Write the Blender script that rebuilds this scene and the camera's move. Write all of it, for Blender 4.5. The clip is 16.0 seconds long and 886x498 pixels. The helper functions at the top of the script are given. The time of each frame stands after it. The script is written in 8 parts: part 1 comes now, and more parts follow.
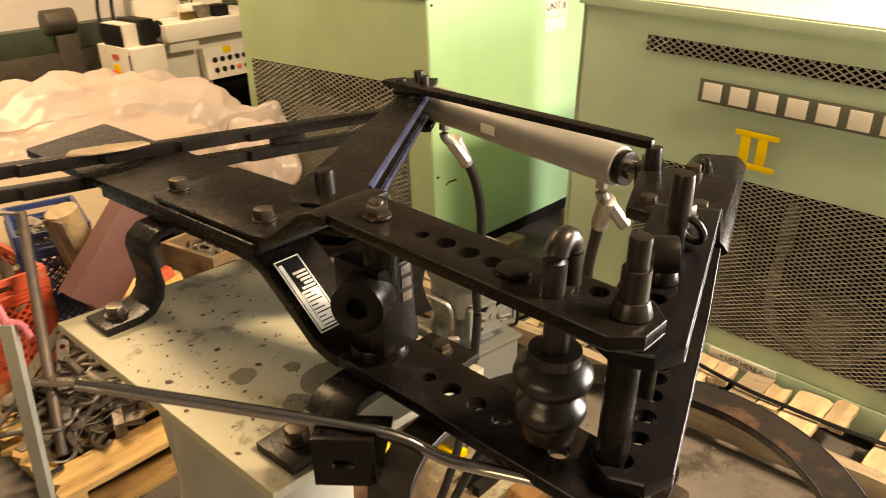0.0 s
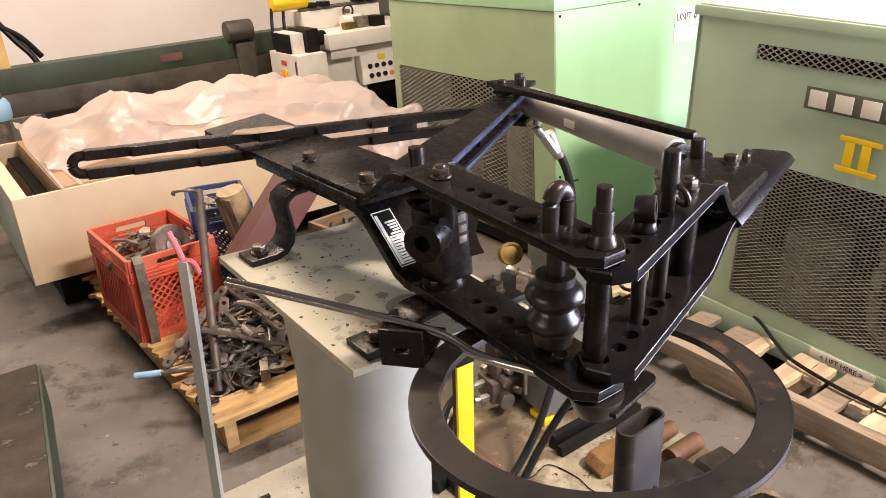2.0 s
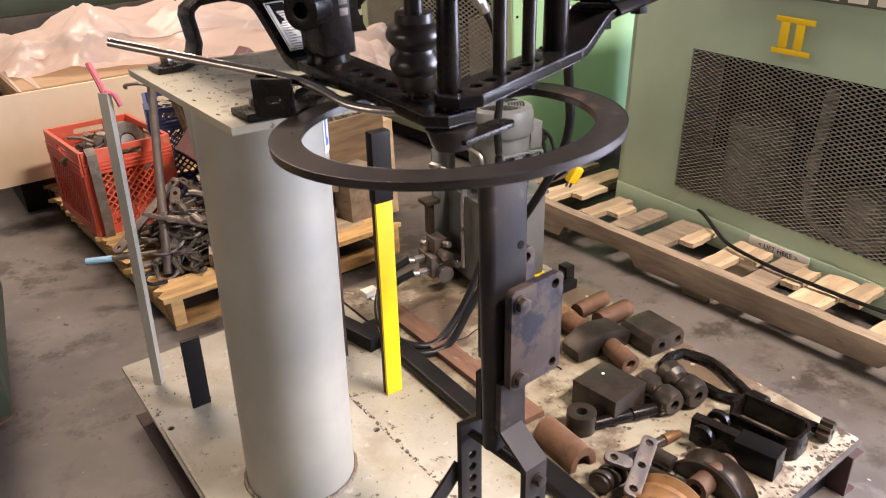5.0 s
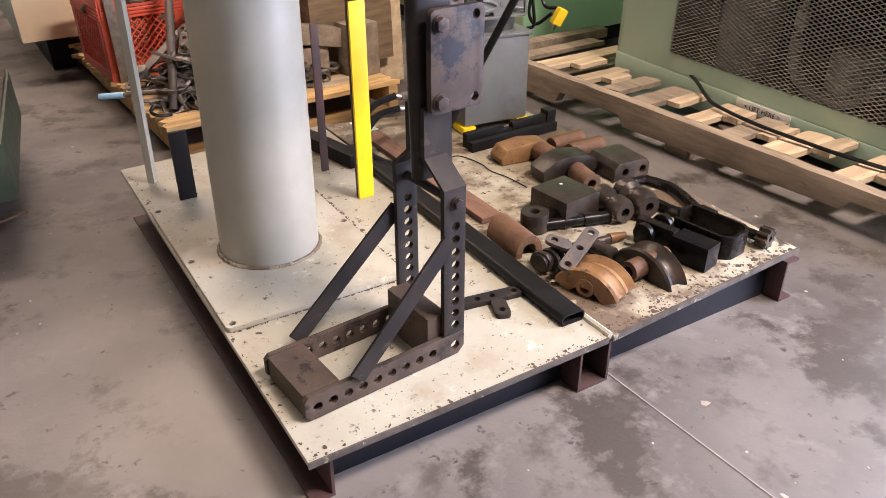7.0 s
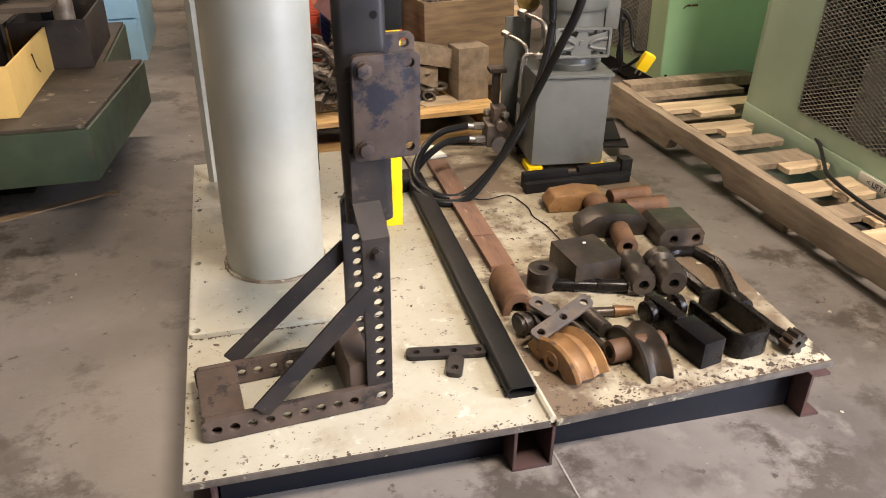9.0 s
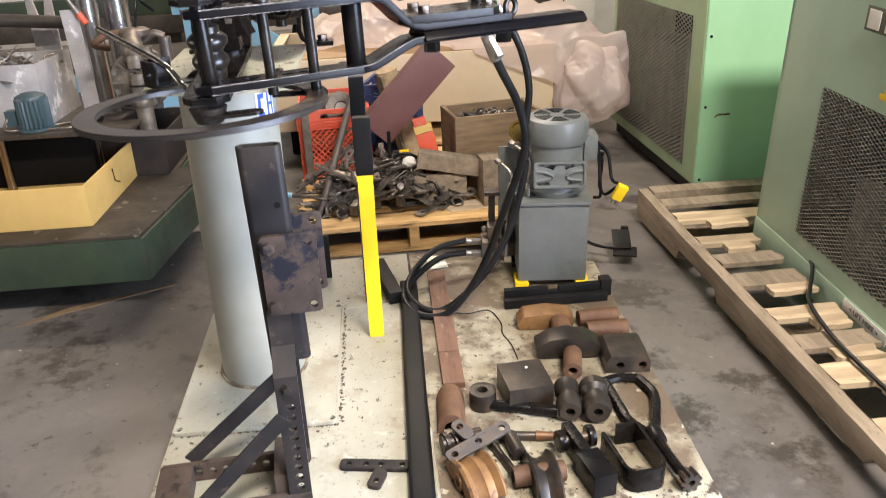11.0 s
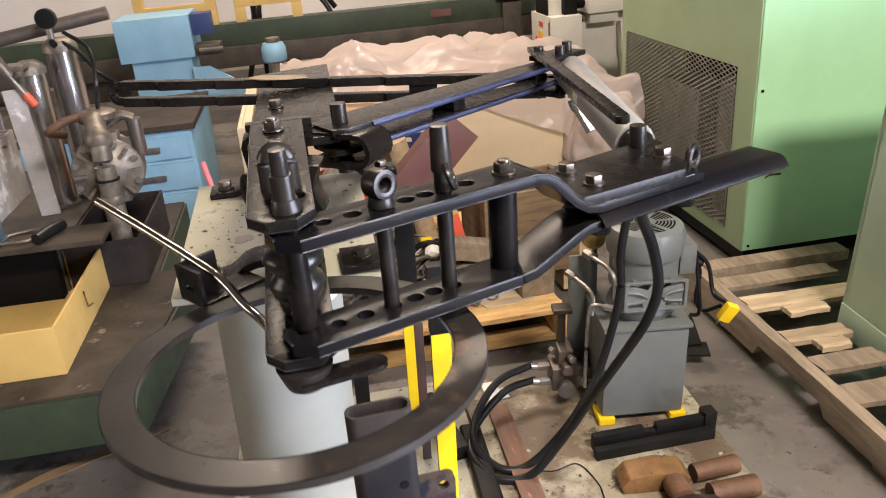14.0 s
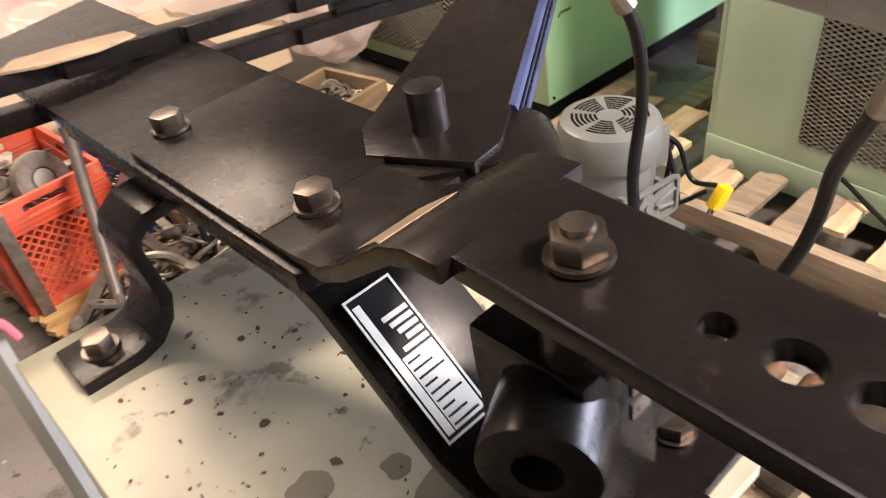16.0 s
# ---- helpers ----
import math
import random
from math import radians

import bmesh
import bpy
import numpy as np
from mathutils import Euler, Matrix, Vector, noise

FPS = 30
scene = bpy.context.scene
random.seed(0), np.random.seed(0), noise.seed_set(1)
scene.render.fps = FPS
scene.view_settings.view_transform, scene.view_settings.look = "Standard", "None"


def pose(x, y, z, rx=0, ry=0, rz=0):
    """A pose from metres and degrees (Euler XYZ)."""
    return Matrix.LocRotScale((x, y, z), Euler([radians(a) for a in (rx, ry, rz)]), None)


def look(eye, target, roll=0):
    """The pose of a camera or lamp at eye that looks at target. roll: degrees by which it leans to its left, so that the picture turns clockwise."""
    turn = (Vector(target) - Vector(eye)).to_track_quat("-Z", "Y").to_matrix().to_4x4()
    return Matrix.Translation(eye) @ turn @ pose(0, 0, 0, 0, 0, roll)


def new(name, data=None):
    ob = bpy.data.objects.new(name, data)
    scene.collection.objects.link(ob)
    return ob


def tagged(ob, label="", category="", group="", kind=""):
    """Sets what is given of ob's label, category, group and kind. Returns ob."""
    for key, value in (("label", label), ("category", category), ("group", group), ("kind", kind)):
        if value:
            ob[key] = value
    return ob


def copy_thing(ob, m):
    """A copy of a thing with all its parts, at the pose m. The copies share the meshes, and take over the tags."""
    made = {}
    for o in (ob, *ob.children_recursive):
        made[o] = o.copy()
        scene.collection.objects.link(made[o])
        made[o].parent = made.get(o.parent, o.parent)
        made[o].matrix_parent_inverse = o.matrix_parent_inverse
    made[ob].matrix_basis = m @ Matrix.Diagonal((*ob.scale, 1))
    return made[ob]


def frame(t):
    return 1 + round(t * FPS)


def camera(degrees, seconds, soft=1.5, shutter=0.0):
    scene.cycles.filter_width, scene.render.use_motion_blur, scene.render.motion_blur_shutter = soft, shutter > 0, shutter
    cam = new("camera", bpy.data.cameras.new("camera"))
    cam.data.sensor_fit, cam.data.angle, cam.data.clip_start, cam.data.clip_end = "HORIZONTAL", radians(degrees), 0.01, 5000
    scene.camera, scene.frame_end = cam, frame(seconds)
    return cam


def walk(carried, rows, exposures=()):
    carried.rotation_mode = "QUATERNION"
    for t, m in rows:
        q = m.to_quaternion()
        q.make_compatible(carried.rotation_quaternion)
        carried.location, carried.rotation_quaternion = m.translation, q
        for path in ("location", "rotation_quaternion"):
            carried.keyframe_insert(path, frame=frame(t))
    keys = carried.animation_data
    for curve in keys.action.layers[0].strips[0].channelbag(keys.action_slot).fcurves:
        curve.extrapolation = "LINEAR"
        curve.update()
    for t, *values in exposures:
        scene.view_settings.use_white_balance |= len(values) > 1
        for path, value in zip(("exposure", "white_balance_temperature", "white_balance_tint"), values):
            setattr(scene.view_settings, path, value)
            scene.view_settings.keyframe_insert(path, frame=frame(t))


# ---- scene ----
cam = camera(59.4, 16.0, 0.9, 0.3)
PATH = [
    (0, (-0.196, -0.107, 1.462), (1.107, 1.172, 0.646), -2.7),
    (0.5, (-0.2, -0.254, 1.48), (0.924, 1.193, 0.677), -2.8),
    (1, (-0.187, -0.381, 1.492), (0.843, 1.142, 0.706), -3.2),
    (1.5, (-0.257, -0.393, 1.498), (0.762, 1.145, 0.724), -4.2),
    (2, (-0.286, -0.388, 1.494), (0.738, 1.146, 0.719), -4.3),
    (2.5, (-0.291, -0.387, 1.489), (0.734, 1.139, 0.702), -4.3),
    (3, (-0.307, -0.381, 1.476), (0.724, 1.134, 0.676), -4.3),
    (3.2, (-0.314, -0.383, 1.461), (0.72, 1.128, 0.657), -4.1),
    (5.3, (-0.252, -0.651, 1.199), (0.753, 0.851, 0.342), -4.1),
    (5.5, (-0.264, -0.684, 1.175), (0.73, 0.816, 0.301), -4.3),
    (6, (-0.33, -0.753, 1.088), (0.648, 0.724, 0.16), -3.9),
    (6.5, (-0.304, -0.832, 1.005), (0.643, 0.641, 0.038), -3.3),
    (7, (-0.264, -0.904, 0.975), (0.627, 0.608, 0.014), -2.8),
    (7.5, (-0.225, -0.93, 0.968), (0.596, 0.624, 0.013), -2.2),
    (8, (-0.141, -0.975, 0.973), (0.566, 0.643, 0.035), -1.9),
    (8.5, (0.011, -0.996, 0.986), (0.565, 0.683, 0.052), -1.4),
    (8.7, (0.081, -0.992, 0.989), (0.587, 0.704, 0.057), -1.3),
    (10.8, (0.581, -1.235, 1.223), (0.715, 0.588, 0.411), -3.3),
    (11, (0.589, -1.227, 1.259), (0.714, 0.605, 0.467), -3.6),
    (11.5, (0.612, -1.219, 1.342), (0.734, 0.632, 0.595), -4.0),
    (12, (0.626, -1.208, 1.407), (0.736, 0.653, 0.684), -4.1),
    (12.5, (0.637, -1.17, 1.424), (0.741, 0.696, 0.713), -4.2),
    (13, (0.595, -1.078, 1.425), (0.715, 0.785, 0.707), -4.5),
    (13.5, (0.445, -0.866, 1.446), (0.612, 0.982, 0.698), -4.7),
    (14, (0.34, -0.628, 1.433), (0.609, 1.188, 0.639), -5.0),
    (14.5, (0.265, -0.355, 1.44), (0.662, 1.406, 0.58), -5.6),
    (15, (0.154, -0.11, 1.419), (0.761, 1.549, 0.481), -6.3),
    (15.5, (0.057, 0.1, 1.418), (0.858, 1.605, 0.372), -8.3),
    (16, (0.094, 0.283, 1.369), (1.04, 1.593, 0.19), -11.0),
]
TONE = [(0, 0.15, 11500, 17), (0.5, 0.22, 8800, 22), (1.0, 0.19, 7600, 22), (1.5, 0.24, 7150, 22), (3.2, 0.24, 7150, 22), (5.3, 0.0, 7000, 25), (7, -0.05, 6900, 26), (8.0, -0.05, 7300, 25), (8.7, -0.1, 7400, 20), (10.8, 0.0, 6550, 14), (12.5, 0.02, 6400, 12), (14, -0.08, 6800, 17), (15, 0.1, 7150, 22), (16, 0.52, 7150, 23)]
walk(cam, [(t, look(eye, target, roll)) for t, eye, target, roll in PATH], TONE)

# ---- light ----
world = bpy.data.worlds.new("world")
scene.world = world
world.use_nodes = True
sky = world.node_tree.nodes.new("ShaderNodeTexSky")
sky.sky_type, sky.sun_disc, sky.sun_elevation, sky.sun_rotation = "NISHITA", False, radians(40), radians(200)
world.node_tree.links.new(sky.outputs[0], world.node_tree.nodes["Background"].inputs[0])
world.node_tree.nodes["Background"].inputs[1].default_value = 0.1


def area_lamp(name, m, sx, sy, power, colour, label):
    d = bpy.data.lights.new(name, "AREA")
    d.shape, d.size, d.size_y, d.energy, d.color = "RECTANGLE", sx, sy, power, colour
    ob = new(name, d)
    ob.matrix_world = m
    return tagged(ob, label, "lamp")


# Unseen key light; its direction comes from the shadow edge on the far compressor.
area_lamp("bay_lamp", pose(1.95, -2.1, 4.3), 1.4, 0.6, 560, (1.0, 0.94, 0.85), "unseen key light under the hall ceiling, placed by a cast shadow")
# Added fill that lifts the green fronts; no window is known there.
area_lamp("window_daylight", pose(-5.97, 0.2, 2.3, 0, -90, 0), 1.5, 3.4, 110, (1.0, 0.89, 0.74), "warm fill light added out of view to brighten the compressor fronts")
# Added fill for the far wall and plastic sheet; no fitting is seen.
area_lamp("tube_lamp", pose(0.6, 4.4, 4.3), 2.4, 0.4, 220, (1.0, 0.87, 0.70), "warm fill light added under the ceiling for the north wall")
# Cool daylight inferred from bluish edges at the right; the door is assumed.
area_lamp("door_daylight", pose(3.46, -1.8, 1.25, 0, 90, 0), 2.2, 3.0, 780, (0.66, 0.78, 1.0), "cool daylight inferred from the right, its source unseen")

# ---- materials ----


def mat(name, base, rough=0.5, metal=0.0, alt=None, scale=6.0, mix=0.5, spots=None, spot_scale=30.0, spot_at=0.62, bump=0.1, bump_scale=80.0, spec=0.5, vary=0.0, streak=None, layers=()):
    """Painted, rusty or bare surface: base and alt colours mixed by a broad noise, spots of wear by a fine one, fine relief."""
    m = bpy.data.materials.new(name)
    m.use_nodes = True
    nt = m.node_tree
    n, l = nt.nodes, nt.links
    b = n["Principled BSDF"]
    b.inputs["Roughness"].default_value = rough
    b.inputs["Metallic"].default_value = metal
    b.inputs["Specular IOR Level"].default_value = spec
    tc = n.new("ShaderNodeTexCoord")
    src = tc.outputs["Object"]
    if streak:
        mp = n.new("ShaderNodeMapping")
        mp.inputs["Scale"].default_value = streak
        l.new(src, mp.inputs[0])
        src = mp.outputs[0]
    alt = alt or tuple(c * 0.75 for c in base)

    def noise_node(sc, detail=6.0, rg=0.6):
        t = n.new("ShaderNodeTexNoise")
        t.inputs["Scale"].default_value, t.inputs["Detail"].default_value, t.inputs["Roughness"].default_value = sc, detail, rg
        l.new(src, t.inputs["Vector"])
        return t.outputs[0]

    def ramp(fac, a, c):
        r = n.new("ShaderNodeMapRange")
        r.inputs[1].default_value, r.inputs[2].default_value = a, c
        l.new(fac, r.inputs[0])
        return r.outputs[0]

    def mixer(fac, a, c):
        x = n.new("ShaderNodeMix")
        x.data_type = "RGBA"
        l.new(fac, x.inputs[0])
        for k, v in ((6, a), (7, c)):
            if isinstance(v, tuple):
                x.inputs[k].default_value = (*v, 1)
            else:
                l.new(v, x.inputs[k])
        return x.outputs[2]

    broad = noise_node(scale)
    col = mixer(ramp(broad, 0.36, 0.64), tuple(base), tuple(alt))
    if spots:
        f = noise_node(spot_scale, 8.0, 0.7)
        col = mixer(ramp(f, spot_at, spot_at + 0.06), col, tuple(spots))
    for colour, sc, at, wide in layers:
        col = mixer(ramp(noise_node(sc, 8.0, 0.65), at, at + wide), col, tuple(colour))
    if vary:
        oi = n.new("ShaderNodeObjectInfo")
        hs = n.new("ShaderNodeHueSaturation")
        r = n.new("ShaderNodeMapRange")
        r.inputs[3].default_value, r.inputs[4].default_value = 1 - vary, 1 + vary
        l.new(oi.outputs["Random"], r.inputs[0])
        l.new(r.outputs[0], hs.inputs["Value"])
        l.new(col, hs.inputs["Color"])
        col = hs.outputs[0]
    l.new(col, b.inputs["Base Color"])
    rr = n.new("ShaderNodeMapRange")
    rr.inputs[3].default_value, rr.inputs[4].default_value = max(0.05, rough - 0.07), min(1.0, rough + 0.07)
    l.new(noise_node(scale * 4), rr.inputs[0])
    l.new(rr.outputs[0], b.inputs["Roughness"])
    if bump:
        bp = n.new("ShaderNodeBump")
        bp.inputs["Strength"].default_value, bp.inputs["Distance"].default_value = bump, 0.004
        l.new(noise_node(bump_scale), bp.inputs["Height"])
        l.new(bp.outputs[0], b.inputs["Normal"])
    return m


BLACK = mat("black_oiled_steel", (0.0055, 0.0046, 0.0042), 0.27, 0.0, (0.010, 0.008, 0.0068), 9, bump=0.03, spec=0.15, spots=(0.018, 0.013, 0.0095), spot_scale=26, spot_at=0.63)
BLUEBLACK = mat("blue_black_paint", (0.0045, 0.0043, 0.0055), 0.25, 0.0, (0.008, 0.0068, 0.006), 8, bump=0.03, spec=0.09)
PIN = mat("worn_dark_pin_steel", (0.010, 0.0085, 0.0075), 0.3, 0.2, (0.024, 0.02, 0.017), 20, bump=0.05, spec=0.3)
NUT = mat("bare_nut_steel", (0.17, 0.14, 0.115), 0.34, 0.9, (0.08, 0.062, 0.05), 60, bump=0.05)
CHROME = mat("polished_rod_steel", (0.30, 0.26, 0.23), 0.24, 1.0, (0.24, 0.2, 0.17), 15, bump=0.0)
RUST = mat("brown_rust", (0.085, 0.041, 0.022), 0.7, 0.2, (0.14, 0.07, 0.034), 18, spots=(0.05, 0.03, 0.024), spot_scale=50, spot_at=0.58, bump=0.25, vary=0.2)
OCHRE = mat("orange_rust", (0.27, 0.14, 0.052), 0.48, 0.25, (0.15, 0.075, 0.033), 12, spots=(0.08, 0.045, 0.028), spot_scale=34, spot_at=0.58, bump=0.22, layers=(((0.07, 0.042, 0.03), 8, 0.62, 0.1),))
DARKIRON = mat("dark_tool_iron", (0.030, 0.025, 0.021), 0.38, 0.5, (0.062, 0.047, 0.036), 22, spots=(0.15, 0.10, 0.065), spot_scale=60, spot_at=0.64, bump=0.18, vary=0.2, layers=(((0.105, 0.058, 0.03), 9, 0.57, 0.14),))
IRON = mat("grey_worn_iron", (0.11, 0.10, 0.095), 0.45, 0.6, (0.17, 0.13, 0.10), 20, bump=0.15, spots=(0.06, 0.04, 0.03), spot_scale=50)
STANDIRON = mat("worn_grey_black_paint", (0.016, 0.0148, 0.0152), 0.42, 0.0, (0.031, 0.025, 0.022), 7, spots=(0.05, 0.038, 0.03), spot_scale=26, spot_at=0.60, bump=0.08, spec=0.13)
STANDBASE = mat("brown_worn_bar", (0.042, 0.031, 0.025), 0.5, 0.0, (0.072, 0.05, 0.038), 12, spec=0.22, spots=(0.018, 0.015, 0.014), spot_scale=18, spot_at=0.55, bump=0.14, layers=(((0.13, 0.10, 0.08), 36, 0.66, 0.05),))
STANDRUST = mat("worn_rusty_plate", (0.03, 0.022, 0.0185), 0.5, 0.0, (0.055, 0.039, 0.031), 11, spec=0.22, spots=(0.010, 0.0105, 0.016), spot_scale=13, spot_at=0.50, bump=0.12, layers=(((0.11, 0.085, 0.07), 30, 0.66, 0.05),))
COLUMN = mat("grey_green_column_paint", (0.30, 0.292, 0.245), 0.4, 0.0, (0.25, 0.243, 0.20), 5, bump=0.05, bump_scale=30, spots=(0.15, 0.14, 0.12), spot_scale=26, spot_at=0.70, layers=(((0.28, 0.26, 0.215), 3, 0.6, 0.2), ((0.08, 0.07, 0.06), 60, 0.735, 0.02)))
CREAM = mat("cream_plate_paint", (0.36, 0.342, 0.27), 0.5, 0.0, (0.30, 0.278, 0.212), 4, spots=(0.05, 0.04, 0.032), spot_scale=38, spot_at=0.605, bump=0.12, layers=(((0.27, 0.235, 0.17), 9, 0.53, 0.14), ((0.45, 0.43, 0.355), 22, 0.6, 0.1), ((0.035, 0.028, 0.022), 90, 0.65, 0.02), ((0.16, 0.10, 0.06), 14, 0.68, 0.03)))
DIRTY = mat("oily_cream_plate", (0.36, 0.33, 0.245), 0.5, 0.0, (0.22, 0.18, 0.115), 6, spots=(0.05, 0.037, 0.027), spot_scale=20, spot_at=0.55, bump=0.2, layers=(((0.12, 0.085, 0.055), 5, 0.44, 0.1), ((0.42, 0.39, 0.30), 26, 0.62, 0.05), ((0.035, 0.028, 0.022), 70, 0.63, 0.03)))
TABLE = mat("oil_spotted_table_paint", (0.37, 0.35, 0.26), 0.48, 0.0, (0.32, 0.30, 0.21), 5, spots=(0.09, 0.08, 0.06), spot_scale=30, spot_at=0.615, bump=0.1, layers=(((0.17, 0.155, 0.11), 11, 0.60, 0.05), ((0.05, 0.042, 0.032), 80, 0.68, 0.03)))
PRIMER = mat("red_primer_channel", (0.055, 0.022, 0.018), 0.6, 0.1, (0.028, 0.017, 0.015), 9, bump=0.1)
YELLOW = mat("safety_yellow_paint", (0.85, 0.58, 0.01), 0.42, 0.0, (0.75, 0.48, 0.01), 6, bump=0.06)
BLACKPAINT = mat("matt_black_paint", (0.007, 0.007, 0.007), 0.42, 0.0, (0.012, 0.011, 0.0105), 10, spec=0.14, bump=0.08)
RUBBER = mat("black_rubber", (0.007, 0.007, 0.0075), 0.36, 0.0, (0.011, 0.011, 0.011), 20, spec=0.2, bump=0.05)
PUMPGREY = mat("pump_grey_enamel", (0.135, 0.143, 0.135), 0.38, 0.0, (0.105, 0.11, 0.10), 7, bump=0.04, spots=(0.05, 0.045, 0.035), spot_scale=24, spot_at=0.68, layers=(((0.085, 0.08, 0.065), 5, 0.57, 0.12),))
CYLGREY = mat("cylinder_grey_paint", (0.24, 0.232, 0.21), 0.4, 0.0, (0.19, 0.183, 0.165), 10, bump=0.05, spots=(0.08, 0.07, 0.06), spot_scale=30, spot_at=0.65)
ZINC = mat("zinc_fitting", (0.36, 0.34, 0.31), 0.38, 0.8, (0.24, 0.22, 0.2), 40, bump=0.05)
BADGEBLUE = mat("badge_blue_ink", (0.03, 0.08, 0.38), 0.4, 0.0, (0.04, 0.10, 0.42), 20, bump=0.0)
BRASS = mat("brass", (0.26, 0.18, 0.05), 0.42, 0.9, (0.14, 0.095, 0.035), 30, bump=0.05)
GREEN = mat("compressor_green_paint", (0.33, 0.445, 0.265), 0.4, 0.0, (0.285, 0.39, 0.23), 3, bump=0.04, bump_scale=20, spots=(0.24, 0.33, 0.20), spot_scale=10, spot_at=0.66)
GREENGREY = mat("compressor_grey_green_paint", (0.39, 0.525, 0.385), 0.42, 0.0, (0.345, 0.465, 0.34), 3, bump=0.04, bump_scale=20, spots=(0.30, 0.38, 0.26), spot_scale=10, spot_at=0.66, layers=(((0.42, 0.51, 0.39), 5, 0.6, 0.1),))
# Lighter than GREEN: the strong light on this side is put into the colour.
GREENLIT = mat("compressor_lit_side_green", (0.40, 0.70, 0.42), 0.42, 0.0, (0.36, 0.64, 0.38), 3, bump=0.04, bump_scale=20)
MESH = mat("galvanised_mesh", (0.32, 0.325, 0.28), 0.5, 0.2, (0.23, 0.23, 0.195), 12, bump=0.0)
# Near-black put in for the shade inside holes, slots and housings.
VOID = mat("inside_shade_black", (0.006, 0.0055, 0.005), 0.85, spec=0.1)
GUTS = mat("dusty_machine_parts", (0.32, 0.31, 0.28), 0.6, 0.1, (0.19, 0.185, 0.165), 8, spots=(0.05, 0.045, 0.04), spot_scale=14, spot_at=0.6, bump=0.1)
WHITE = mat("white_enamel", (0.72, 0.69, 0.62), 0.45, 0.0, (0.64, 0.60, 0.53), 5, bump=0.05)
SIGN = mat("sign_white", (0.75, 0.73, 0.64), 0.5, 0.0, (0.66, 0.63, 0.55), 8)
SIGNDARK = mat("sign_dark_olive", (0.075, 0.085, 0.06), 0.5, 0.0, (0.10, 0.11, 0.08), 12)
WOOD = mat("pale_pallet_wood", (0.58, 0.45, 0.29), 0.75, 0.0, (0.37, 0.275, 0.175), 4, spots=(0.20, 0.13, 0.08), spot_scale=14, spot_at=0.62, bump=0.3, vary=0.25, streak=(1, 6, 6))
WOODY = mat("pale_pallet_wood_cross", (0.58, 0.44, 0.27), 0.75, 0.0, (0.42, 0.30, 0.18), 5, spots=(0.20, 0.13, 0.08), spot_scale=14, spot_at=0.62, bump=0.3, vary=0.25, streak=(6, 1, 6))
ORANGEWOOD = mat("raw_orange_pallet_wood", (0.70, 0.45, 0.19), 0.7, 0.0, (0.44, 0.26, 0.10), 5, spots=(0.20, 0.12, 0.06), spot_scale=12, spot_at=0.60, bump=0.3, vary=0.3, streak=(1, 6, 6), layers=(((0.12, 0.085, 0.06), 4, 0.62, 0.12),))
GREYWOOD = mat("grey_weathered_wood", (0.32, 0.25, 0.175), 0.8, 0.0, (0.19, 0.145, 0.10), 5, spots=(0.09, 0.07, 0.05), spot_scale=16, spot_at=0.62, bump=0.3, vary=0.2, streak=(6, 1, 6))
BOXWOOD = mat("old_box_wood", (0.22, 0.145, 0.075), 0.7, 0.0, (0.13, 0.085, 0.05), 6, spots=(0.06, 0.045, 0.035), spot_scale=12, spot_at=0.62, bump=0.25, streak=(1, 1, 8))
MAROON = mat("maroon_board", (0.12, 0.045, 0.042), 0.6, 0.0, (0.15, 0.07, 0.06), 6, bump=0.12)
REDPLASTIC = mat("dusty_red_plastic", (0.66, 0.085, 0.035), 0.5, 0.0, (0.58, 0.12, 0.07), 7, spots=(0.50, 0.24, 0.17), spot_scale=18, spot_at=0.60, bump=0.06)
BLUEPLASTIC = mat("blue_crate_plastic", (0.025, 0.05, 0.17), 0.5, 0.0, (0.03, 0.045, 0.12), 9, bump=0.06)
JUNK = mat("greasy_scrap_iron", (0.11, 0.095, 0.08), 0.45, 0.6, (0.24, 0.21, 0.175), 30, spots=(0.12, 0.06, 0.03), spot_scale=50, bump=0.2, vary=0.3)
CHESTPAINT = mat("cream_cabinet_paint", (0.72, 0.58, 0.39), 0.5, 0.0, (0.64, 0.51, 0.34), 4, bump=0.05)
BROWNCARD = mat("cardboard", (0.40, 0.27, 0.15), 0.8, 0.0, (0.34, 0.22, 0.12), 6, bump=0.1)
BEDGREEN = mat("machine_dark_green", (0.036, 0.057, 0.031), 0.5, 0.0, (0.022, 0.032, 0.02), 6, spots=(0.05, 0.04, 0.03), spot_scale=16, spot_at=0.6, bump=0.1)
BEDSTEEL = mat("machine_bed_steel", (0.10, 0.085, 0.07), 0.5, 0.5, (0.06, 0.05, 0.04), 8, bump=0.1)
SLABTOP = mat("oily_machine_top", (0.062, 0.049, 0.036), 0.62, 0.0, (0.034, 0.027, 0.02), 7, spec=0.2, spots=(0.17, 0.14, 0.105), spot_scale=14, spot_at=0.62, bump=0.15)
TRAY = mat("ochre_tray_paint", (0.62, 0.42, 0.14), 0.5, 0.0, (0.55, 0.36, 0.12), 6, spots=(0.12, 0.08, 0.04), spot_scale=12, spot_at=0.68, bump=0.1)
LIGHTBLUE = mat("machine_light_blue", (0.27, 0.48, 0.62), 0.45, 0.0, (0.22, 0.41, 0.54), 6, bump=0.05)
TUBSTEEL = mat("smeared_tub_steel", (0.50, 0.47, 0.45), 0.5, 0.1, (0.34, 0.32, 0.31), 6, spots=(0.75, 0.72, 0.70), spot_scale=9, spot_at=0.55, bump=0.1)
TEAL = mat("dark_teal_motor_paint", (0.05, 0.085, 0.10), 0.45, 0.0, (0.035, 0.06, 0.07), 14, bump=0.1)
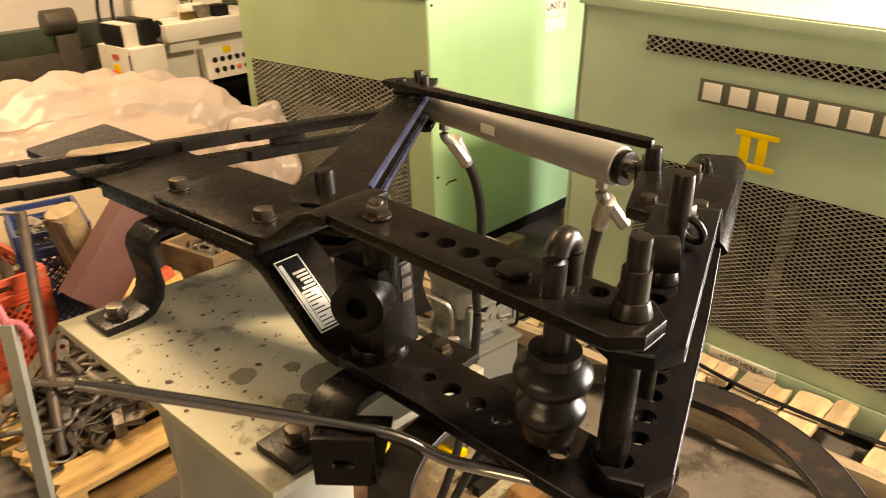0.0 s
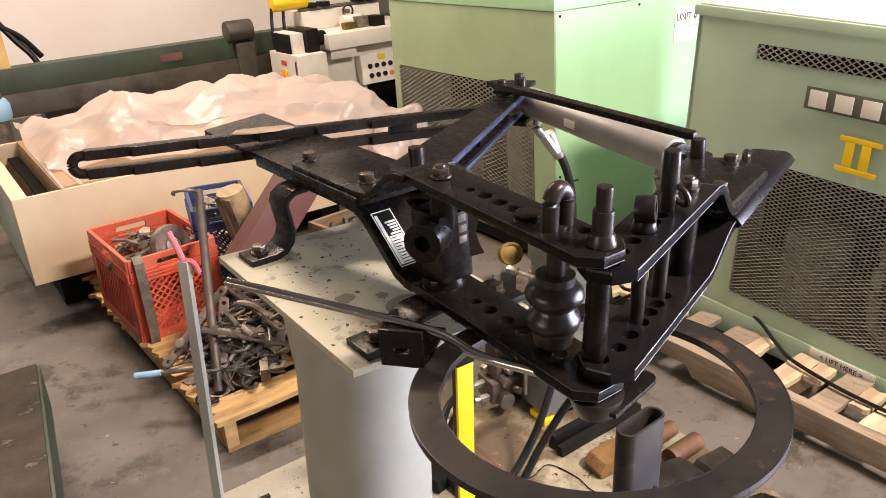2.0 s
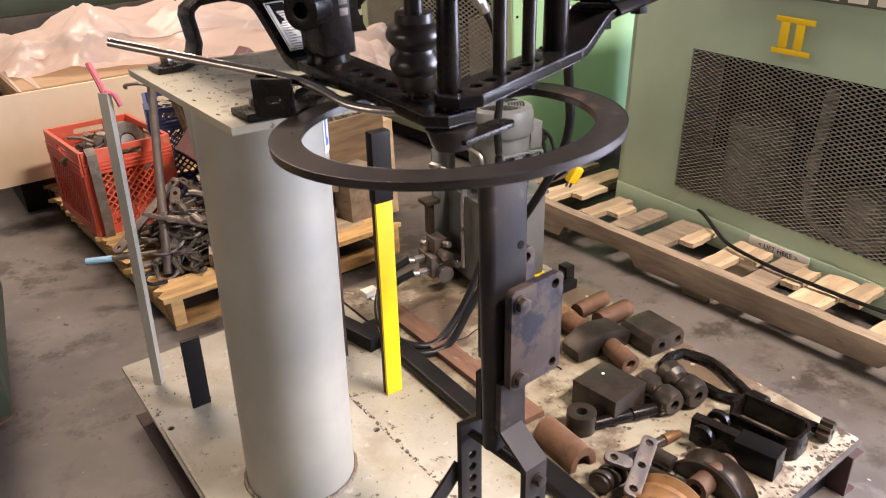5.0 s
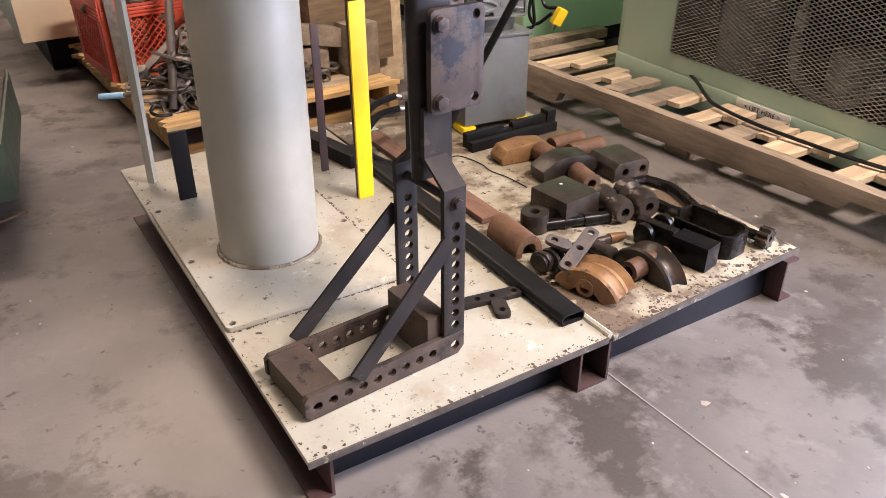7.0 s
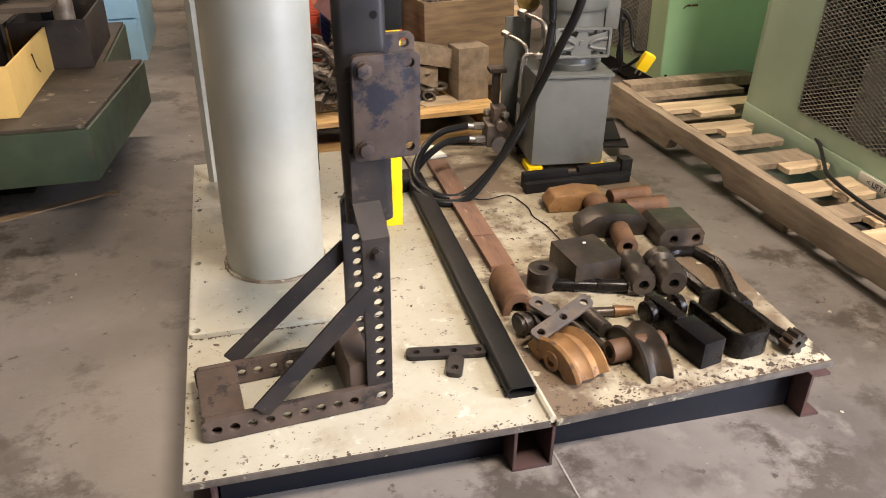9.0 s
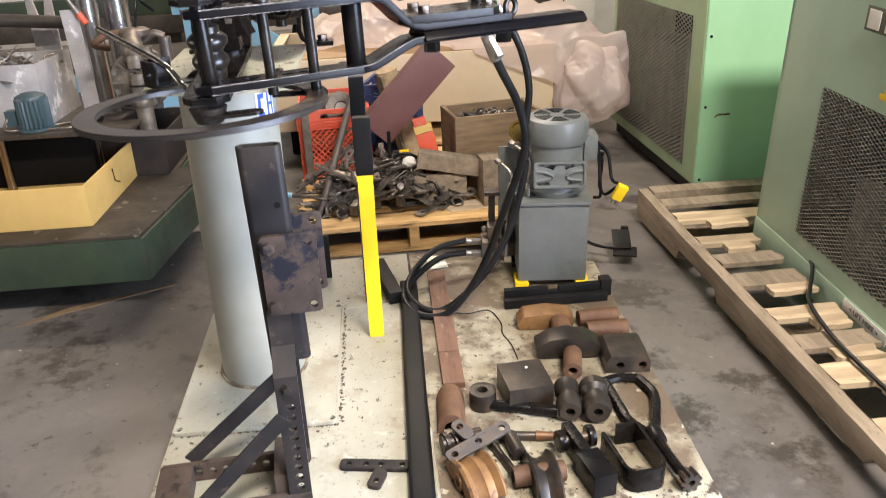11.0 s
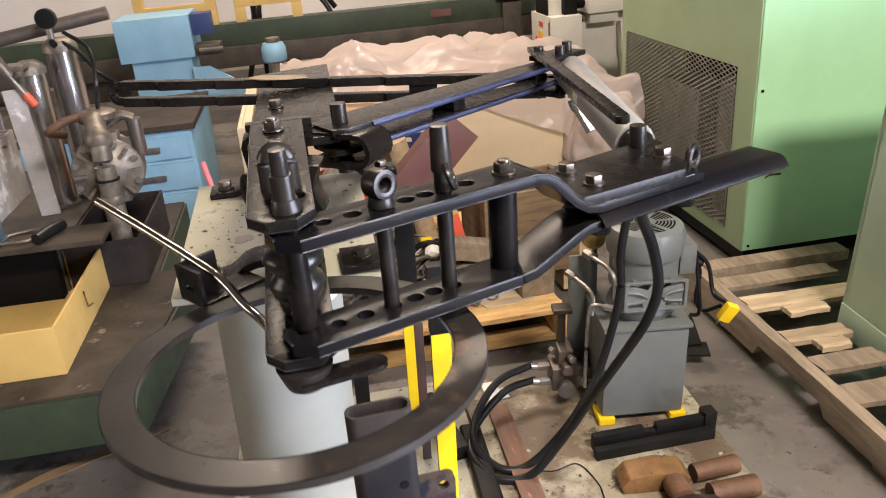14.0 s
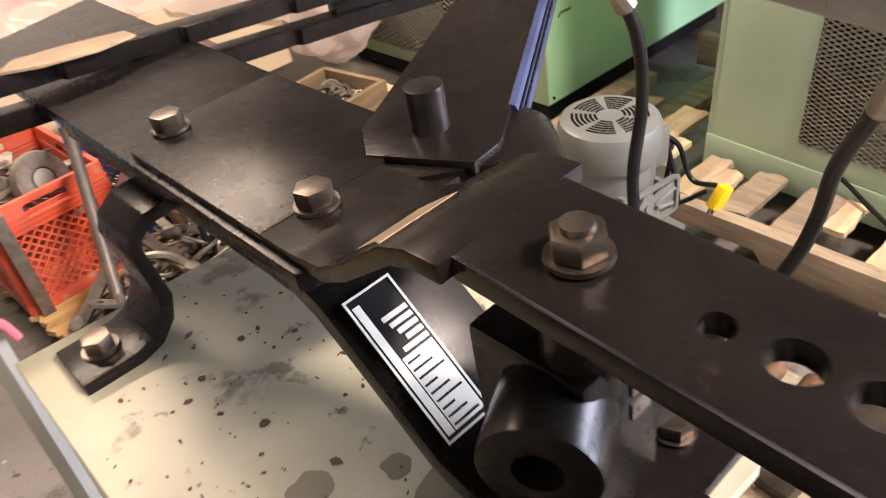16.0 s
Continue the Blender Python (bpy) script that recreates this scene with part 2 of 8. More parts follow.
CASTALU = mat("cast_aluminium", (0.24, 0.205, 0.165), 0.5, 0.5, (0.12, 0.10, 0.08), 22, bump=0.15)
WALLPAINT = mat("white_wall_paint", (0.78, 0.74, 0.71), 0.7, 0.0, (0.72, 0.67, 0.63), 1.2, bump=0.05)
# For unseen walls and ceiling, kept dark to cut the bounced light.
DIMWALL = mat("low_bounce_hall_grey", (0.10, 0.096, 0.092), 0.7, 0.0, (0.078, 0.078, 0.074), 1.2)
PINK = mat("pink_rag", (0.62, 0.16, 0.19), 0.8)
COPPER = mat("reddish_wood_bar", (0.17, 0.085, 0.05), 0.6, 0.0, (0.11, 0.055, 0.035), 8, spots=(0.30, 0.17, 0.11), spot_scale=12, spot_at=0.6, bump=0.2, streak=(6, 1, 6))
TAN = mat("mottled_tan", (0.30, 0.205, 0.11), 0.6, 0.0, (0.22, 0.15, 0.085), 30, bump=0.1)

ROD = mat("polished_bent_rod", (0.46, 0.43, 0.40), 0.2, 1.0, (0.34, 0.31, 0.28), 6, bump=0.0)
NAVY = mat("dark_navy_channel", (0.006, 0.007, 0.012), 0.5, 0.0, (0.010, 0.010, 0.013), 9, bump=0.1, spec=0.2)
RINGIRON = mat("dark_oiled_ring", (0.014, 0.0115, 0.010), 0.3, 0.0, (0.023, 0.019, 0.0155), 14, spec=0.4, spots=(0.07, 0.05, 0.035), spot_scale=40, spot_at=0.66, bump=0.06, layers=(((0.09, 0.05, 0.032), 9, 0.62, 0.08), ((0.10, 0.095, 0.09), 30, 0.68, 0.05)))
BLUEEDGE = mat("blue_link_edge_colour", (0.03, 0.042, 0.10), 0.35, 0.0, (0.018, 0.022, 0.05), 16, bump=0.04)
# Bare rusty chips; also the painted shadow line round the foot plate.
CHIPSHADE = mat("rusty_chip_and_shade_line", (0.045, 0.033, 0.025), 0.7, 0.0, (0.09, 0.055, 0.035), 40)
CRUMB = mat("pale_crumb", (0.42, 0.38, 0.32), 0.8, 0.0, (0.25, 0.21, 0.17), 15, vary=0.0)
# Metal for the thin strips that imitate edge highlights.
EDGEGLINT = mat("edge_glint_metal", (0.085, 0.085, 0.095), 0.42, 0.9, (0.02, 0.02, 0.022), 18, bump=0.03)
STEELTUBE = mat("smooth_steel_tube", (0.46, 0.44, 0.42), 0.24, 0.95, (0.34, 0.32, 0.31), 9, bump=0.02)
GREYCON = mat("grey_concrete", (0.26, 0.235, 0.205), 0.8, 0.0, (0.18, 0.16, 0.135), 9, spots=(0.33, 0.30, 0.27), spot_scale=30, spot_at=0.6, bump=0.2)
JOINT = mat("pale_joint_filler", (0.27, 0.25, 0.23), 0.7, 0.0, (0.16, 0.14, 0.125), 12)


def floor_material():
    m = mat("oil_stained_concrete", (0.178, 0.16, 0.144), 0.46, 0.0, (0.078, 0.068, 0.06), 1.1, bump=0.12, bump_scale=120, spots=(0.055, 0.046, 0.038), spot_scale=2.6, spot_at=0.54,
            layers=(((0.075, 0.064, 0.055), 7, 0.56, 0.12), ((0.185, 0.167, 0.15), 9, 0.57, 0.18), ((0.05, 0.042, 0.036), 24, 0.63, 0.05), ((0.27, 0.25, 0.225), 38, 0.69, 0.07), ((0.55, 0.52, 0.47), 75, 0.75, 0.02), ((0.03, 0.026, 0.022), 16, 0.70, 0.03)))
    return m


FLOOR = floor_material()
RUSTEDGE = mat("rusty_plate_edge", (0.10, 0.085, 0.07), 0.6, 0.2, (0.045, 0.034, 0.027), 14, spots=(0.30, 0.27, 0.20), spot_scale=22, spot_at=0.58, bump=0.25)
WETSPOT = mat("soaked_oil_spot", (0.13, 0.12, 0.085), 0.4, 0.0, (0.17, 0.155, 0.11), 12, bump=0.05)


def plastic_material():
    m = bpy.data.materials.new("clear_plastic_sheet")
    m.use_nodes = True
    nt = m.node_tree
    b = nt.nodes["Principled BSDF"]
    b.inputs["Base Color"].default_value = (0.80, 0.69, 0.65, 1)
    b.inputs["Roughness"].default_value = 0.28
    tr = nt.nodes.new("ShaderNodeBsdfTranslucent")
    tr.inputs[0].default_value = (0.82, 0.72, 0.66, 1)
    tp = nt.nodes.new("ShaderNodeBsdfTransparent")
    mx, mx2 = nt.nodes.new("ShaderNodeMixShader"), nt.nodes.new("ShaderNodeMixShader")
    mx.inputs[0].default_value, mx2.inputs[0].default_value = 0.42, 0.30
    nt.links.new(b.outputs[0], mx.inputs[1])
    nt.links.new(tr.outputs[0], mx.inputs[2])
    nt.links.new(mx.outputs[0], mx2.inputs[1])
    nt.links.new(tp.outputs[0], mx2.inputs[2])
    nt.links.new(mx2.outputs[0], nt.nodes["Material Output"].inputs[0])
    tx, bp = nt.nodes.new("ShaderNodeTexNoise"), nt.nodes.new("ShaderNodeBump")
    tx.inputs["Scale"].default_value, tx.inputs["Detail"].default_value = 14, 4
    bp.inputs["Strength"].default_value, bp.inputs["Distance"].default_value = 0.15, 0.01
    tc = nt.nodes.new("ShaderNodeTexCoord")
    nt.links.new(tc.outputs["Object"], tx.inputs["Vector"])
    nt.links.new(tx.outputs[0], bp.inputs["Height"])
    nt.links.new(bp.outputs[0], b.inputs["Normal"])
    return m


PLASTIC = plastic_material()

# ---- mesh helpers ----


def area(c, to, rx, ry, rz, size):
    """One part of the hall fitted to the camera's view: turned and sized about c, which then stands at to."""
    return Matrix.Translation(to) @ pose(0, 0, 0, rx, ry, rz) @ Matrix.Scale(size, 4) @ Matrix.Translation((-c[0], -c[1], -c[2]))


I4 = Matrix.Identity(4)
HERE = I4
DECK = pose(0, 0, -0.005, 2.06, 1.5, 0)  # tilt of the platform, fitted to the camera's view


def thing(name, m, label, category, group="", kind=""):
    ob = new(name)
    ob.empty_display_size = 0.05
    ob.matrix_world = HERE @ m
    return tagged(ob, label, category, group, kind)


def mesh_of(name, bm, material, smooth=True):
    me = bpy.data.meshes.new(name)
    bmesh.ops.recalc_face_normals(bm, faces=bm.faces)
    if smooth:
        for f in bm.faces:
            f.smooth = True
        for e in bm.edges:
            if len(e.link_faces) == 2 and e.calc_face_angle(0) > 0.6:
                e.smooth = False
    bm.to_mesh(me)
    bm.free()
    me.materials.append(material)
    return me


def part(name, bm, material, parent, label="", kind=""):
    ob = new(name, mesh_of(name, bm, material))
    ob.parent = parent
    return tagged(ob, label, "", "", kind)


def solid(name, bm, material, label, category, m=None, kind="", group=""):
    ob = new(name, mesh_of(name, bm, material))
    ob.matrix_world = HERE @ (m if m is not None else I4)
    return tagged(ob, label, category, group, kind)


def join(bm, src, m=I4):
    me = bpy.data.meshes.new("tmp")
    src.to_mesh(me)
    src.free()
    me.transform(m)
    bm.from_mesh(me)
    bpy.data.meshes.remove(me)
    return bm


def soften(bm, w):
    if w > 0:
        es = [e for e in bm.edges if len(e.link_faces) == 2 and e.calc_face_angle(0) > 0.5]
        bmesh.ops.bevel(bm, geom=es, offset=w, segments=2, profile=0.7, affect="EDGES", clamp_overlap=True)
    return bm


def box(lo, hi, bev=0.002, m=I4, into=None):
    b = bmesh.new()
    bmesh.ops.create_cube(b, size=1)
    for v in b.verts:
        v.co = Vector([(lo[i] + hi[i]) / 2 + v.co[i] * (hi[i] - lo[i]) for i in range(3)])
    soften(b, bev)
    return join(into if into is not None else bmesh.new(), b, m)


def cyl(p0, p1, r, r1=None, seg=24, bev=0.0, m=I4, into=None):
    b = bmesh.new()
    p0, p1 = Vector(p0), Vector(p1)
    d = p1 - p0
    bmesh.ops.create_cone(b, cap_ends=True, segments=seg, radius1=r, radius2=r if r1 is None else r1, depth=d.length)
    soften(b, bev)
    t = Matrix.Translation((p0 + p1) / 2) @ d.to_track_quat("Z", "Y").to_matrix().to_4x4()
    return join(into if into is not None else bmesh.new(), b, m @ t)


def ball(c, r, m=I4, into=None, squash=(1, 1, 1), sub=2):
    b = bmesh.new()
    bmesh.ops.create_icosphere(b, subdivisions=sub, radius=r)
    return join(into if into is not None else bmesh.new(), b, m @ Matrix.Translation(c) @ Matrix.Diagonal((*squash, 1)))


def circle(cx, cy, r, n=16):
    return [(cx + r * math.cos(2 * math.pi * i / n), cy + r * math.sin(2 * math.pi * i / n)) for i in range(n)]


def plate(outline, holes, z0, z1, bev=0.0015, m=I4, into=None):
    """A flat plate with that outline in x and y, pierced by round holes (x, y, r) or by outlines."""
    b = bmesh.new()
    edges = []
    for loop in [outline] + [circle(*h) if len(h) == 3 and not isinstance(h[0], tuple) else h for h in holes]:
        vs = [b.verts.new((x, y, z0)) for x, y in loop]
        edges += [b.edges.new((vs[i], vs[(i + 1) % len(vs)])) for i in range(len(vs))]
    bmesh.ops.triangle_fill(b, use_beauty=True, use_dissolve=False, edges=edges)
    g = bmesh.ops.extrude_face_region(b, geom=list(b.faces))
    bmesh.ops.translate(b, vec=(0, 0, z1 - z0), verts=[v for v in g["geom"] if isinstance(v, bmesh.types.BMVert)])
    bmesh.ops.recalc_face_normals(b, faces=b.faces)
    soften(b, bev)
    return join(into if into is not None else bmesh.new(), b, m)


def rounded(x0, y0, x1, y1, r, n=5):
    pts = []
    for cx, cy, a in ((x1 - r, y1 - r, 0), (x0 + r, y1 - r, 90), (x0 + r, y0 + r, 180), (x1 - r, y0 + r, 270)):
        pts += [(cx + r * math.cos(radians(a + 90 * i / n)), cy + r * math.sin(radians(a + 90 * i / n))) for i in range(n + 1)]
    return pts


def strip(profile, thick, w0, w1, bev=0.0015, m=I4, into=None):
    """A bent flat bar: its top line in (s, z) runs along local y, its width along x from w0 to w1, thick downwards square to the line."""
    b = bmesh.new()
    rows = []
    for i, (s, z) in enumerate(profile):
        a = profile[max(0, i - 1)]
        c = profile[min(len(profile) - 1, i + 1)]
        t = Vector((c[0] - a[0], c[1] - a[1])).normalized()
        nrm = Vector((t.y, -t.x)) * thick
        rows.append([b.verts.new(p) for p in ((w0, s, z), (w1, s, z), (w1, s + nrm.x, z + nrm.y), (w0, s + nrm.x, z + nrm.y))])
    for p, q in zip(rows, rows[1:]):
        for k in range(4):
            b.faces.new((p[k], p[(k + 1) % 4], q[(k + 1) % 4], q[k]))
    b.faces.new(rows[0])
    b.faces.new(rows[-1])
    bmesh.ops.recalc_face_normals(b, faces=b.faces)
    soften(b, bev)
    return join(into if into is not None else bmesh.new(), b, m)


def curve_pts(pts, n=8):
    """A smooth line through the points (Catmull-Rom)."""
    p = [Vector(q) for q in pts]
    p = [2 * p[0] - p[1]] + p + [2 * p[-1] - p[-2]]
    out = []
    for i in range(1, len(p) - 2):
        for k in range(n):
            t = k / n
            a, b, c, d = p[i - 1], p[i], p[i + 1], p[i + 2]
            out.append(0.5 * (2 * b + (c - a) * t + (2 * a - 5 * b + 4 * c - d) * t * t + (3 * b - a - 3 * c + d) * t ** 3))
    out.append(p[-2])
    return out


def tube(pts, r, seg=10, smooth=0, m=I4, into=None, flat=1.0):
    """A round bar or hose along points."""
    if smooth:
        pts = curve_pts(pts, smooth)
    pts = [Vector(p) for p in pts]
    b = bmesh.new()
    rings = []
    up = Vector((0, 0, 1))
    for i, p in enumerate(pts):
        t = (pts[min(i + 1, len(pts) - 1)] - pts[max(i - 1, 0)]).normalized()
        side = t.cross(up)
        if side.length < 0.05:
            side = t.cross(Vector((0, 1, 0)))
        side.normalize()
        other = side.cross(t).normalized()
        rings.append([b.verts.new(p + r * math.cos(2 * math.pi * k / seg) * side + flat * r * math.sin(2 * math.pi * k / seg) * other) for k in range(seg)])
    for p, q in zip(rings, rings[1:]):
        for k in range(seg):
            b.faces.new((p[k], p[(k + 1) % seg], q[(k + 1) % seg], q[k]))
    b.faces.new(rings[0])
    b.faces.new(rings[-1])
    return join(into if into is not None else bmesh.new(), b, m)


def lathe(profile, seg=32, m=I4, into=None, a0=0.0, a1=360.0):
    """A turned solid about local z from (r, z) pairs; a part of a turn is closed by flat ends."""
    b = bmesh.new()
    full = abs(a1 - a0) >= 359.9
    n = seg if full else seg + 1
    rings = [[b.verts.new((r * math.cos(radians(a0 + (a1 - a0) * k / seg)), r * math.sin(radians(a0 + (a1 - a0) * k / seg)), z)) for k in range(n)] for r, z in profile]
    q = len(profile)
    for i in range(q):
        for k in range(seg):
            a, c = rings[i], rings[(i + 1) % q]
            try:
                b.faces.new((a[k], a[(k + 1) % n], c[(k + 1) % n], c[k]))
            except ValueError:
                pass
    if not full:
        b.faces.new([r[0] for r in rings])
        b.faces.new([r[-1] for r in rings][::-1])
    bmesh.ops.remove_doubles(b, verts=b.verts, dist=1e-6)
    bmesh.ops.recalc_face_normals(b, faces=b.faces)
    return join(into if into is not None else bmesh.new(), b, m)


def hexbolt(x, y, z, r=0.014, h=0.012, stud=0.0, turn=10, m=I4, into=None):
    b = into if into is not None else bmesh.new()
    t = m @ pose(x, y, z, 0, 0, turn)
    cyl((0, 0, 0), (0, 0, 0.0025), r * 1.08, seg=24, m=t, into=b)
    cyl((0, 0, 0.0025), (0, 0, 0.0025 + h), r * 0.92, seg=6, bev=0.0015, m=t, into=b)
    if stud:
        cyl((0, 0, h), (0, 0, h + stud), r * 0.55, seg=16, bev=0.001, m=t, into=b)
    return b


def lettering(text, size, depth, m, material, parent, name="lettering"):
    c = bpy.data.curves.new(name, "FONT")
    c.body, c.size, c.extrude, c.align_x, c.align_y = text, size, depth, "CENTER", "CENTER"
    tmp = bpy.data.objects.new("tmp", c)
    me = bpy.data.meshes.new_from_object(tmp)
    bpy.data.objects.remove(tmp)
    me.materials.clear()
    me.materials.append(material)
    me.transform(m)
    me.name = name
    ob = new(name, me)
    ob.parent = parent
    return ob


def lattice(w, h, dx, dz, wire, depth):
    """Expanded metal: two families of slanting strips in local x and z, cut to w by h."""
    b = bmesh.new()
    k = dz / dx
    for sgn in (1, -1):
        n0 = -int(h / dz) - 2
        n1 = int((w * k + h) / dz) + 2
        for i in range(n0, n1 + 1):
            c = i * dz if sgn > 0 else i * dz
            # line z = c - ... through x
            f = (lambda x: c - k * x) if sgn > 0 else (lambda x: c - (w * k) + k * x)
            xs = sorted(((c - 0) / k, (c - h) / k)) if sgn > 0 else sorted(((0 - c + w * k) / k, (h - c + w * k) / k))
            x0, x1 = max(0, xs[0]), min(w, xs[1])
            if x1 - x0 < dx * 0.15:
                continue
            z0, z1 = f(x0), f(x1)
            y = 0.0008 * sgn
            vs = [b.verts.new(p) for p in ((x0, y - depth, z0 - wire), (x1, y - depth, z1 - wire), (x1, y - depth, z1 + wire), (x0, y - depth, z0 + wire), (x0, y + depth, z0 - wire), (x1, y + depth, z1 - wire), (x1, y + depth, z1 + wire), (x0, y + depth, z0 + wire))]
            for q in ((0, 1, 2, 3), (7, 6, 5, 4), (0, 4, 5, 1), (1, 5, 6, 2), (2, 6, 7, 3), (3, 7, 4, 0)):
                b.faces.new([vs[j] for j in q])
    return b

# ---- hall ----


def ground(x, y=0.0):
    """Height of the floor, which falls towards +x to fit the camera's view."""
    return -0.038 * x + 0.008 * y


def hall():
    b = box((-6, -7, -0.2), (7, 9, 0), 0)
    for v in b.verts:
        v.co.z += ground(v.co.x, v.co.y)
    solid("floor", b, FLOOR, "oil-stained grey concrete workshop floor with pale specks", "floor", kind="structure")
    b = box((0.655, -7, 0), (0.6582, 0.3, 0.001), 0)
    for v in b.verts:
        v.co.z += ground(v.co.x, v.co.y) + 0.0003
    solid("floor_joint", b, JOINT, "pale saw-cut joint filled in the concrete floor", "joint", kind="structure")
    solid("wall_north", box((-6, 7.1, -0.3), (3.5, 7.3, 4.6), 0), WALLPAINT, "white painted hall wall behind the machines", "wall", kind="structure")
    # Unseen walls added to shape the light; door and window openings are assumed.
    b = box((3.5, -7, -0.3), (3.7, -3.75, 4.6), 0)
    box((3.5, -0.25, -0.3), (3.7, 9, 4.6), 0, into=b)
    box((3.5, -3.75, 2.4), (3.7, -0.25, 4.6), 0, into=b)
    solid("wall_east", b, DIMWALL, "unseen grey hall wall with an assumed door for the daylight", "wall", kind="structure")
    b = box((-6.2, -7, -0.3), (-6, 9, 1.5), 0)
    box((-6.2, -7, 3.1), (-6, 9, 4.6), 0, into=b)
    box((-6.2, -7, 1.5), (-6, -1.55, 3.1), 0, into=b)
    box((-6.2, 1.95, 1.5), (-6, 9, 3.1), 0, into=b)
    solid("wall_west", b, DIMWALL, "unseen grey hall wall with an opening made for the fill light", "wall", kind="structure")
    b = box((-6, -4.7, -0.3), (3.5, -4.5, 4.6), 0)
    solid("wall_south", b, DIMWALL, "unseen dark grey hall wall that cuts bounced light", "wall", kind="structure")
    solid("ceiling", box((-6, -7, 4.6), (7, 9, 4.75), 0), DIMWALL, "unseen dark grey ceiling that closes the hall", "ceiling", kind="structure")


hall()


# ---- compressors ----


def mesh_window(parent, m, w, h, dx, dz, wire, label):
    part("mesh_screen", join(bmesh.new(), lattice(w, h, dx, dz, wire, 0.0012), m), MESH, parent, label, kind="stuff")


def box_with_openings(lo, hi, openings, thick, m=I4):
    """The front sheet of a cabinet, in local x (along) and z, pierced by rectangles (x0, z0, x1, z1)."""
    out = [(lo[0], lo[1]), (hi[0], lo[1]), (hi[0], hi[1]), (lo[0], hi[1])]
    hs = [[(a, c), (d, c), (d, e), (a, e)] for a, c, d, e in openings]
    return plate(out, hs, -thick, 0, 0.002, m @ pose(0, 0, 0, 90))


def compressor_two():
    # local x runs along the front, z up, the front faces local -y
    L, H, D = 1.62, 1.03, 0.9
    c = thing("air_compressor", pose(1.972, 1.423, 0.116, -1.5, 3.6, -90), "green enclosed air compressor with mesh front on a wooden pallet", "compressor")
    mesh0, vent = (0.275, 0.085, 1.42, 0.59), (0.24, 0.918, 1.40, 0.965)
    part("front_panel", box_with_openings((0, 0.02), (L, H), [mesh0, vent], 0.012), GREENGREY, c)
    b = box((0, 0.0, 0.02), (0.02, D, H), 0.003)
    box((L - 0.02, 0.0, 0.02), (L, D, H), 0.003, into=b)
    box((0.02, D - 0.02, 0.02), (L - 0.02, D, H), 0.003, into=b)
    part("side_panel", b, GREENGREY, c)
    part("lid", box((-0.012, -0.015, H + 0.001), (L + 0.012, D + 0.01, H + 0.034), 0.006), GREENGREY, c, "green sheet lid with folded edge")
    part("top_sheet", box((0.0, 0.0, H + 0.035), (L, D, H + 0.039), 0.001), WHITE, c, "pale top sheet")
    b = box((0.0, -0.004, -0.085), (L, 0.05, 0.018), 0.003)
    part("base_rail", b, GREENGREY, c)
    mesh_window(c, pose(mesh0[0], -0.004, mesh0[1]), mesh0[2] - mesh0[0], mesh0[3] - mesh0[1], 0.03, 0.0135, 0.0016, "expanded metal mesh over dark machinery")
    mesh_window(c, pose(vent[0], -0.004, vent[1]), vent[2] - vent[0], vent[3] - vent[1], 0.028, 0.018, 0.0022, "expanded metal vent strip")
    # Black sheet put in for the shade deep behind the mesh.
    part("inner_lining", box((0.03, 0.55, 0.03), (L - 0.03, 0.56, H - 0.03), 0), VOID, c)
    part("inner_floor", box((0.03, 0.05, 0.03), (L - 0.03, 0.545, 0.05), 0), GUTS, c)
    part("inner_tank", cyl((0.48, 0.17, 0.051), (0.48, 0.17, 0.36), 0.105, bev=0.02), GUTS, c, "dusty tank behind the mesh")
    part("inner_motor", cyl((1.08, 0.28, 0.25), (1.38, 0.28, 0.25), 0.14, bev=0.02), GUTS, c)
    part("inner_filter", cyl((0.93, 0.13, 0.10), (0.93, 0.13, 0.24), 0.085, bev=0.03), GUTS, c)
    part("inner_pipe", tube([(0.76, 0.06, 0.54), (0.75, 0.05, 0.25), (0.80, 0.045, 0.12), (0.98, 0.04, 0.10), (1.15, 0.05, 0.27), (1.40, 0.06, 0.36)], 0.02, smooth=6), GUTS, c)
    # name board, drawn as plain strokes
    part("name_board", box((0.438, -0.016, 0.800), (1.04, -0.0135, 0.868), 0.0005), SIGNDARK, c, "dark olive name board")
    for i in range(7):
        x = 0.452 + i * 0.082
        part("name_block", box((x, -0.019, 0.808), (x + 0.056, -0.0165, 0.860), 0.001), SIGN, c, "white block on the name board")
    b = bmesh.new()
    for x in (0.590, 0.640):
        box((x, -0.015, 0.652), (x + 0.028, -0.0125, 0.727), 0.0005, into=b)
    box((0.570, -0.0152, 0.728), (0.698, -0.0125, 0.744), 0.0005, into=b)
    box((0.570, -0.0152, 0.634), (0.698, -0.0125, 0.650), 0.0005, into=b)
    part("numeral", b, YELLOW, c, "yellow painted roman numeral two")
    part("lift_sign", box((0.615, -0.0085, -0.022), (0.835, -0.0045, 0.016), 0.0005), SIGN, c, "white sign with black border and lettering")
    lettering("< LIFT HERE >", 0.024, 0.0004, pose(0.725, -0.0090, -0.003, 90), BLACKPAINT, c)


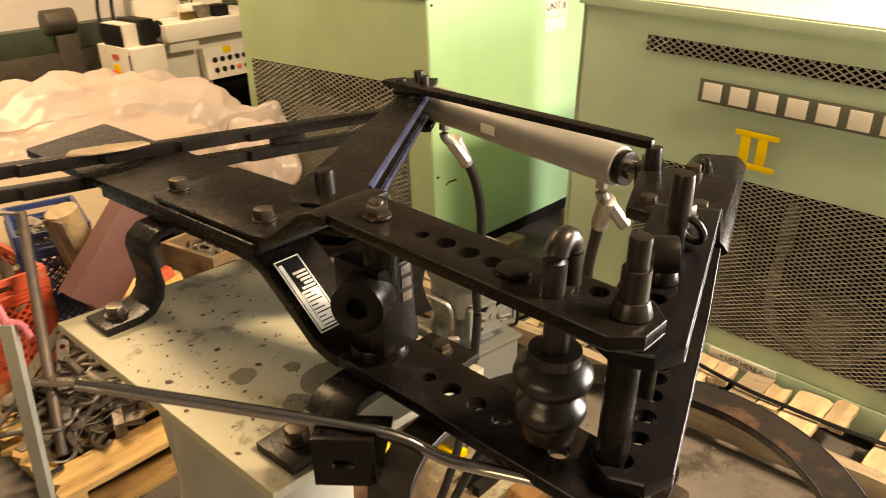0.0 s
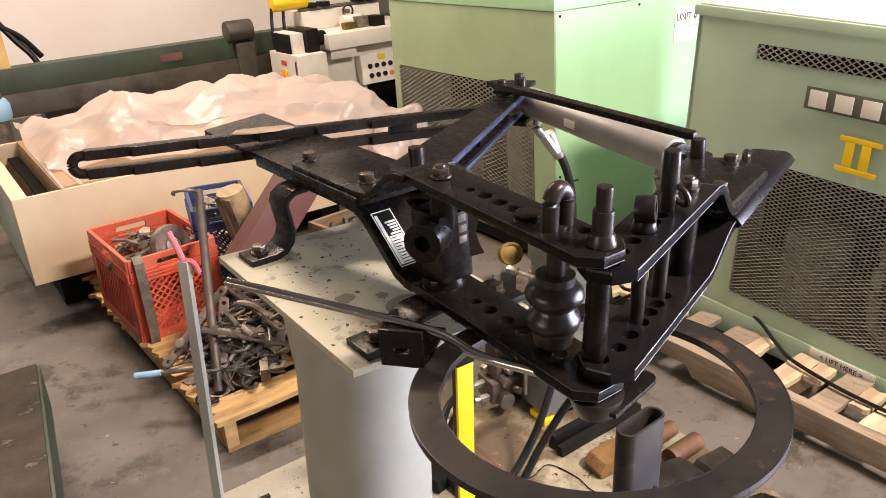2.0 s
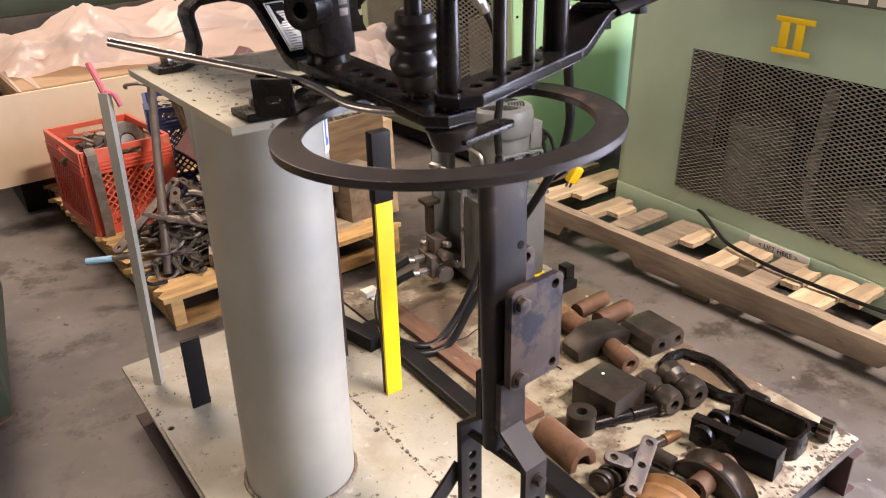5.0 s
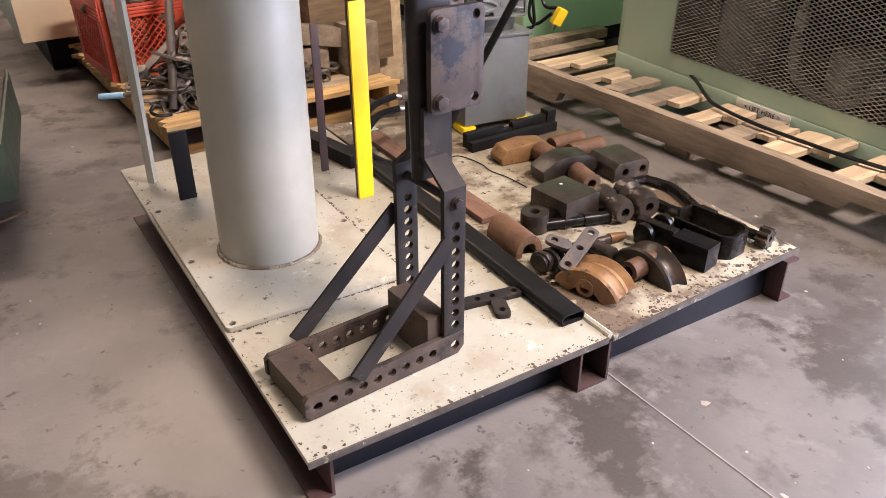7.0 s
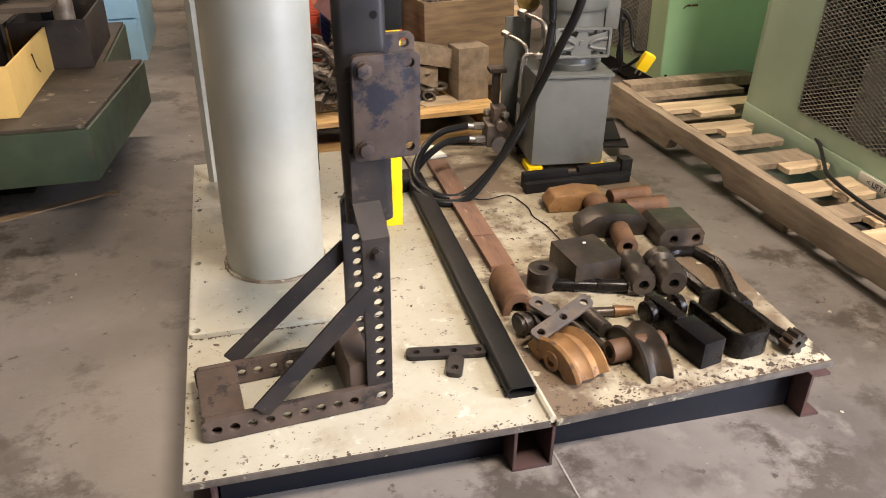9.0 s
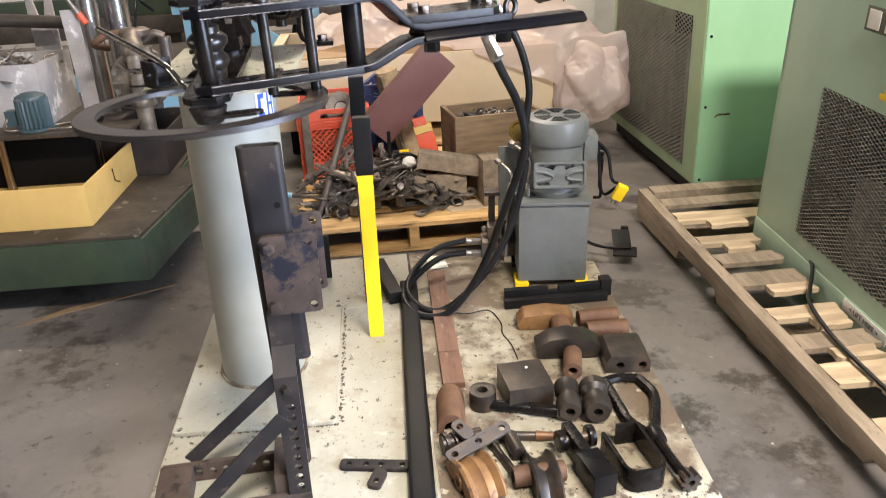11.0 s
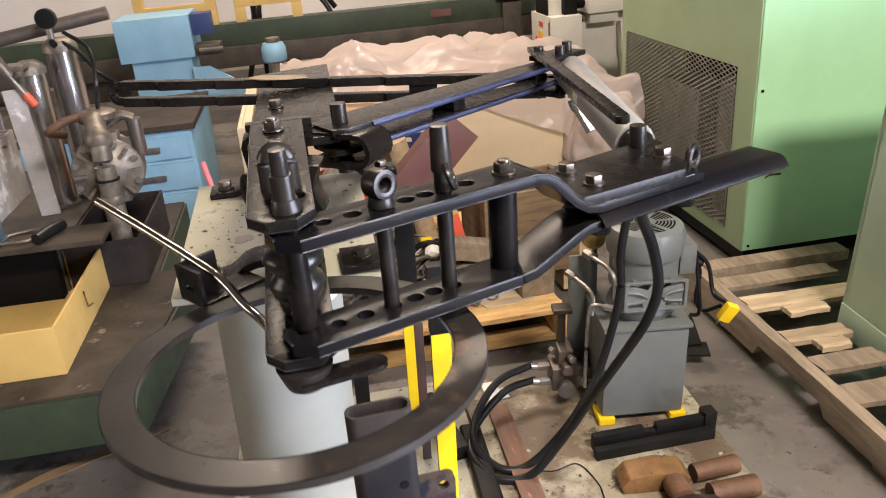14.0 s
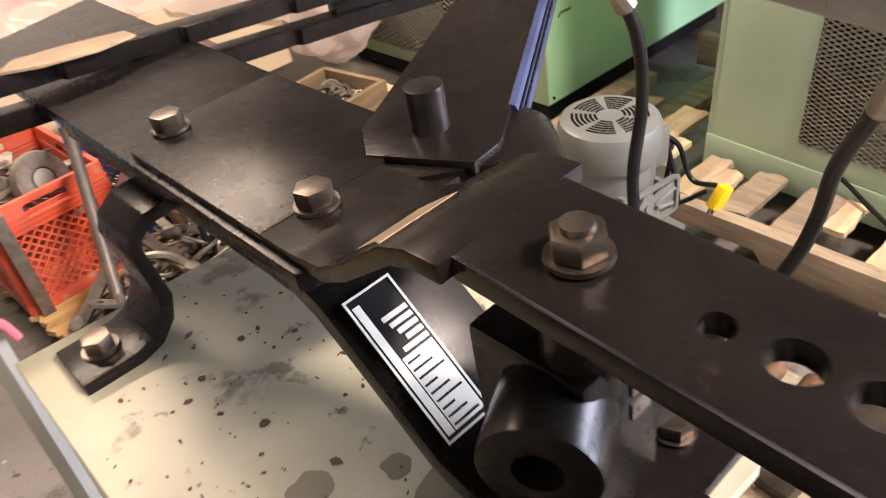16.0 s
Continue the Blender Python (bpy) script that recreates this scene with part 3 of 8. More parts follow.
def compressor_one():
    # local x along the mesh side towards +y, seen from -x; its end sheet faces -y
    c = thing("air_compressor", pose(1.975, 2.045, 0.075, 0, 0, 0), "green enclosed air compressor standing on the concrete floor", "compressor")
    L, W, H = 1.27, 1.15, 1.05
    fm = pose(0, L, 0, 0, 0, -90)  # front sheet: local x from far end to near end, facing -x
    mesh0 = (0.06, 0.055, L - 0.135, 0.72)
    part("front_panel", join(bmesh.new(), box_with_openings((0, 0.0), (L, H), [mesh0], 0.012), fm), GREEN, c)
    mesh_window(c, fm @ pose(mesh0[0], -0.004, mesh0[1]), mesh0[2] - mesh0[0], mesh0[3] - mesh0[1], 0.045, 0.021, 0.0026, "expanded metal mesh over a dark inside")
    b = box((0.002, 0, 0), (W, 0.02, H), 0.003)
    part("end_panel", b, GREENLIT, c, "green end sheet with a dent, its colour lightened for the light on it")
    b = box((W - 0.02, 0.021, 0), (W, L, H), 0.003)
    box((0.013, L - 0.02, 0), (W - 0.021, L, H), 0.003, into=b)
    part("back_panel", b, GREEN, c)
    part("lid", box((-0.006, -0.006, H + 0.002), (W + 0.006, L + 0.006, H + 0.05), 0.005), GREENLIT, c)
    # Black sheet that paints the cabinet's shaded inside.
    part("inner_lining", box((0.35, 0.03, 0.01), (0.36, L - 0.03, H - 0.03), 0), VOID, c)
    part("inner_floor", box((0.02, 0.03, 0.0), (0.345, L - 0.03, 0.02), 0), GUTS, c)
    part("inner_tank", cyl((0.22, 0.4, 0.021), (0.22, 0.4, 0.6), 0.12, bev=0.02), GUTS, c)
    part("inner_block", box((0.15, 0.7, 0.021), (0.34, 1.1, 0.5), 0.02), GUTS, c)
    b = box((0.03, 0.03, -0.075), (W - 0.03, L - 0.03, -0.001), 0)
    part("skid", b, BLACKPAINT, c, "dark recessed skid under the cabinet")
    for x, z in ((0.03, H - 0.02), (0.03, 0.02), (0.03, 0.35), (0.03, 0.65), (0.5, H - 0.02), (1.0, H - 0.02)):
        part("screw", cyl((x, -0.003, z), (x, 0.001, z), 0.006, seg=10), BLACKPAINT, c)
    s = part("unit_sign", box((0.742, -0.004, 0.902), (0.905, -0.0008, 0.985), 0.0005), SIGN, c, "white paper sign with black lettering")
    lettering("UNIT #", 0.046, 0.0004, pose(0.823, -0.0046, 0.944, 90), BLACKPAINT, s)
    part("blank_sheet", box((0.738, -0.004, 0.835), (0.90, -0.0008, 0.895), 0.0005), SIGN, c, "blank white paper sheet")
    b = box((0.09, -0.002, 0.31), (0.11, 0.001, 0.318), 0.0005)
    tube([(0.075, -0.001, 0.302), (0.085, -0.002, 0.312), (0.1, -0.002, 0.314)], 0.0025, 6, into=b)
    box((0.113, -0.002, 0.309), (0.142, 0.001, 0.317), 0.001, into=b)
    part("scratch", b, RUST, c, "rusty scratch in the paint")


compressor_two()
HERE = area((1.97, 2.68, 0.59), (1.99, 2.735, 0.572), 0.3, 0.5, 0, 1.028)
compressor_one()
HERE = I4


# ---- pallets ----


def board(name, size, material):
    return mesh_of(name, box((0, 0, 0), size, 0.004), material)


def pallet_right():
    p = thing("pallet", pose(1.69, 1.93, 0, 0, 0, 0), "long weathered wooden pallet under a green compressor", "pallet")
    rnd = random.Random(12)

    def torn(w, d):
        left = [(rnd.uniform(-0.006, 0.004), d * (1 - j / 4)) for j in range(5)]
        low = [(w * j / 6, rnd.uniform(-0.004, 0.003)) for j in range(1, 6)]
        right = [(w + rnd.uniform(-0.012, 0.004), d * j / 4) for j in range(5)]
        high = [(w * (6 - j) / 6, d + rnd.uniform(-0.004, 0.003)) for j in range(1, 6)]
        return plate(left + low + right + high, [], 0.0, 0.017, 0.0)

    # deck boards lie over the stringers; most carry a shorter pale board beside them
    for i in range(12):
        y = -0.21 - i * 0.188 + 0.02 * math.sin(i * 2.1)
        m = pose(0.047 + 0.003 * math.sin(i * 3.0), y, 0.0885 + 0.028 * y, 0, 0, 1.2 * math.sin(i * 5.3))
        part("deck_board", torn(0.445 if y > -0.5 else 0.228, (0.085, 0.10, 0.075)[i % 3]), GREYWOOD if i % 3 == 0 or i == 4 else WOOD, p).matrix_basis = m
        if i not in (0, 3, 9):
            part("deck_board", torn((0.13, 0.15, 0.11)[i % 3], 0.058), WOOD, p, "paler split board").matrix_basis = m @ pose(0.075 + 0.03 * (i % 2), -0.063, 0.001, 0, 0, 1.5)
    # notched stringer, in (y, z) extruded along x
    top = lambda y: 0.1085 + 0.028 * y
    pts = [(0.0, -0.02), (0.0, top(0))] + [(-k * 0.08, top(-k * 0.08) - rnd.uniform(0.0, 0.004)) for k in range(1, 31)] + [(-2.4, -0.02), (-2.1, -0.02), (-2.07, 0.012), (-1.75, 0.012), (-1.72, -0.02), (-0.86, -0.02), (-0.83, 0.02), (-0.5, 0.025), (-0.47, -0.02)]
    for x in (0.0, 1.0):
        part("stringer", plate(pts[::-1], [], x, x + 0.042, 0.003, Matrix(((0, 0, 1, 0), (1, 0, 0, 0), (0, 1, 0, 0), (0, 0, 0, 1)))), GREYWOOD, p, "notched grey stringer board")
    for i in range(3):
        part("bottom_board", box((0.02, -0.2 - i * 0.95, -0.058), (1.04, -0.1 - i * 0.95, -0.0205), 0.003), GREYWOOD, p)
    b = box((0.043, -0.085, 0.075), (0.62, 0.0, 0.117), 0.004)
    part("end_board", b, GREYWOOD, p, "thick grey end board")


def pallet_left():
    p = thing("pallet", pose(0.25, 1.70, 0, 0, 0, 1.5), "pale broken wooden pallet loaded with scrap iron and crates", "pallet")
    W, L = 0.86, 1.62
    rnd = random.Random(8)
    decks = []
    for k in range(4):
        # boards with torn, splintered ends
        left = [(rnd.uniform(-0.03, 0.012), 0.13 * (1 - j / 5) + (0.004 if 0 < j < 5 else 0)) for j in range(6)]
        right = [(W + rnd.uniform(-0.02, 0.012), 0.13 * j / 5) for j in range(6)]
        low = [(W * j / 7, rnd.uniform(-0.004, 0.003)) for j in range(1, 7)]
        high = [(W * (7 - j) / 7, 0.13 + rnd.uniform(-0.004, 0.003)) for j in range(1, 7)]
        b = plate(left + low + right + high, [], 0.0, 0.017, 0.0)
        decks.append(part("deck_board", b, ORANGEWOOD, p).data)
        p.children[-1].matrix_basis = pose(-0.01 * k, 0.36 + 0.195 * k, 0.104 + 0.001 * (k % 2), 0, 0, 0.8 * math.sin(k * 3.7))
    for i, y in enumerate((0.0, 0.19, 1.15, 1.33, 1.49)):
        o = new("deck_board", decks[i % 4])
        o.parent = p
        o.matrix_basis = pose(-0.02 * (i % 3), y, 0.104 + 0.001 * (i % 2), 0, 0, 0.8 * math.sin(i * 3.7))
    s = board("stringer", (0.04, L, 0.086), ORANGEWOOD)
    for x in (0.0, W / 2 - 0.02, W - 0.04):
        o = new("stringer", s)
        o.parent = p
        o.matrix_basis = pose(x, 0, 0.018)
    f = board("foot_board", (W, 0.10, 0.017), ORANGEWOOD)
    for y in (0.0, 0.5, 1.0, 1.5):
        o = new("foot_board", f)
        o.parent = p
        o.matrix_basis = pose(0, y, 0.0005)


HERE = area((1.85, 0.75, 0.06), (1.831, 0.736, 0.06), -0.4, 0.47, -0.28, 1.0)
pallet_right()
PALLET = area((0.78, 2.25, 0.25), (0.757, 2.271, 0.248), 0.1, 0.86, 0.54, 1.018)
HERE = Matrix.Translation((0.02, -0.014, 0)) @ PALLET
pallet_left()
HERE = I4


# ---- platform, pedestal, posts ----


def grounded(b, m):
    """Draws the foot of a mesh down, or up, to the sloping floor."""
    for v in b.verts:
        if v.co.z < 0.0065:
            w = m @ v.co
            v.co.z -= w.z - v.co.z - ground(w.x, w.y)
    return b


def platform():
    p = thing("steel_platform", DECK, "cream painted steel platform with oil stains on channel feet", "platform")
    left = plate([(0, 0), (0.628, 0.0), (0.628, 1.36), (0.0, 1.335)], [], 0.098, 0.11, 0.002)
    part("deck_plate", left, CREAM, p, "cream painted deck plate with chips and scuffs")
    right = plate([(0.636, 0.0), (1.24, 0.03), (1.275, 1.2), (0.636, 1.36)], [], 0.098, 0.11, 0.002)
    part("deck_plate", right, DIRTY, p, "cream deck plate stained by oil and rust")
    part("plate_edge", plate([(0.637, -0.0022), (1.2415, 0.0278), (1.2415, 0.0335), (0.637, 0.0035)], [], 0.0972, 0.1112, 0.001), RUSTEDGE, p, "rusty worn edge of the deck plate")
    part("plate_edge", plate([(-0.0012, -0.0018), (0.627, -0.0018), (0.627, 0.0014), (-0.0012, 0.0014)], [], 0.0972, 0.1106, 0.0006), RUSTEDGE, p, "rusty worn edge of the deck plate")
    part("weld_seam", tube([(0.632, 0.002 + 0.05 * i, 0.1105) for i in range(8)] , 0.008, 8), CREAM, p, "painted weld seam rod between the plates")
    for x in (0.0, 1.18):
        h = 0.0975
        out = [(0.002, 0), (0.045, 0), (0.045, 0.006), (0.008, 0.006), (0.008, h - 0.006), (0.045, h - 0.006), (0.045, h), (0.002, h)]
        if x == 0:
            out = [(0.047 - a, c) for a, c in out][::-1]
        part("channel_foot", grounded(plate([(a + x, c) for a, c in out], [], 0.012, 1.3, 0.001, Matrix(((1, 0, 0, 0), (0, 0, 1, 0), (0, 1, 0, 0), (0, 0, 0, 1)))), DECK), PRIMER, p, "red primed channel iron foot")
    b = bmesh.new()
    box((0.562, 0.004, 0), (0.568, 1.3, 0.0975), 0.001, into=b)
    box((0.634, 0.004, 0), (0.640, 1.3, 0.0975), 0.001, into=b)
    box((0.568, 0.004, 0), (0.634, 1.3, 0.006), 0.001, into=b)
    box((0.568, 0.004, 0.0915), (0.634, 1.3, 0.0975), 0.001, into=b)
    # Front member also darkens the under-deck; the rear one is added to block light.
    for x0, x1 in ((0.05, 0.56), (0.642, 1.178)):
        for y in (0.056, 1.25):
            part("cross_member", grounded(box((x0, y, 0.0), (x1, y + 0.008, 0.096), 0.001), DECK), NAVY, p, "dark navy cross channel that also darkens the space under the deck")
    part("fork_tube", grounded(b, DECK), PRIMER, p, "hollow square tube under the platform")
    # posts welded to the deck
    for x, y, zy, zt in ((0.512, 0.807, 0.615, 0.775), (0.496, 1.218, 0.50, 0.79)):
        b = box((-0.021, -0.004, 0.1105), (0.021, 0.004, zy), 0.001, pose(x, y, 0))
        part("yellow_post", b, YELLOW, p, "flat bar post painted safety yellow")
        b = box((-0.0205, 0.005, 0.1105), (-0.0165, 0.017, zy), 0.001, pose(x, y, 0))
        part("post_rib", b, PRIMER, p, "dark brown rib behind the yellow bar")
        b = box((-0.023, -0.006, zy + 0.001), (0.024, 0.02, zt), 0.004, pose(x, y, 0))
        part("post_sleeve", b, BLACKPAINT, p, "black sleeve on the post")
    part("angle_post", box((0.480, 1.018, 0.1105), (0.502, 1.023, 0.52), 0.001), PRIMER, p, "dark brown angle iron post")
    part("stub_post", box((0.327, 1.207, 0.1105), (0.366, 1.217, 0.266), 0.001), BLACKPAINT, p, "short matt black flat post")
    part("stub_post", box((0.090, 1.043, 0.1105), (0.134, 1.053, 0.297), 0.001), BLACKPAINT, p, "short matt black flat post")
    b = tube([(0.058, 1.202, 0.11), (0.060, 1.176, 0.48), (0.062, 1.148, 0.866)], 0.0135, 4)
    part("tie_rod", b, COLUMN, p, "thin pale leaning square bar")
    b = tube([(0.062, 1.146, 0.855), (0.058, 1.150, 0.88), (0.052, 1.158, 0.905), (0.047, 1.168, 0.925)], 0.0065, 8, 4)
    tube([(0.063, 1.145, 0.866), (0.078, 1.140, 0.860), (0.086, 1.136, 0.835)], 0.0055, 8, 3, into=b)
    part("pink_tie", b, PINK, p, "pink rag tied to the rod")


def pedestal():
    up = pose(0, 0, 0, 0, -0.5, 0)
    c = thing("pedestal", DECK @ pose(0.199, 0.682, 0.11) @ up.inverted(), "grey painted round steel pedestal with square table top", "pedestal")
    part("foot_plate", plate(rounded(-0.195, -0.28, 0.205, 0.32, 0.01), [(x, y, 0.008) for x in (-0.18, 0.195) for y in (-0.265, 0.015, 0.305)], 0.0008, 0.012, 0.002, up), CREAM, c, "cream foot plate with bolt holes")
    for x in (-0.18, 0.195):
        for y in (-0.265, 0.015, 0.305):
            part("bolt_hole", cyl((x, y, 0.0009), (x, y, 0.0035), 0.0078, seg=16, m=up), VOID, c)
    part("column", lathe([(0.112, 0.012), (0.112, 0.8255), (0.0, 0.8255), (0.0, 0.012)], 64), COLUMN, c, "smooth grey painted steel column")
    ring = [(0.1145 * math.cos(2 * math.pi * k / 120), 0.1145 * math.sin(2 * math.pi * k / 120), 0.0125) for k in range(121)]
    b = tube(ring, 0.0055, 8)
    for v in b.verts:
        v.co += 0.0022 * noise.noise(v.co * 90) * Vector((v.co.x, v.co.y, 0.1)).normalized()
    part("weld_bead", b, DIRTY, c, "rough weld bead round the foot")
    part("table_top", plate([(-0.134, -0.226), (0.17, -0.228), (0.175, 0.25), (-0.14, 0.25)], [], 0.826, 0.838, 0.0015), TABLE, c, "cream painted table top with oil spots")
    b = plate([(0, 0), (0.05, 0), (0, -0.16)], [], -0.004, 0.004, 0.001, pose(-0.105, 0.02, 0.8255, 90, 0, 90))
    part("gusset", b, COLUMN, c)
    b = lathe([(0.1126, 0.72), (0.1131, 0.72), (0.1131, 0.80), (0.1126, 0.80)], 20, a0=-48, a1=-18)
    badge = part("maker_badge", b, SIGN, c, "round blue and white badge sticker")
    for z0, z1, a0, a1 in ((0.732, 0.788, -45, -41), (0.776, 0.788, -41, -36), (0.732, 0.744, -41, -36), (0.735, 0.786, -31, -28), (0.756, 0.764, -28, -23), (0.735, 0.786, -23, -20.5)):
        part("badge_mark", lathe([(0.1132, z0), (0.1135, z0), (0.1135, z1), (0.1132, z1)], 6, a0=a0, a1=a1), BADGEBLUE, badge)


def flakes(name, n, where, r0, r1, material, label, category, seed, m=None):
    """Chips, drips and crumbs: thin flat ragged flakes; where(rnd) gives x, y, z."""
    rnd = random.Random(seed)
    b = bmesh.new()
    for i in range(n):
        x, y, z = where(rnd)
        r = r0 + (r1 - r0) * rnd.random() ** 3
        a0, el = rnd.uniform(0, 360), rnd.uniform(0.3, 0.9)
        k = rnd.randrange(5, 9)
        pts = [(r * math.cos(2 * math.pi * j / k) * rnd.uniform(0.6, 1.1), el * r * math.sin(2 * math.pi * j / k) * rnd.uniform(0.6, 1.1)) for j in range(k)]
        lo = [b.verts.new(pose(x, y, z, 0, 0, a0) @ Vector((px, py, 0))) for px, py in pts]
        hi = [b.verts.new(pose(x, y, z + 0.0006, 0, 0, a0) @ Vector((px * 0.9, py * 0.9, 0))) for px, py in pts]
        b.faces.new(hi)
        b.faces.new(lo[::-1])
        for j in range(k):
            b.faces.new((lo[j], lo[(j + 1) % k], hi[(j + 1) % k], hi[j]))
    return solid(name, b, material, label, category, m, kind="stuff")


def wear():
    m = DECK
    e = lambda rnd: rnd.random() ** 2 * 0.018
    flakes("paint_chips", 150, lambda r: (r.uniform(0.02, 0.61), r.uniform(0.02, 1.28), 0.1103), 0.0015, 0.008, CHIPSHADE, "dark chips in the cream deck paint", "chips", 51, m)
    flakes("paint_chips", 170, lambda r: (r.uniform(0.004, 0.62), 0.004 + e(r), 0.1103) if r.random() < 0.5 else (0.004 + e(r), r.uniform(0.01, 1.28), 0.1103), 0.0015, 0.006, CHIPSHADE, "dark chips along the deck edges", "chips", 52, m)
    flakes("rust_crumbs", 420, lambda r: (lambda x: (x, 0.04 + 1.1 * r.random() ** 1.3, 0.1106))(r.uniform(0.66, 1.2)), 0.0015, 0.008, CHIPSHADE, "rust crumbs and chips on the stained deck", "crumbs", 53, m)
    flakes("rust_crumbs", 240, lambda r: (lambda x: (x, 0.006 + (x - 0.636) * 0.05 + e(r) * 1.6, 0.1106))(r.uniform(0.64, 1.22)), 0.0015, 0.0075, CHIPSHADE, "rust crumbs along the deck edge", "crumbs", 54, m)
    def rim(r):
        k = r.random()
        return (0.012 + 0.396 * r.random(), 0.407 - e(r) * 0.5, 0.1103) if k < 0.6 else (0.412 + e(r) * 0.5, 0.41 + 0.6 * r.random(), 0.1103)
    # Dark flakes laid where the plate edge throws a thin shadow line.
    flakes("edge_grime", 460, rim, 0.002, 0.007, CHIPSHADE, "dark flakes standing in for the shadow line round the foot plate", "grime", 57, m)
    TOP = DECK @ pose(0.199, 0.682, 0.11, 0, 0.5, 0) @ pose(0, 0, 0.8381)
    spots = [(0.028, -0.115, 0.034), (0.050, -0.128, 0.026), (-0.028, -0.125, 0.018), (-0.040, -0.035, 0.016), (0.012, -0.060, 0.010)]
    b = bmesh.new()
    for x, y, r in spots:
        rim = []
        for k in range(26):
            a = 2 * math.pi * k / 26
            q = r * (1 + 0.28 * noise.noise(Vector((math.cos(a) * 1.3 + x * 90, math.sin(a) * 1.3 + y * 90, 0.3))))
            rim.append((x + q * math.cos(a), y + q * math.sin(a)))
        plate(rim, [], 0.0001, 0.0004, 0, into=b)
    solid("oil_stain", b, WETSPOT, "dark soaked oil stains on the table", "stain", TOP, kind="stuff")
    flakes("oil_drips", 190, lambda r: (-0.125 + 0.28 * r.random(), -0.21 + 0.44 * r.random(), 0.0005), 0.0012, 0.0058, CHIPSHADE, "dark oil drips on the table", "drips", 55, TOP)
    flakes("floor_crumbs", 260, lambda r: (lambda x, y: (x, y, ground(x, y) + 0.0004))(r.uniform(-1.0, 2.0), r.uniform(-1.6, 2.6)), 0.002, 0.012, CRUMB, "pale crumbs and paint flakes on the floor", "crumbs", 56)


platform()
pedestal()
wear()

# ---- the bender on the pedestal ----
bender = thing("pipe_bender", pose(0.285, 0.155, 0.957), "black steel hydraulic pipe bender bolted on a pedestal", "bender")
Z = 0.957
LF = pose(0, 0, -Z, 0, 0, 1.0)   # fixed frame: local y runs along the arm
RF = pose(0, 0, -Z, 0, 0, 20.5)  # swinging frame: local x runs along the arm
UPA = LF @ pose(0, 0, 1.155, 4) @ pose(0, 0, -1.155)
LOA = LF @ pose(0, 0, 0.986, 4.5) @ pose(0, 0, -0.986)

def lean(x):
    """Pins of the swing frame stand square to the head, tilted to fit the camera's view."""
    return RF @ pose(x, 0, 1.128, 0, 0, -20.5) @ pose(0, 0, 0, 4) @ pose(0, 0, 0, 0, 0, 20.5) @ pose(-x, 0, -1.128)


RFY = RF @ pose(0, 0, 0, 0, 0, -90)  # the same with local y along the arm


def arm_outline(s1, w0, w1, nose=0.014):
    return [(w0, -nose + 0.022), (w0 + 0.02, -nose), (w1 - 0.02, -nose), (w1, -nose + 0.022), (w1, s1), (w0, s1)]


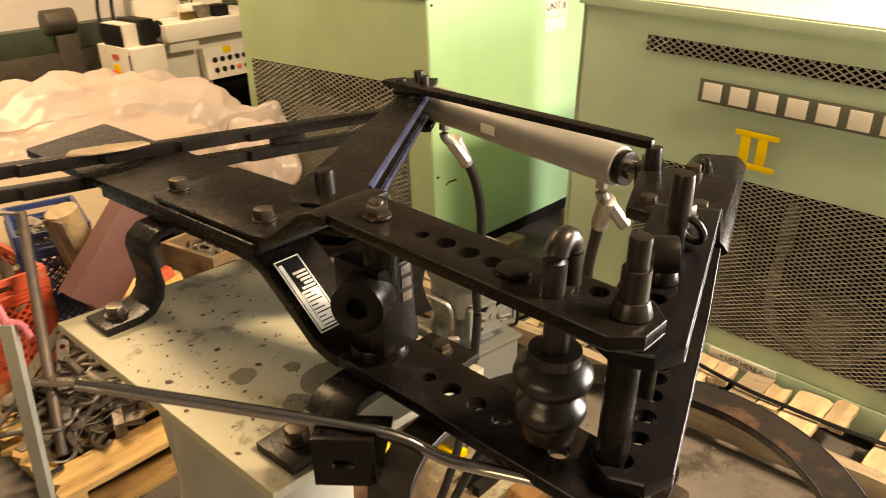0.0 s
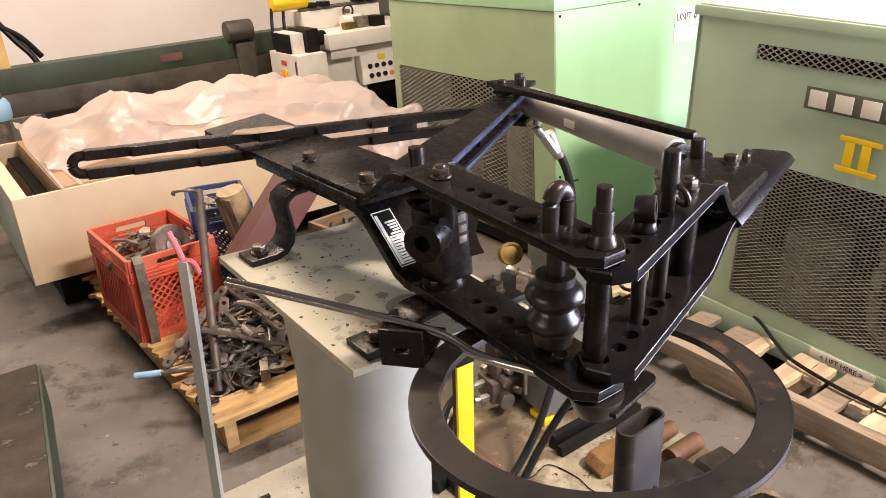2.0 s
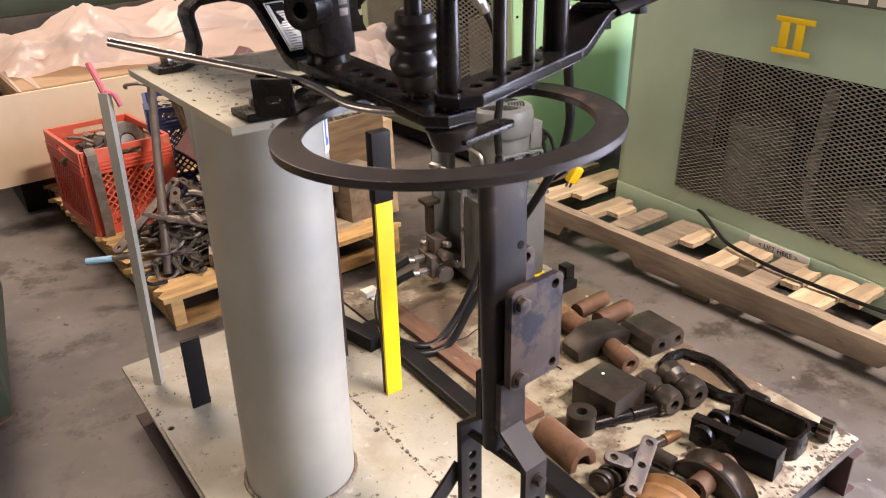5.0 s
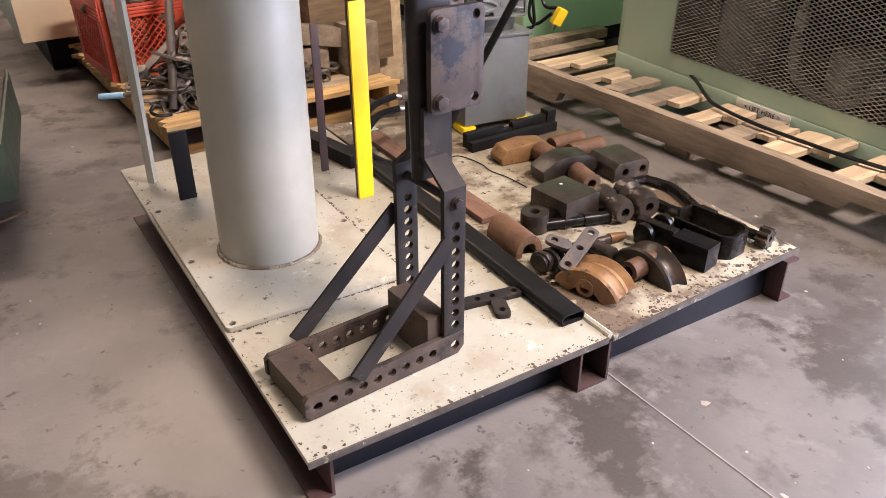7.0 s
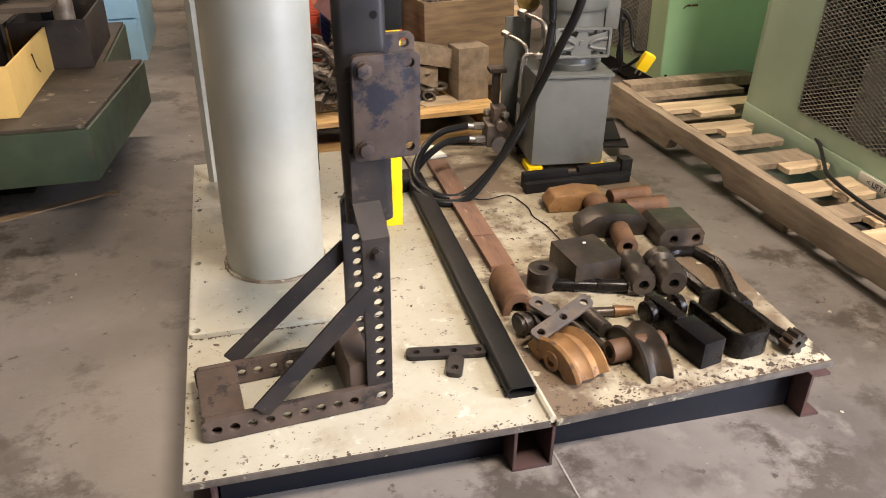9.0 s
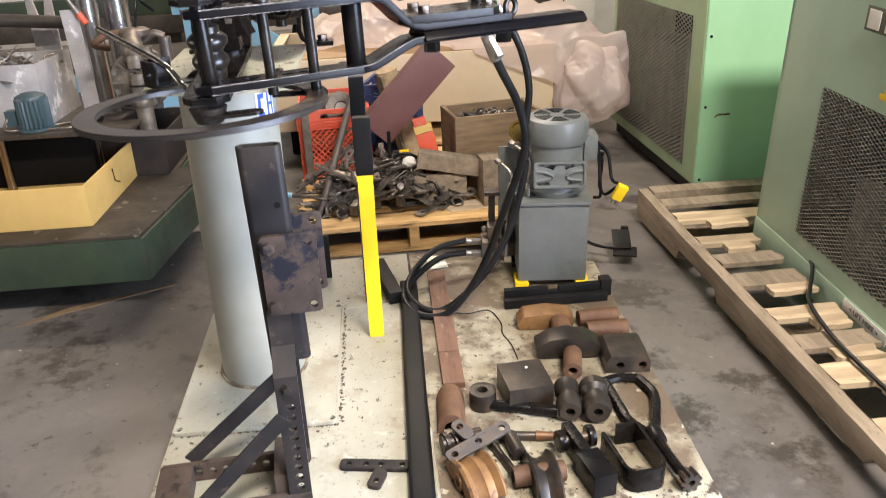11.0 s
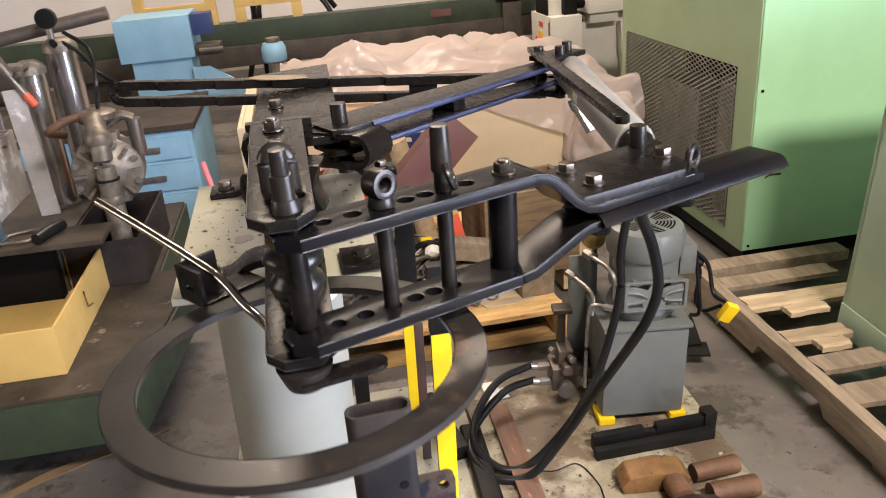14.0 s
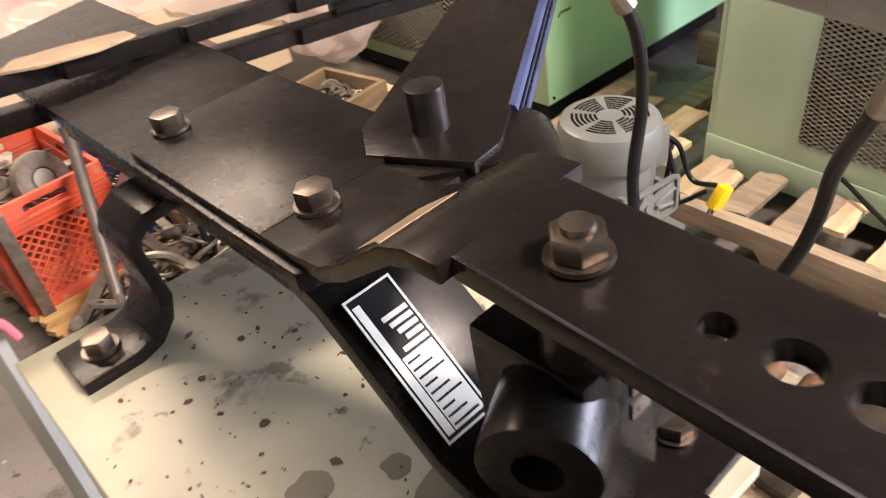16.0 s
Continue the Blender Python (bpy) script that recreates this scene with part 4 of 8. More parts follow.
def fixed_frame():
    up_holes = [(0.009, 0.012, 0.011), (0.022, 0.05, 0.009), (0.002, 0.149, 0.0105), (0.002, 0.177, 0.0105), (0.002, 0.206, 0.0105), (0.0, 0.234, 0.007)]
    b = plate(arm_outline(0.335, -0.034, 0.039), up_holes, 1.1425, 1.155, 0.002, UPA)
    strip([(0.334, 1.1785), (0.355, 1.178), (0.375, 1.171), (0.42, 1.139), (0.44, 1.129), (0.465, 1.1255), (0.50, 1.125)], 0.0105, -0.042, 0.052, 0.0015, LF, into=b)
    plate([(-0.042, 0.5003), (0.052, 0.5003), (0.097, 0.53), (0.097, 0.70), (-0.036, 0.70), (-0.042, 0.68)], [], 1.1175, 1.125, 0.0015, LF, into=b)
    ub = part("upper_arm", b, BLACK, bender, "black flat bar upper arm pierced by holes")
    w = strip([(0.380, 1.1680), (0.40, 1.1541), (0.42, 1.1402)], 0.0005, -0.036, 0.016, 0, LF)
    for v in w.verts:
        v.co.x += 0.02 * noise.noise(v.co * 30)
    part("worn_patch", w, TAN, ub, "tan patch on the bent step")
    lo_holes = [(0.009, 0.012, 0.011), (0.0, 0.072, 0.0105), (0.005, 0.105, 0.0105), (0.0, 0.14, 0.0105), (0.0, 0.172, 0.0105), (0.0, 0.206, 0.0105), (0.0, 0.236, 0.007)]
    b = plate(arm_outline(0.335, -0.041, 0.041), lo_holes, 0.9765, 0.99, 0.002, LOA)
    strip([(0.334, 1.0155), (0.35, 1.0165), (0.37, 1.0225), (0.41, 1.056), (0.44, 1.080), (0.458, 1.093), (0.48, 1.101), (0.51, 1.1035), (0.85, 1.1035)], 0.015, -0.041, 0.041, 0.0015, LF, into=b)
    part("lower_arm", b, BLACK, bender, "black flat bar lower arm bent up to the mount")
    part("mount_plate", plate([(-0.047, 0.46), (-0.042, 0.455), (0.096, 0.455), (0.10, 0.46), (0.117, 1.150), (0.112, 1.158), (-0.040, 1.112), (-0.0445, 1.105)], [], 1.104, 1.117, 0.002, LF), BLACK, bender, "thick black mounting plate")
    # rating plate on the rising part of the lower arm
    sl = LF @ pose(-0.0135, 0.410, 1.0572, 40.5, 0, 0)
    lab = part("rating_plate", box((-0.0175, -0.050, 0.0), (0.0175, 0.050, 0.0012), 0.0003, sl), BLACKPAINT, bender, "black rating plate with a silver border")
    bb = bmesh.new()
    for x0, y0, x1, y1 in ((-0.0175, -0.050, -0.016, 0.050), (0.016, -0.050, 0.0175, 0.050), (-0.016, 0.0485, 0.016, 0.050), (-0.016, -0.050, 0.016, -0.0485)):
        box((x0, y0, 0.0013), (x1, y1, 0.0019), 0, sl, into=bb)
    part("plate_border", bb, SIGN, lab)
    bb = box((-0.0145, -0.046, 0.0013), (-0.0095, 0.044, 0.0018), 0, sl)
    box((-0.0085, -0.046, 0.0013), (0.0145, 0.004, 0.0018), 0, sl, into=bb)
    for k in range(5):
        box((-0.004 + 0.002 * ((k * 3) % 4), 0.006 + 0.0052 * k, 0.0013), (0.0145, 0.0092 + 0.0052 * k, 0.0018), 0, sl, into=bb)
    part("silver_field", bb, SIGN, lab, "silver field with rows of print")
    bb = bmesh.new()
    for k in range(9):
        y = -0.044 + 0.0054 * k
        box((-0.0075, y, 0.00185), (0.012 - 0.005 * ((k * 7) % 3), y + 0.0015, 0.0021), 0, sl, into=bb)
    part("print", bb, BLACKPAINT, lab, "rows of small black print")
    # bolts
    for x, y, z, st in ((-0.002, 0.293, 1.1765, 0.006), (-0.003, 0.495, 1.1257, 0), (-0.006, 0.684, 1.1257, 0)):
        part("hex_bolt", hexbolt(x, y, z, 0.0135, 0.0115, st, 15, LF), NUT, bender, "bare steel hex bolt head")
    # spacer bush between the arms at the bolt
    part("spacer_bush", cyl((0, 0.293, 1.06), (0, 0.293, 1.1422), 0.0195, bev=0.002, m=UPA), BLACK, bender)
    # Strips along the arm outlines stand in for bright edge highlights.
    for m, z, w in ((UPA, 1.155, 0.034), (UPA, 1.1428, 0.034), (LOA, 0.99, 0.041), (LOA, 0.977, 0.041)):
        top = z in (1.155, 0.99)
        pts = [(-w + 0.0006, 0.32 if top else 0.06, z), (-w + 0.0006, 0.0085, z), (-w + 0.0205, -0.0134, z), (0.0185, -0.0134, z), (0.0384, 0.0085, z)]
        part("worn_edge", tube(pts, 0.0009, 6, 0, m), EDGEGLINT, bender, "thin bare metal strip standing in for the highlight along the edge")
    # heel straps down to the table
    def strap(y, x0, sgn, w=0.06, low=False, up=0.0):
        prof = [(-0.03, 0.995), (0.0, 0.9955), (0.028, 0.994), (0.045, 0.989), (0.058, 0.978), (0.07, 0.971), (0.085, 0.969), (0.125, 0.969)] if low else [(-0.03, 1.0765), (0.0, 1.0765), (0.028, 1.074), (0.045, 1.062), (0.05, 1.048), (0.047, 1.025), (0.044, 1.0), (0.049, 0.985), (0.06, 0.9735), (0.075, 0.969), (0.122, 0.969)]
        m = LF @ pose(x0, y, up, 0, 0, 90 if sgn > 0 else -90)
        b = strip(prof, 0.0115, -w / 2, w / 2, 0.002, m)
        s = part("heel_strap", b, BLACK, bender, "bent black flat bar foot")
        part("hex_bolt", hexbolt(0, 0.094, 0.9695, 0.014, 0.012, 0.0, 20, m), NUT, s, "bare steel hex bolt")
    strap(0.69, -0.03, 1, up=0.0125)
    strap(0.305, -0.03, 1, 0.06, True)
    pad = part("heel_pad", box((0.065, 0.272, 0.953), (0.125, 0.352, 0.9635), 0.002, LF), BLACK, bender, "square black foot plate")
    part("hex_bolt", hexbolt(0.098, 0.310, 0.9637, 0.013, 0.011, 0, 20, LF), NUT, pad, "bare steel hex bolt")
    strap(0.72, 0.085, -1, up=0.004)
    # slotted channel that carries the stop rod
    ax, ay = Vector((0.614, -0.789, 0)), Vector((0.789, 0.614, 0))
    lm = Matrix.Translation((0.121 - 0.285, 0.384 - 0.155, 0.974 - Z)) @ Matrix((ax, ay, Vector((0, 0, 1)))).transposed().to_4x4()
    b = plate([(0, 0), (0.058, 0), (0.058, 0.052), (0, 0.052)], [rounded(0.018, 0.020, 0.040, 0.029, 0.004)], -0.006, 0.0, 0.0012, lm @ pose(0, 0, 0, 90))
    box((0.0, 0.0065, 0.0), (0.006, 0.060, 0.052), 0.0012, lm, into=b)
    box((0.0065, 0.0065, 0.0), (0.058, 0.10, 0.006), 0.001, lm, into=b)
    part("stop_lug", b, BLACK, bender, "slotted black channel lug at the table edge")


def swing_frame():
    hs = [(-0.009, 0.012, 0.011), (0.0, 0.048, 0.0095), (0.0, 0.083, 0.0105), (0.0, 0.119, 0.0105), (0.0, 0.150, 0.0105), (0.0, 0.176, 0.0105), (0.0, 0.203, 0.0105), (0.0, 0.232, 0.0105)]
    b = plate(arm_outline(0.31, -0.036, 0.036), hs, 1.1215, 1.1355, 0.002, RFY)
    strip([(0.31, 1.1355), (0.328, 1.132), (0.345, 1.122), (0.378, 1.088), (0.395, 1.077), (0.415, 1.073), (0.60, 1.073)], 0.013, -0.036, 0.036, 0.002, RFY, into=b)
    part("swing_upper_arm", b, BLUEBLACK, bender, "black upper swing arm with a row of holes")
    b = plate(arm_outline(0.285, -0.036, 0.036), [h for h in hs if h[1] < 0.22], 0.996, 1.010, 0.002, RFY)
    strip([(0.285, 1.010), (0.305, 1.012), (0.322, 1.019), (0.372, 1.041), (0.392, 1.0475), (0.415, 1.049), (0.60, 1.049)], 0.013, -0.036, 0.036, 0.002, RFY, into=b)
    part("swing_lower_arm", b, BLUEBLACK, bender, "black lower swing arm bent upwards")
    # formed tip plate, edges rolled down
    prof = []
    for k in range(13):
        a = -0.046 + 0.092 * k / 12
        prof.append((a, 1.0595 if abs(a) < 0.026 else 1.0595 - ((abs(a) - 0.026) / 0.02) ** 2 * 0.016))
    b = strip(prof, 0.0098, 0.41, 0.772, 0.002, RFY @ pose(0, 0, 0, 0, 0, 90) @ Matrix.Diagonal((1, -1, 1, 1)))
    part("tip_plate", b, BLUEBLACK, bender, "black formed plate end of the swing arm")
    part("top_plate", plate([(0.366, -0.018), (0.383, -0.036), (0.556, -0.042), (0.58, -0.022), (0.598, 0.04), (0.585, 0.096), (0.416, 0.086), (0.383, 0.01)], [], 1.0735, 1.0885, 0.002, RF), BLACK, bender, "black cover plate on the swing arm")
    for x, y in ((0.426, -0.004), (0.432, 0.06), (0.575, 0.02)):
        part("hex_bolt", hexbolt(x, y, 1.0887, 0.013, 0.011, 0, 25, RF), NUT, bender)
    part("stub_pin", cyl((0.583, 0.078, 1.0735), (0.583, 0.078, 1.122), 0.0125, bev=0.0015, m=RF), PIN, bender, "round steel stub pin")
    b = bmesh.new()
    lathe([(0.0155 + 0.0055 * math.cos(a), 0.0055 * math.sin(a)) for a in [2 * math.pi * k / 8 for k in range(8)]], 20, RF @ pose(0.621, 0.006, 1.080, 90, 0, 20), into=b)
    part("lifting_eye", b, PIN, bender, "steel ring eye")
    part("hex_bolt", hexbolt(0.287, 0.0, 1.1357, 0.0135, 0.0115, 0.006, 5, RF), NUT, bender, "bare steel hex bolt head")
    part("spacer_bush", cyl((0.283, 0, 1.0095), (0.283, 0, 1.120), 0.0185, bev=0.002, m=lean(0.287)), BLUEBLACK, bender)
    for x, y in ((0.44, 0.0), (0.60, 0.0)):
        part("lower_nut", cyl((x, y, 1.014), (x, y, 1.0365), 0.016, seg=6, bev=0.001, m=RF), BLACK, bender)
    # thin bare metal strips that stand in for the highlights on the arm edges
    dip = [(0.31, 1.1355), (0.328, 1.132), (0.345, 1.122), (0.378, 1.088), (0.395, 1.077), (0.415, 1.073), (0.58, 1.073)]
    rise = [(0.285, 1.010), (0.305, 1.012), (0.322, 1.019), (0.372, 1.041), (0.392, 1.0475), (0.415, 1.049), (0.60, 1.049)]
    for prof, z, low in ((dip, 1.1355, 1.122), (rise, 1.010, 0.9965)):
        for zz, r in ((z, 0.0011), (low, 0.0007)):
            pts = [(0.008, -0.0355, zz), (0.28, -0.0355, zz)] + ([(x, -0.0355, y) for x, y in prof] if zz == z else [])
            part("worn_edge", tube(pts, r, 6, 0, RF), EDGEGLINT, bender, "thin bare metal strip standing in for the highlight along the edge")
        part("worn_edge", tube([(-0.0135, -0.015, z), (-0.0137, 0.014, z)], 0.0016, 6, 0, RF), EDGEGLINT, bender, "thin bare metal strip standing in for the highlight along the edge")
    # pins through the arms
    q = lean(0.119)
    b = cyl((0.119, 0, 0.975), (0.119, 0, 1.16), 0.0095, m=q)
    join(b, plate(circle(0, 0, 0.0175, 24), [(0, 0, 0.0082)], -0.0125, 0.0125, 0.005), q @ pose(0.119, 0, 1.163, 84, 0, 14))
    cyl((0.119, 0, 1.137), (0.119, 0, 1.150), 0.016, 0.013, bev=0.003, m=q, into=b)
    part("eye_pin", b, PIN, bender, "draw pin with a forged eye")
    q = lean(0.20)
    b = cyl((0.20, 0, 0.975), (0.20, 0, 1.16), 0.0098, m=q)
    cyl((0.20, 0, 1.16), (0.20, 0, 1.215), 0.0125, 0.0105, bev=0.002, m=q, into=b)
    join(b, lathe([(0.014 + 0.004 * math.cos(a), 0.004 * math.sin(a)) for a in [2 * math.pi * k / 8 for k in range(8)]], 18), q @ pose(0.203, -0.014, 1.156, 70, 0, 60))
    part("tall_pin", b, PIN, bender, "tall draw pin with a ring")


def corner_parts():
    b = cyl((0.009, 0.012, 0.955), (0.009, 0.012, 1.197), 0.012, bev=0.002, m=UPA)
    cyl((0.009, 0.012, 1.194), (0.009, 0.012, 1.224), 0.0092, bev=0.002, m=UPA, into=b)
    cyl((0.009, 0.012, 1.1555), (0.009, 0.012, 1.170), 0.0175, 0.0135, bev=0.002, m=UPA, into=b)
    part("centre_pin", b, PIN, bender, "stepped centre pin at the corner of the arms")
    part("corner_bush", cyl((0.009, 0.012, 1.010), (0.009, 0.012, 1.119), 0.0145, 0.0138, bev=0.002, m=UPA), BLACK, bender)
    # draw pin with a looped handle
    b = cyl((0.005, 0.077, 0.99), (0.005, 0.077, 1.158), 0.012, m=UPA)
    loop = [(-0.007, 0.077, 1.150), (-0.007, 0.077, 1.186)] + [(0.005 - 0.012 * math.cos(radians(a)), 0.077, 1.186 + 0.0155 * math.sin(radians(a))) for a in range(20, 180, 20)] + [(0.017, 0.077, 1.186), (0.017, 0.077, 1.150)]
    tube(loop, 0.0108, 12, m=UPA, into=b)
    part("loop_pin", b, PIN, bender, "draw pin with a forged loop handle")
    part("short_pin", cyl((0.0, 0.122, 1.1552), (0.0, 0.122, 1.160), 0.0165, bev=0.002, m=UPA), BLACK, bender)
    # grooved roller between the arms
    b = lathe([(0.0, 1.000), (0.024, 1.000), (0.026, 1.012), (0.026, 1.018), (0.031, 1.023), (0.0335, 1.031), (0.032, 1.039), (0.026, 1.045), (0.0245, 1.050), (0.029, 1.056), (0.035, 1.062), (0.0365, 1.068), (0.035, 1.074), (0.029, 1.080), (0.024, 1.083), (0.024, 1.094), (0.0, 1.094)], 48, UPA @ pose(0.005, 0.077, 0.0))
    part("grooved_roller", b, RINGIRON, bender, "dark grooved forming roller")
    # cast die block with a round boss
    dm = LF @ pose(0.006, 0.318, 0.039)
    axis = Vector((0.055, 0.030, 0)).to_track_quat("Z", "Y").to_matrix().to_4x4()
    b = bmesh.new()
    plate(circle(0, 0, 0.0285, 36), [(0, 0, 0.0115)], 0, 0.05, 0.003, dm @ pose(-0.055, -0.035, 1.055) @ axis, into=b)
    box((-0.028, -0.040, 0.985), (0.026, 0.030, 1.086), 0.006, dm, into=b)
    plate([(0.0, 0.0), (0.036, 0.0), (0.028, 0.018), (0.024, 0.035), (0.028, 0.052), (0.037, 0.070), (0.0, 0.074)], [], -0.028, 0.028, 0.003, dm @ pose(0.016, -0.010, 1.014, 90, 0, -12), into=b)
    cyl((-0.004, -0.006, 0.972), (-0.004, -0.006, 0.986), 0.034, 0.031, bev=0.002, m=dm, into=b)
    part("die_block", b, BLACK, bender, "cast black die block with a round boss")
    part("boss_bore", cyl((0, 0, 0.016), (0, 0, 0.020), 0.0114, m=dm @ pose(-0.055, -0.035, 1.055) @ axis), VOID, bender)
    b = bmesh.new()
    for k in range(3):
        box((0.0035, -0.0412, 1.040 + 0.0155 * k), (0.0175, -0.0398, 1.0505 + 0.0155 * k), 0.0006, dm, into=b)
        box((0.0075, -0.0416, 1.043 + 0.0155 * k), (0.0135, -0.0411, 1.0475 + 0.0155 * k), 0.0002, dm, into=b)
    part("cast_mark", b, IRON, bender, "worn raised casting mark")
    # graduated ring below
    b = lathe([(0.180, 0.9678), (0.2174, 0.9678), (0.2174, 0.9768), (0.180, 0.9768)], 96, pose(-0.0055, 0.0104, -Z))
    ring = part("index_ring", b, RINGIRON, bender, "flat steel index ring below the arms")
    # The ring's rim highlights are put in as thin metal strips.
    for r, z in ((0.2172, 0.9766), (0.1802, 0.9766), (0.2172, 0.9680)):
        part("worn_edge", lathe([(r - 0.0009, z - 0.0004), (r + 0.0005, z - 0.0009), (r + 0.0006, z + 0.0004), (r - 0.0005, z + 0.0006)], 96, pose(-0.0055, 0.0104, -Z)), EDGEGLINT, ring, "thin bare metal strip standing in for the highlight along the rim")
    b = box((-0.012, 0.18, 0.977), (0.012, 0.30, 0.9805), 0.001, LF)
    part("ring_bracket", b, BLACK, ring)
    bar = [(0.0, -0.0175), (0.0, 0.0175), (0.088, 0.0175)] + [(0.088 + 0.0175 * math.sin(radians(k)), 0.0175 * math.cos(radians(k))) for k in range(20, 180, 20)] + [(0.088, -0.0175)]
    part("stop_blade", plate(bar[::-1], [], -0.003, 0.003, 0.0008, pose(-0.008, -0.009, -0.002, 0, 0, 11.8)), BLACK, bender, "flat black stop blade with a rounded end")
    b = tube([(0.105, 0.085, 0.011), (0.150, 0.082, 0.011), (0.185, 0.071, 0.011), (0.205, 0.053, 0.012)], 0.006, 8, 4)
    part("ring_clip", b, BLACK, ring, "bent rod clip")
    b = cyl((0.0, 0.01, 0.942), (0.0, 0.01, 0.97), 0.024, 0.034, bev=0.003, m=LF)
    part("pivot_nut", b, PIN, bender, "tapered steel nut below the pivot")
    # long thin stop rod
    b = tube([(-0.288, 0.404, 1.074), (-0.20, 0.305, 1.047), (-0.122, 0.211, 1.023), (-0.095, 0.178, 1.010), (-0.073, 0.148, 0.990), (-0.054, 0.118, 0.983), (-0.038, 0.078, 0.983), (-0.02, 0.02, 0.984)], 0.0062, 12, 6, pose(0, 0, -Z))
    part("stop_rod", b, ROD, bender, "thin bent polished steel rod")


def drive_side():
    # fork links from the fixed frame to the apex, then cylinder back to the swing frame
    A, B = Vector((0.376, 0.661)), Vector((0.845, 0.972))
    o = Vector((0.285, 0.155))
    d = B - A
    ang = math.degrees(math.atan2(d.y, d.x))
    m = pose(A.x - o.x, A.y - o.y, -Z, 0, 0, ang)
    for z0, z1 in ((1.1165, 1.1265), (1.083, 1.093)):
        b = plate([(-0.045, -0.04), (-0.02, -0.052), (0.03, -0.05), (d.length + 0.02, -0.028), (d.length + 0.035, 0.0), (d.length + 0.02, 0.028), (0.0, 0.05), (-0.035, 0.035)], [(d.length, 0, 0.012)], z0, z1, 0.0015, m)
        part("fork_link", b, BLACK, bender, "long black fork link plate")
    b = bmesh.new()
    for y, z in ((-0.052, 1.1215), (-0.05, 1.088)):
        tube([(0.03, y + 0.003, z), (d.length - 0.02, y + 0.024, z)], 0.0055, 8, 0, m, into=b)
    part("blue_edge", b, BLUEEDGE, bender, "blue strip along the link edge")
    part("link_spacer", box((d.length * 0.42, -0.03, 1.0935), (d.length * 0.42 + 0.03, 0.03, 1.116), 0.002, m), BLACK, bender)
    b = cyl((0.0, 0.0, 1.04), (0.0, 0.0, 1.158), 0.0135, bev=0.002, m=pose(A.x - o.x, A.y - o.y, -Z))
    part("fork_pin", b, PIN, bender, "plain steel fork pin")
    # curved cam on the fork root
    prof = [(0.10, 1.1115), (0.0, 1.1115)] + [(-0.020 * math.sin(radians(a)), 1.0915 + 0.020 * math.cos(radians(a))) for a in range(20, 180, 20)] + [(0.0, 1.0715), (0.10, 1.0715)]
    b = strip(prof, 0.0095, -0.036, 0.036, 0.0015, pose(0.412 - o.x, 0.612 - o.y, -Z, 0, 0, 52))
    part("fork_clevis", b, BLACK, bender, "black flat bar bent round as a clevis")
    # ratchet bars, a hairpin above and below the mount plate
    P, Q = Vector((-0.052, 1.097)), Vector((0.835, 0.985))
    e = Q - P
    m2 = pose(P.x - o.x, P.y - o.y, 1.137 - Z, 0, 4.0, math.degrees(math.atan2(e.y, e.x)))
    for z0 in (0.008, -0.0265):
        pts = [(0.0, -0.012)]
        x = 0.075
        while x < 0.62:
            pts += [(x, -0.012), (x + 0.004, -0.020), (x + 0.10, -0.014)]
            x += 0.118
        pts += [(0.7, -0.015), (e.length, -0.015), (e.length, 0.015), (0.0, 0.012)]
        part("ratchet_bar", plate(pts, [], z0, z0 + 0.0185, 0.003, m2), BLACK, bender, "notched flat ratchet bar")
    b = tube([(0.004, 0, 0.0172), (-0.014, 0, 0.014), (-0.022, 0, 0.0), (-0.014, 0, -0.014), (0.004, 0, -0.0172)], 0.0095, 10, 5, m2)
    part("bar_bend", b, BLACK, bender)
    b = plate([(0.262, -0.014), (0.297, -0.026), (0.347, -0.025), (0.387, -0.010), (0.382, 0.012), (0.327, 0.018), (0.277, 0.014)], [], 0.0267, 0.030, 0.0015, m2)
    part("wear_pad", b, TAN, bender, "tan worn wooden wear pad")
    part("bar_spacer", box((0.60, -0.010, -0.0078), (0.66, 0.010, 0.0078), 0.001, m2), BLACK, bender)
    # apex clevis
    ap = pose(B.x - o.x, B.y - o.y, -Z, 0, 0, ang)
    b = box((-0.035, -0.035, 1.130), (0.07, 0.035, 1.141), 0.003, ap)
    box((-0.035, -0.035, 1.058), (0.07, 0.035, 1.069), 0.003, ap, into=b)
    part("clevis", b, BLACK, bender, "black clevis plates")
    for x, y in ((-0.02, 0.02), (0.0, -0.02), (0.05, 0.0)):
        b = cyl((x, y, 1.05), (x, y, 1.159), 0.0105, seg=16, bev=0.0015, m=ap)
        part("clevis_pin", b, PIN, bender)
    # flat tie bar above the cylinder
    C, D = Vector((0.815, 0.995)), Vector((0.778, 0.428))
    f = D - C
    m3 = pose(C.x - o.x, C.y - o.y, -Z, 0, 0, math.degrees(math.atan2(f.y, f.x)))
    b = plate([(-0.02, -0.013), (f.length, -0.011), (f.length + 0.008, -0.004), (f.length + 0.008, 0.004), (f.length, 0.011), (-0.02, 0.013)], [], 1.1425, 1.1545, 0.002, m3)
    for v in b.verts:
        k = (Vector((v.co.x + o.x, v.co.y + o.y)) - C).length / f.length
        v.co.z -= 0.014 * k
    part("tie_bar", b, BLACK, bender, "loose flat bar above the cylinder")
    # hydraulic cylinder
    s = Vector((0.878 - o.x, 0.972 - o.y, 1.104 - Z))
    t = Vector((0.823 - o.x, 0.445 - o.y, 1.068 - Z))
    u = (t - s).normalized()
    c = part("cylinder_barrel", cyl(s, s + u * 0.475, 0.033, seg=40, bev=0.004), CYLGREY, bender, "grey painted hydraulic cylinder barrel")
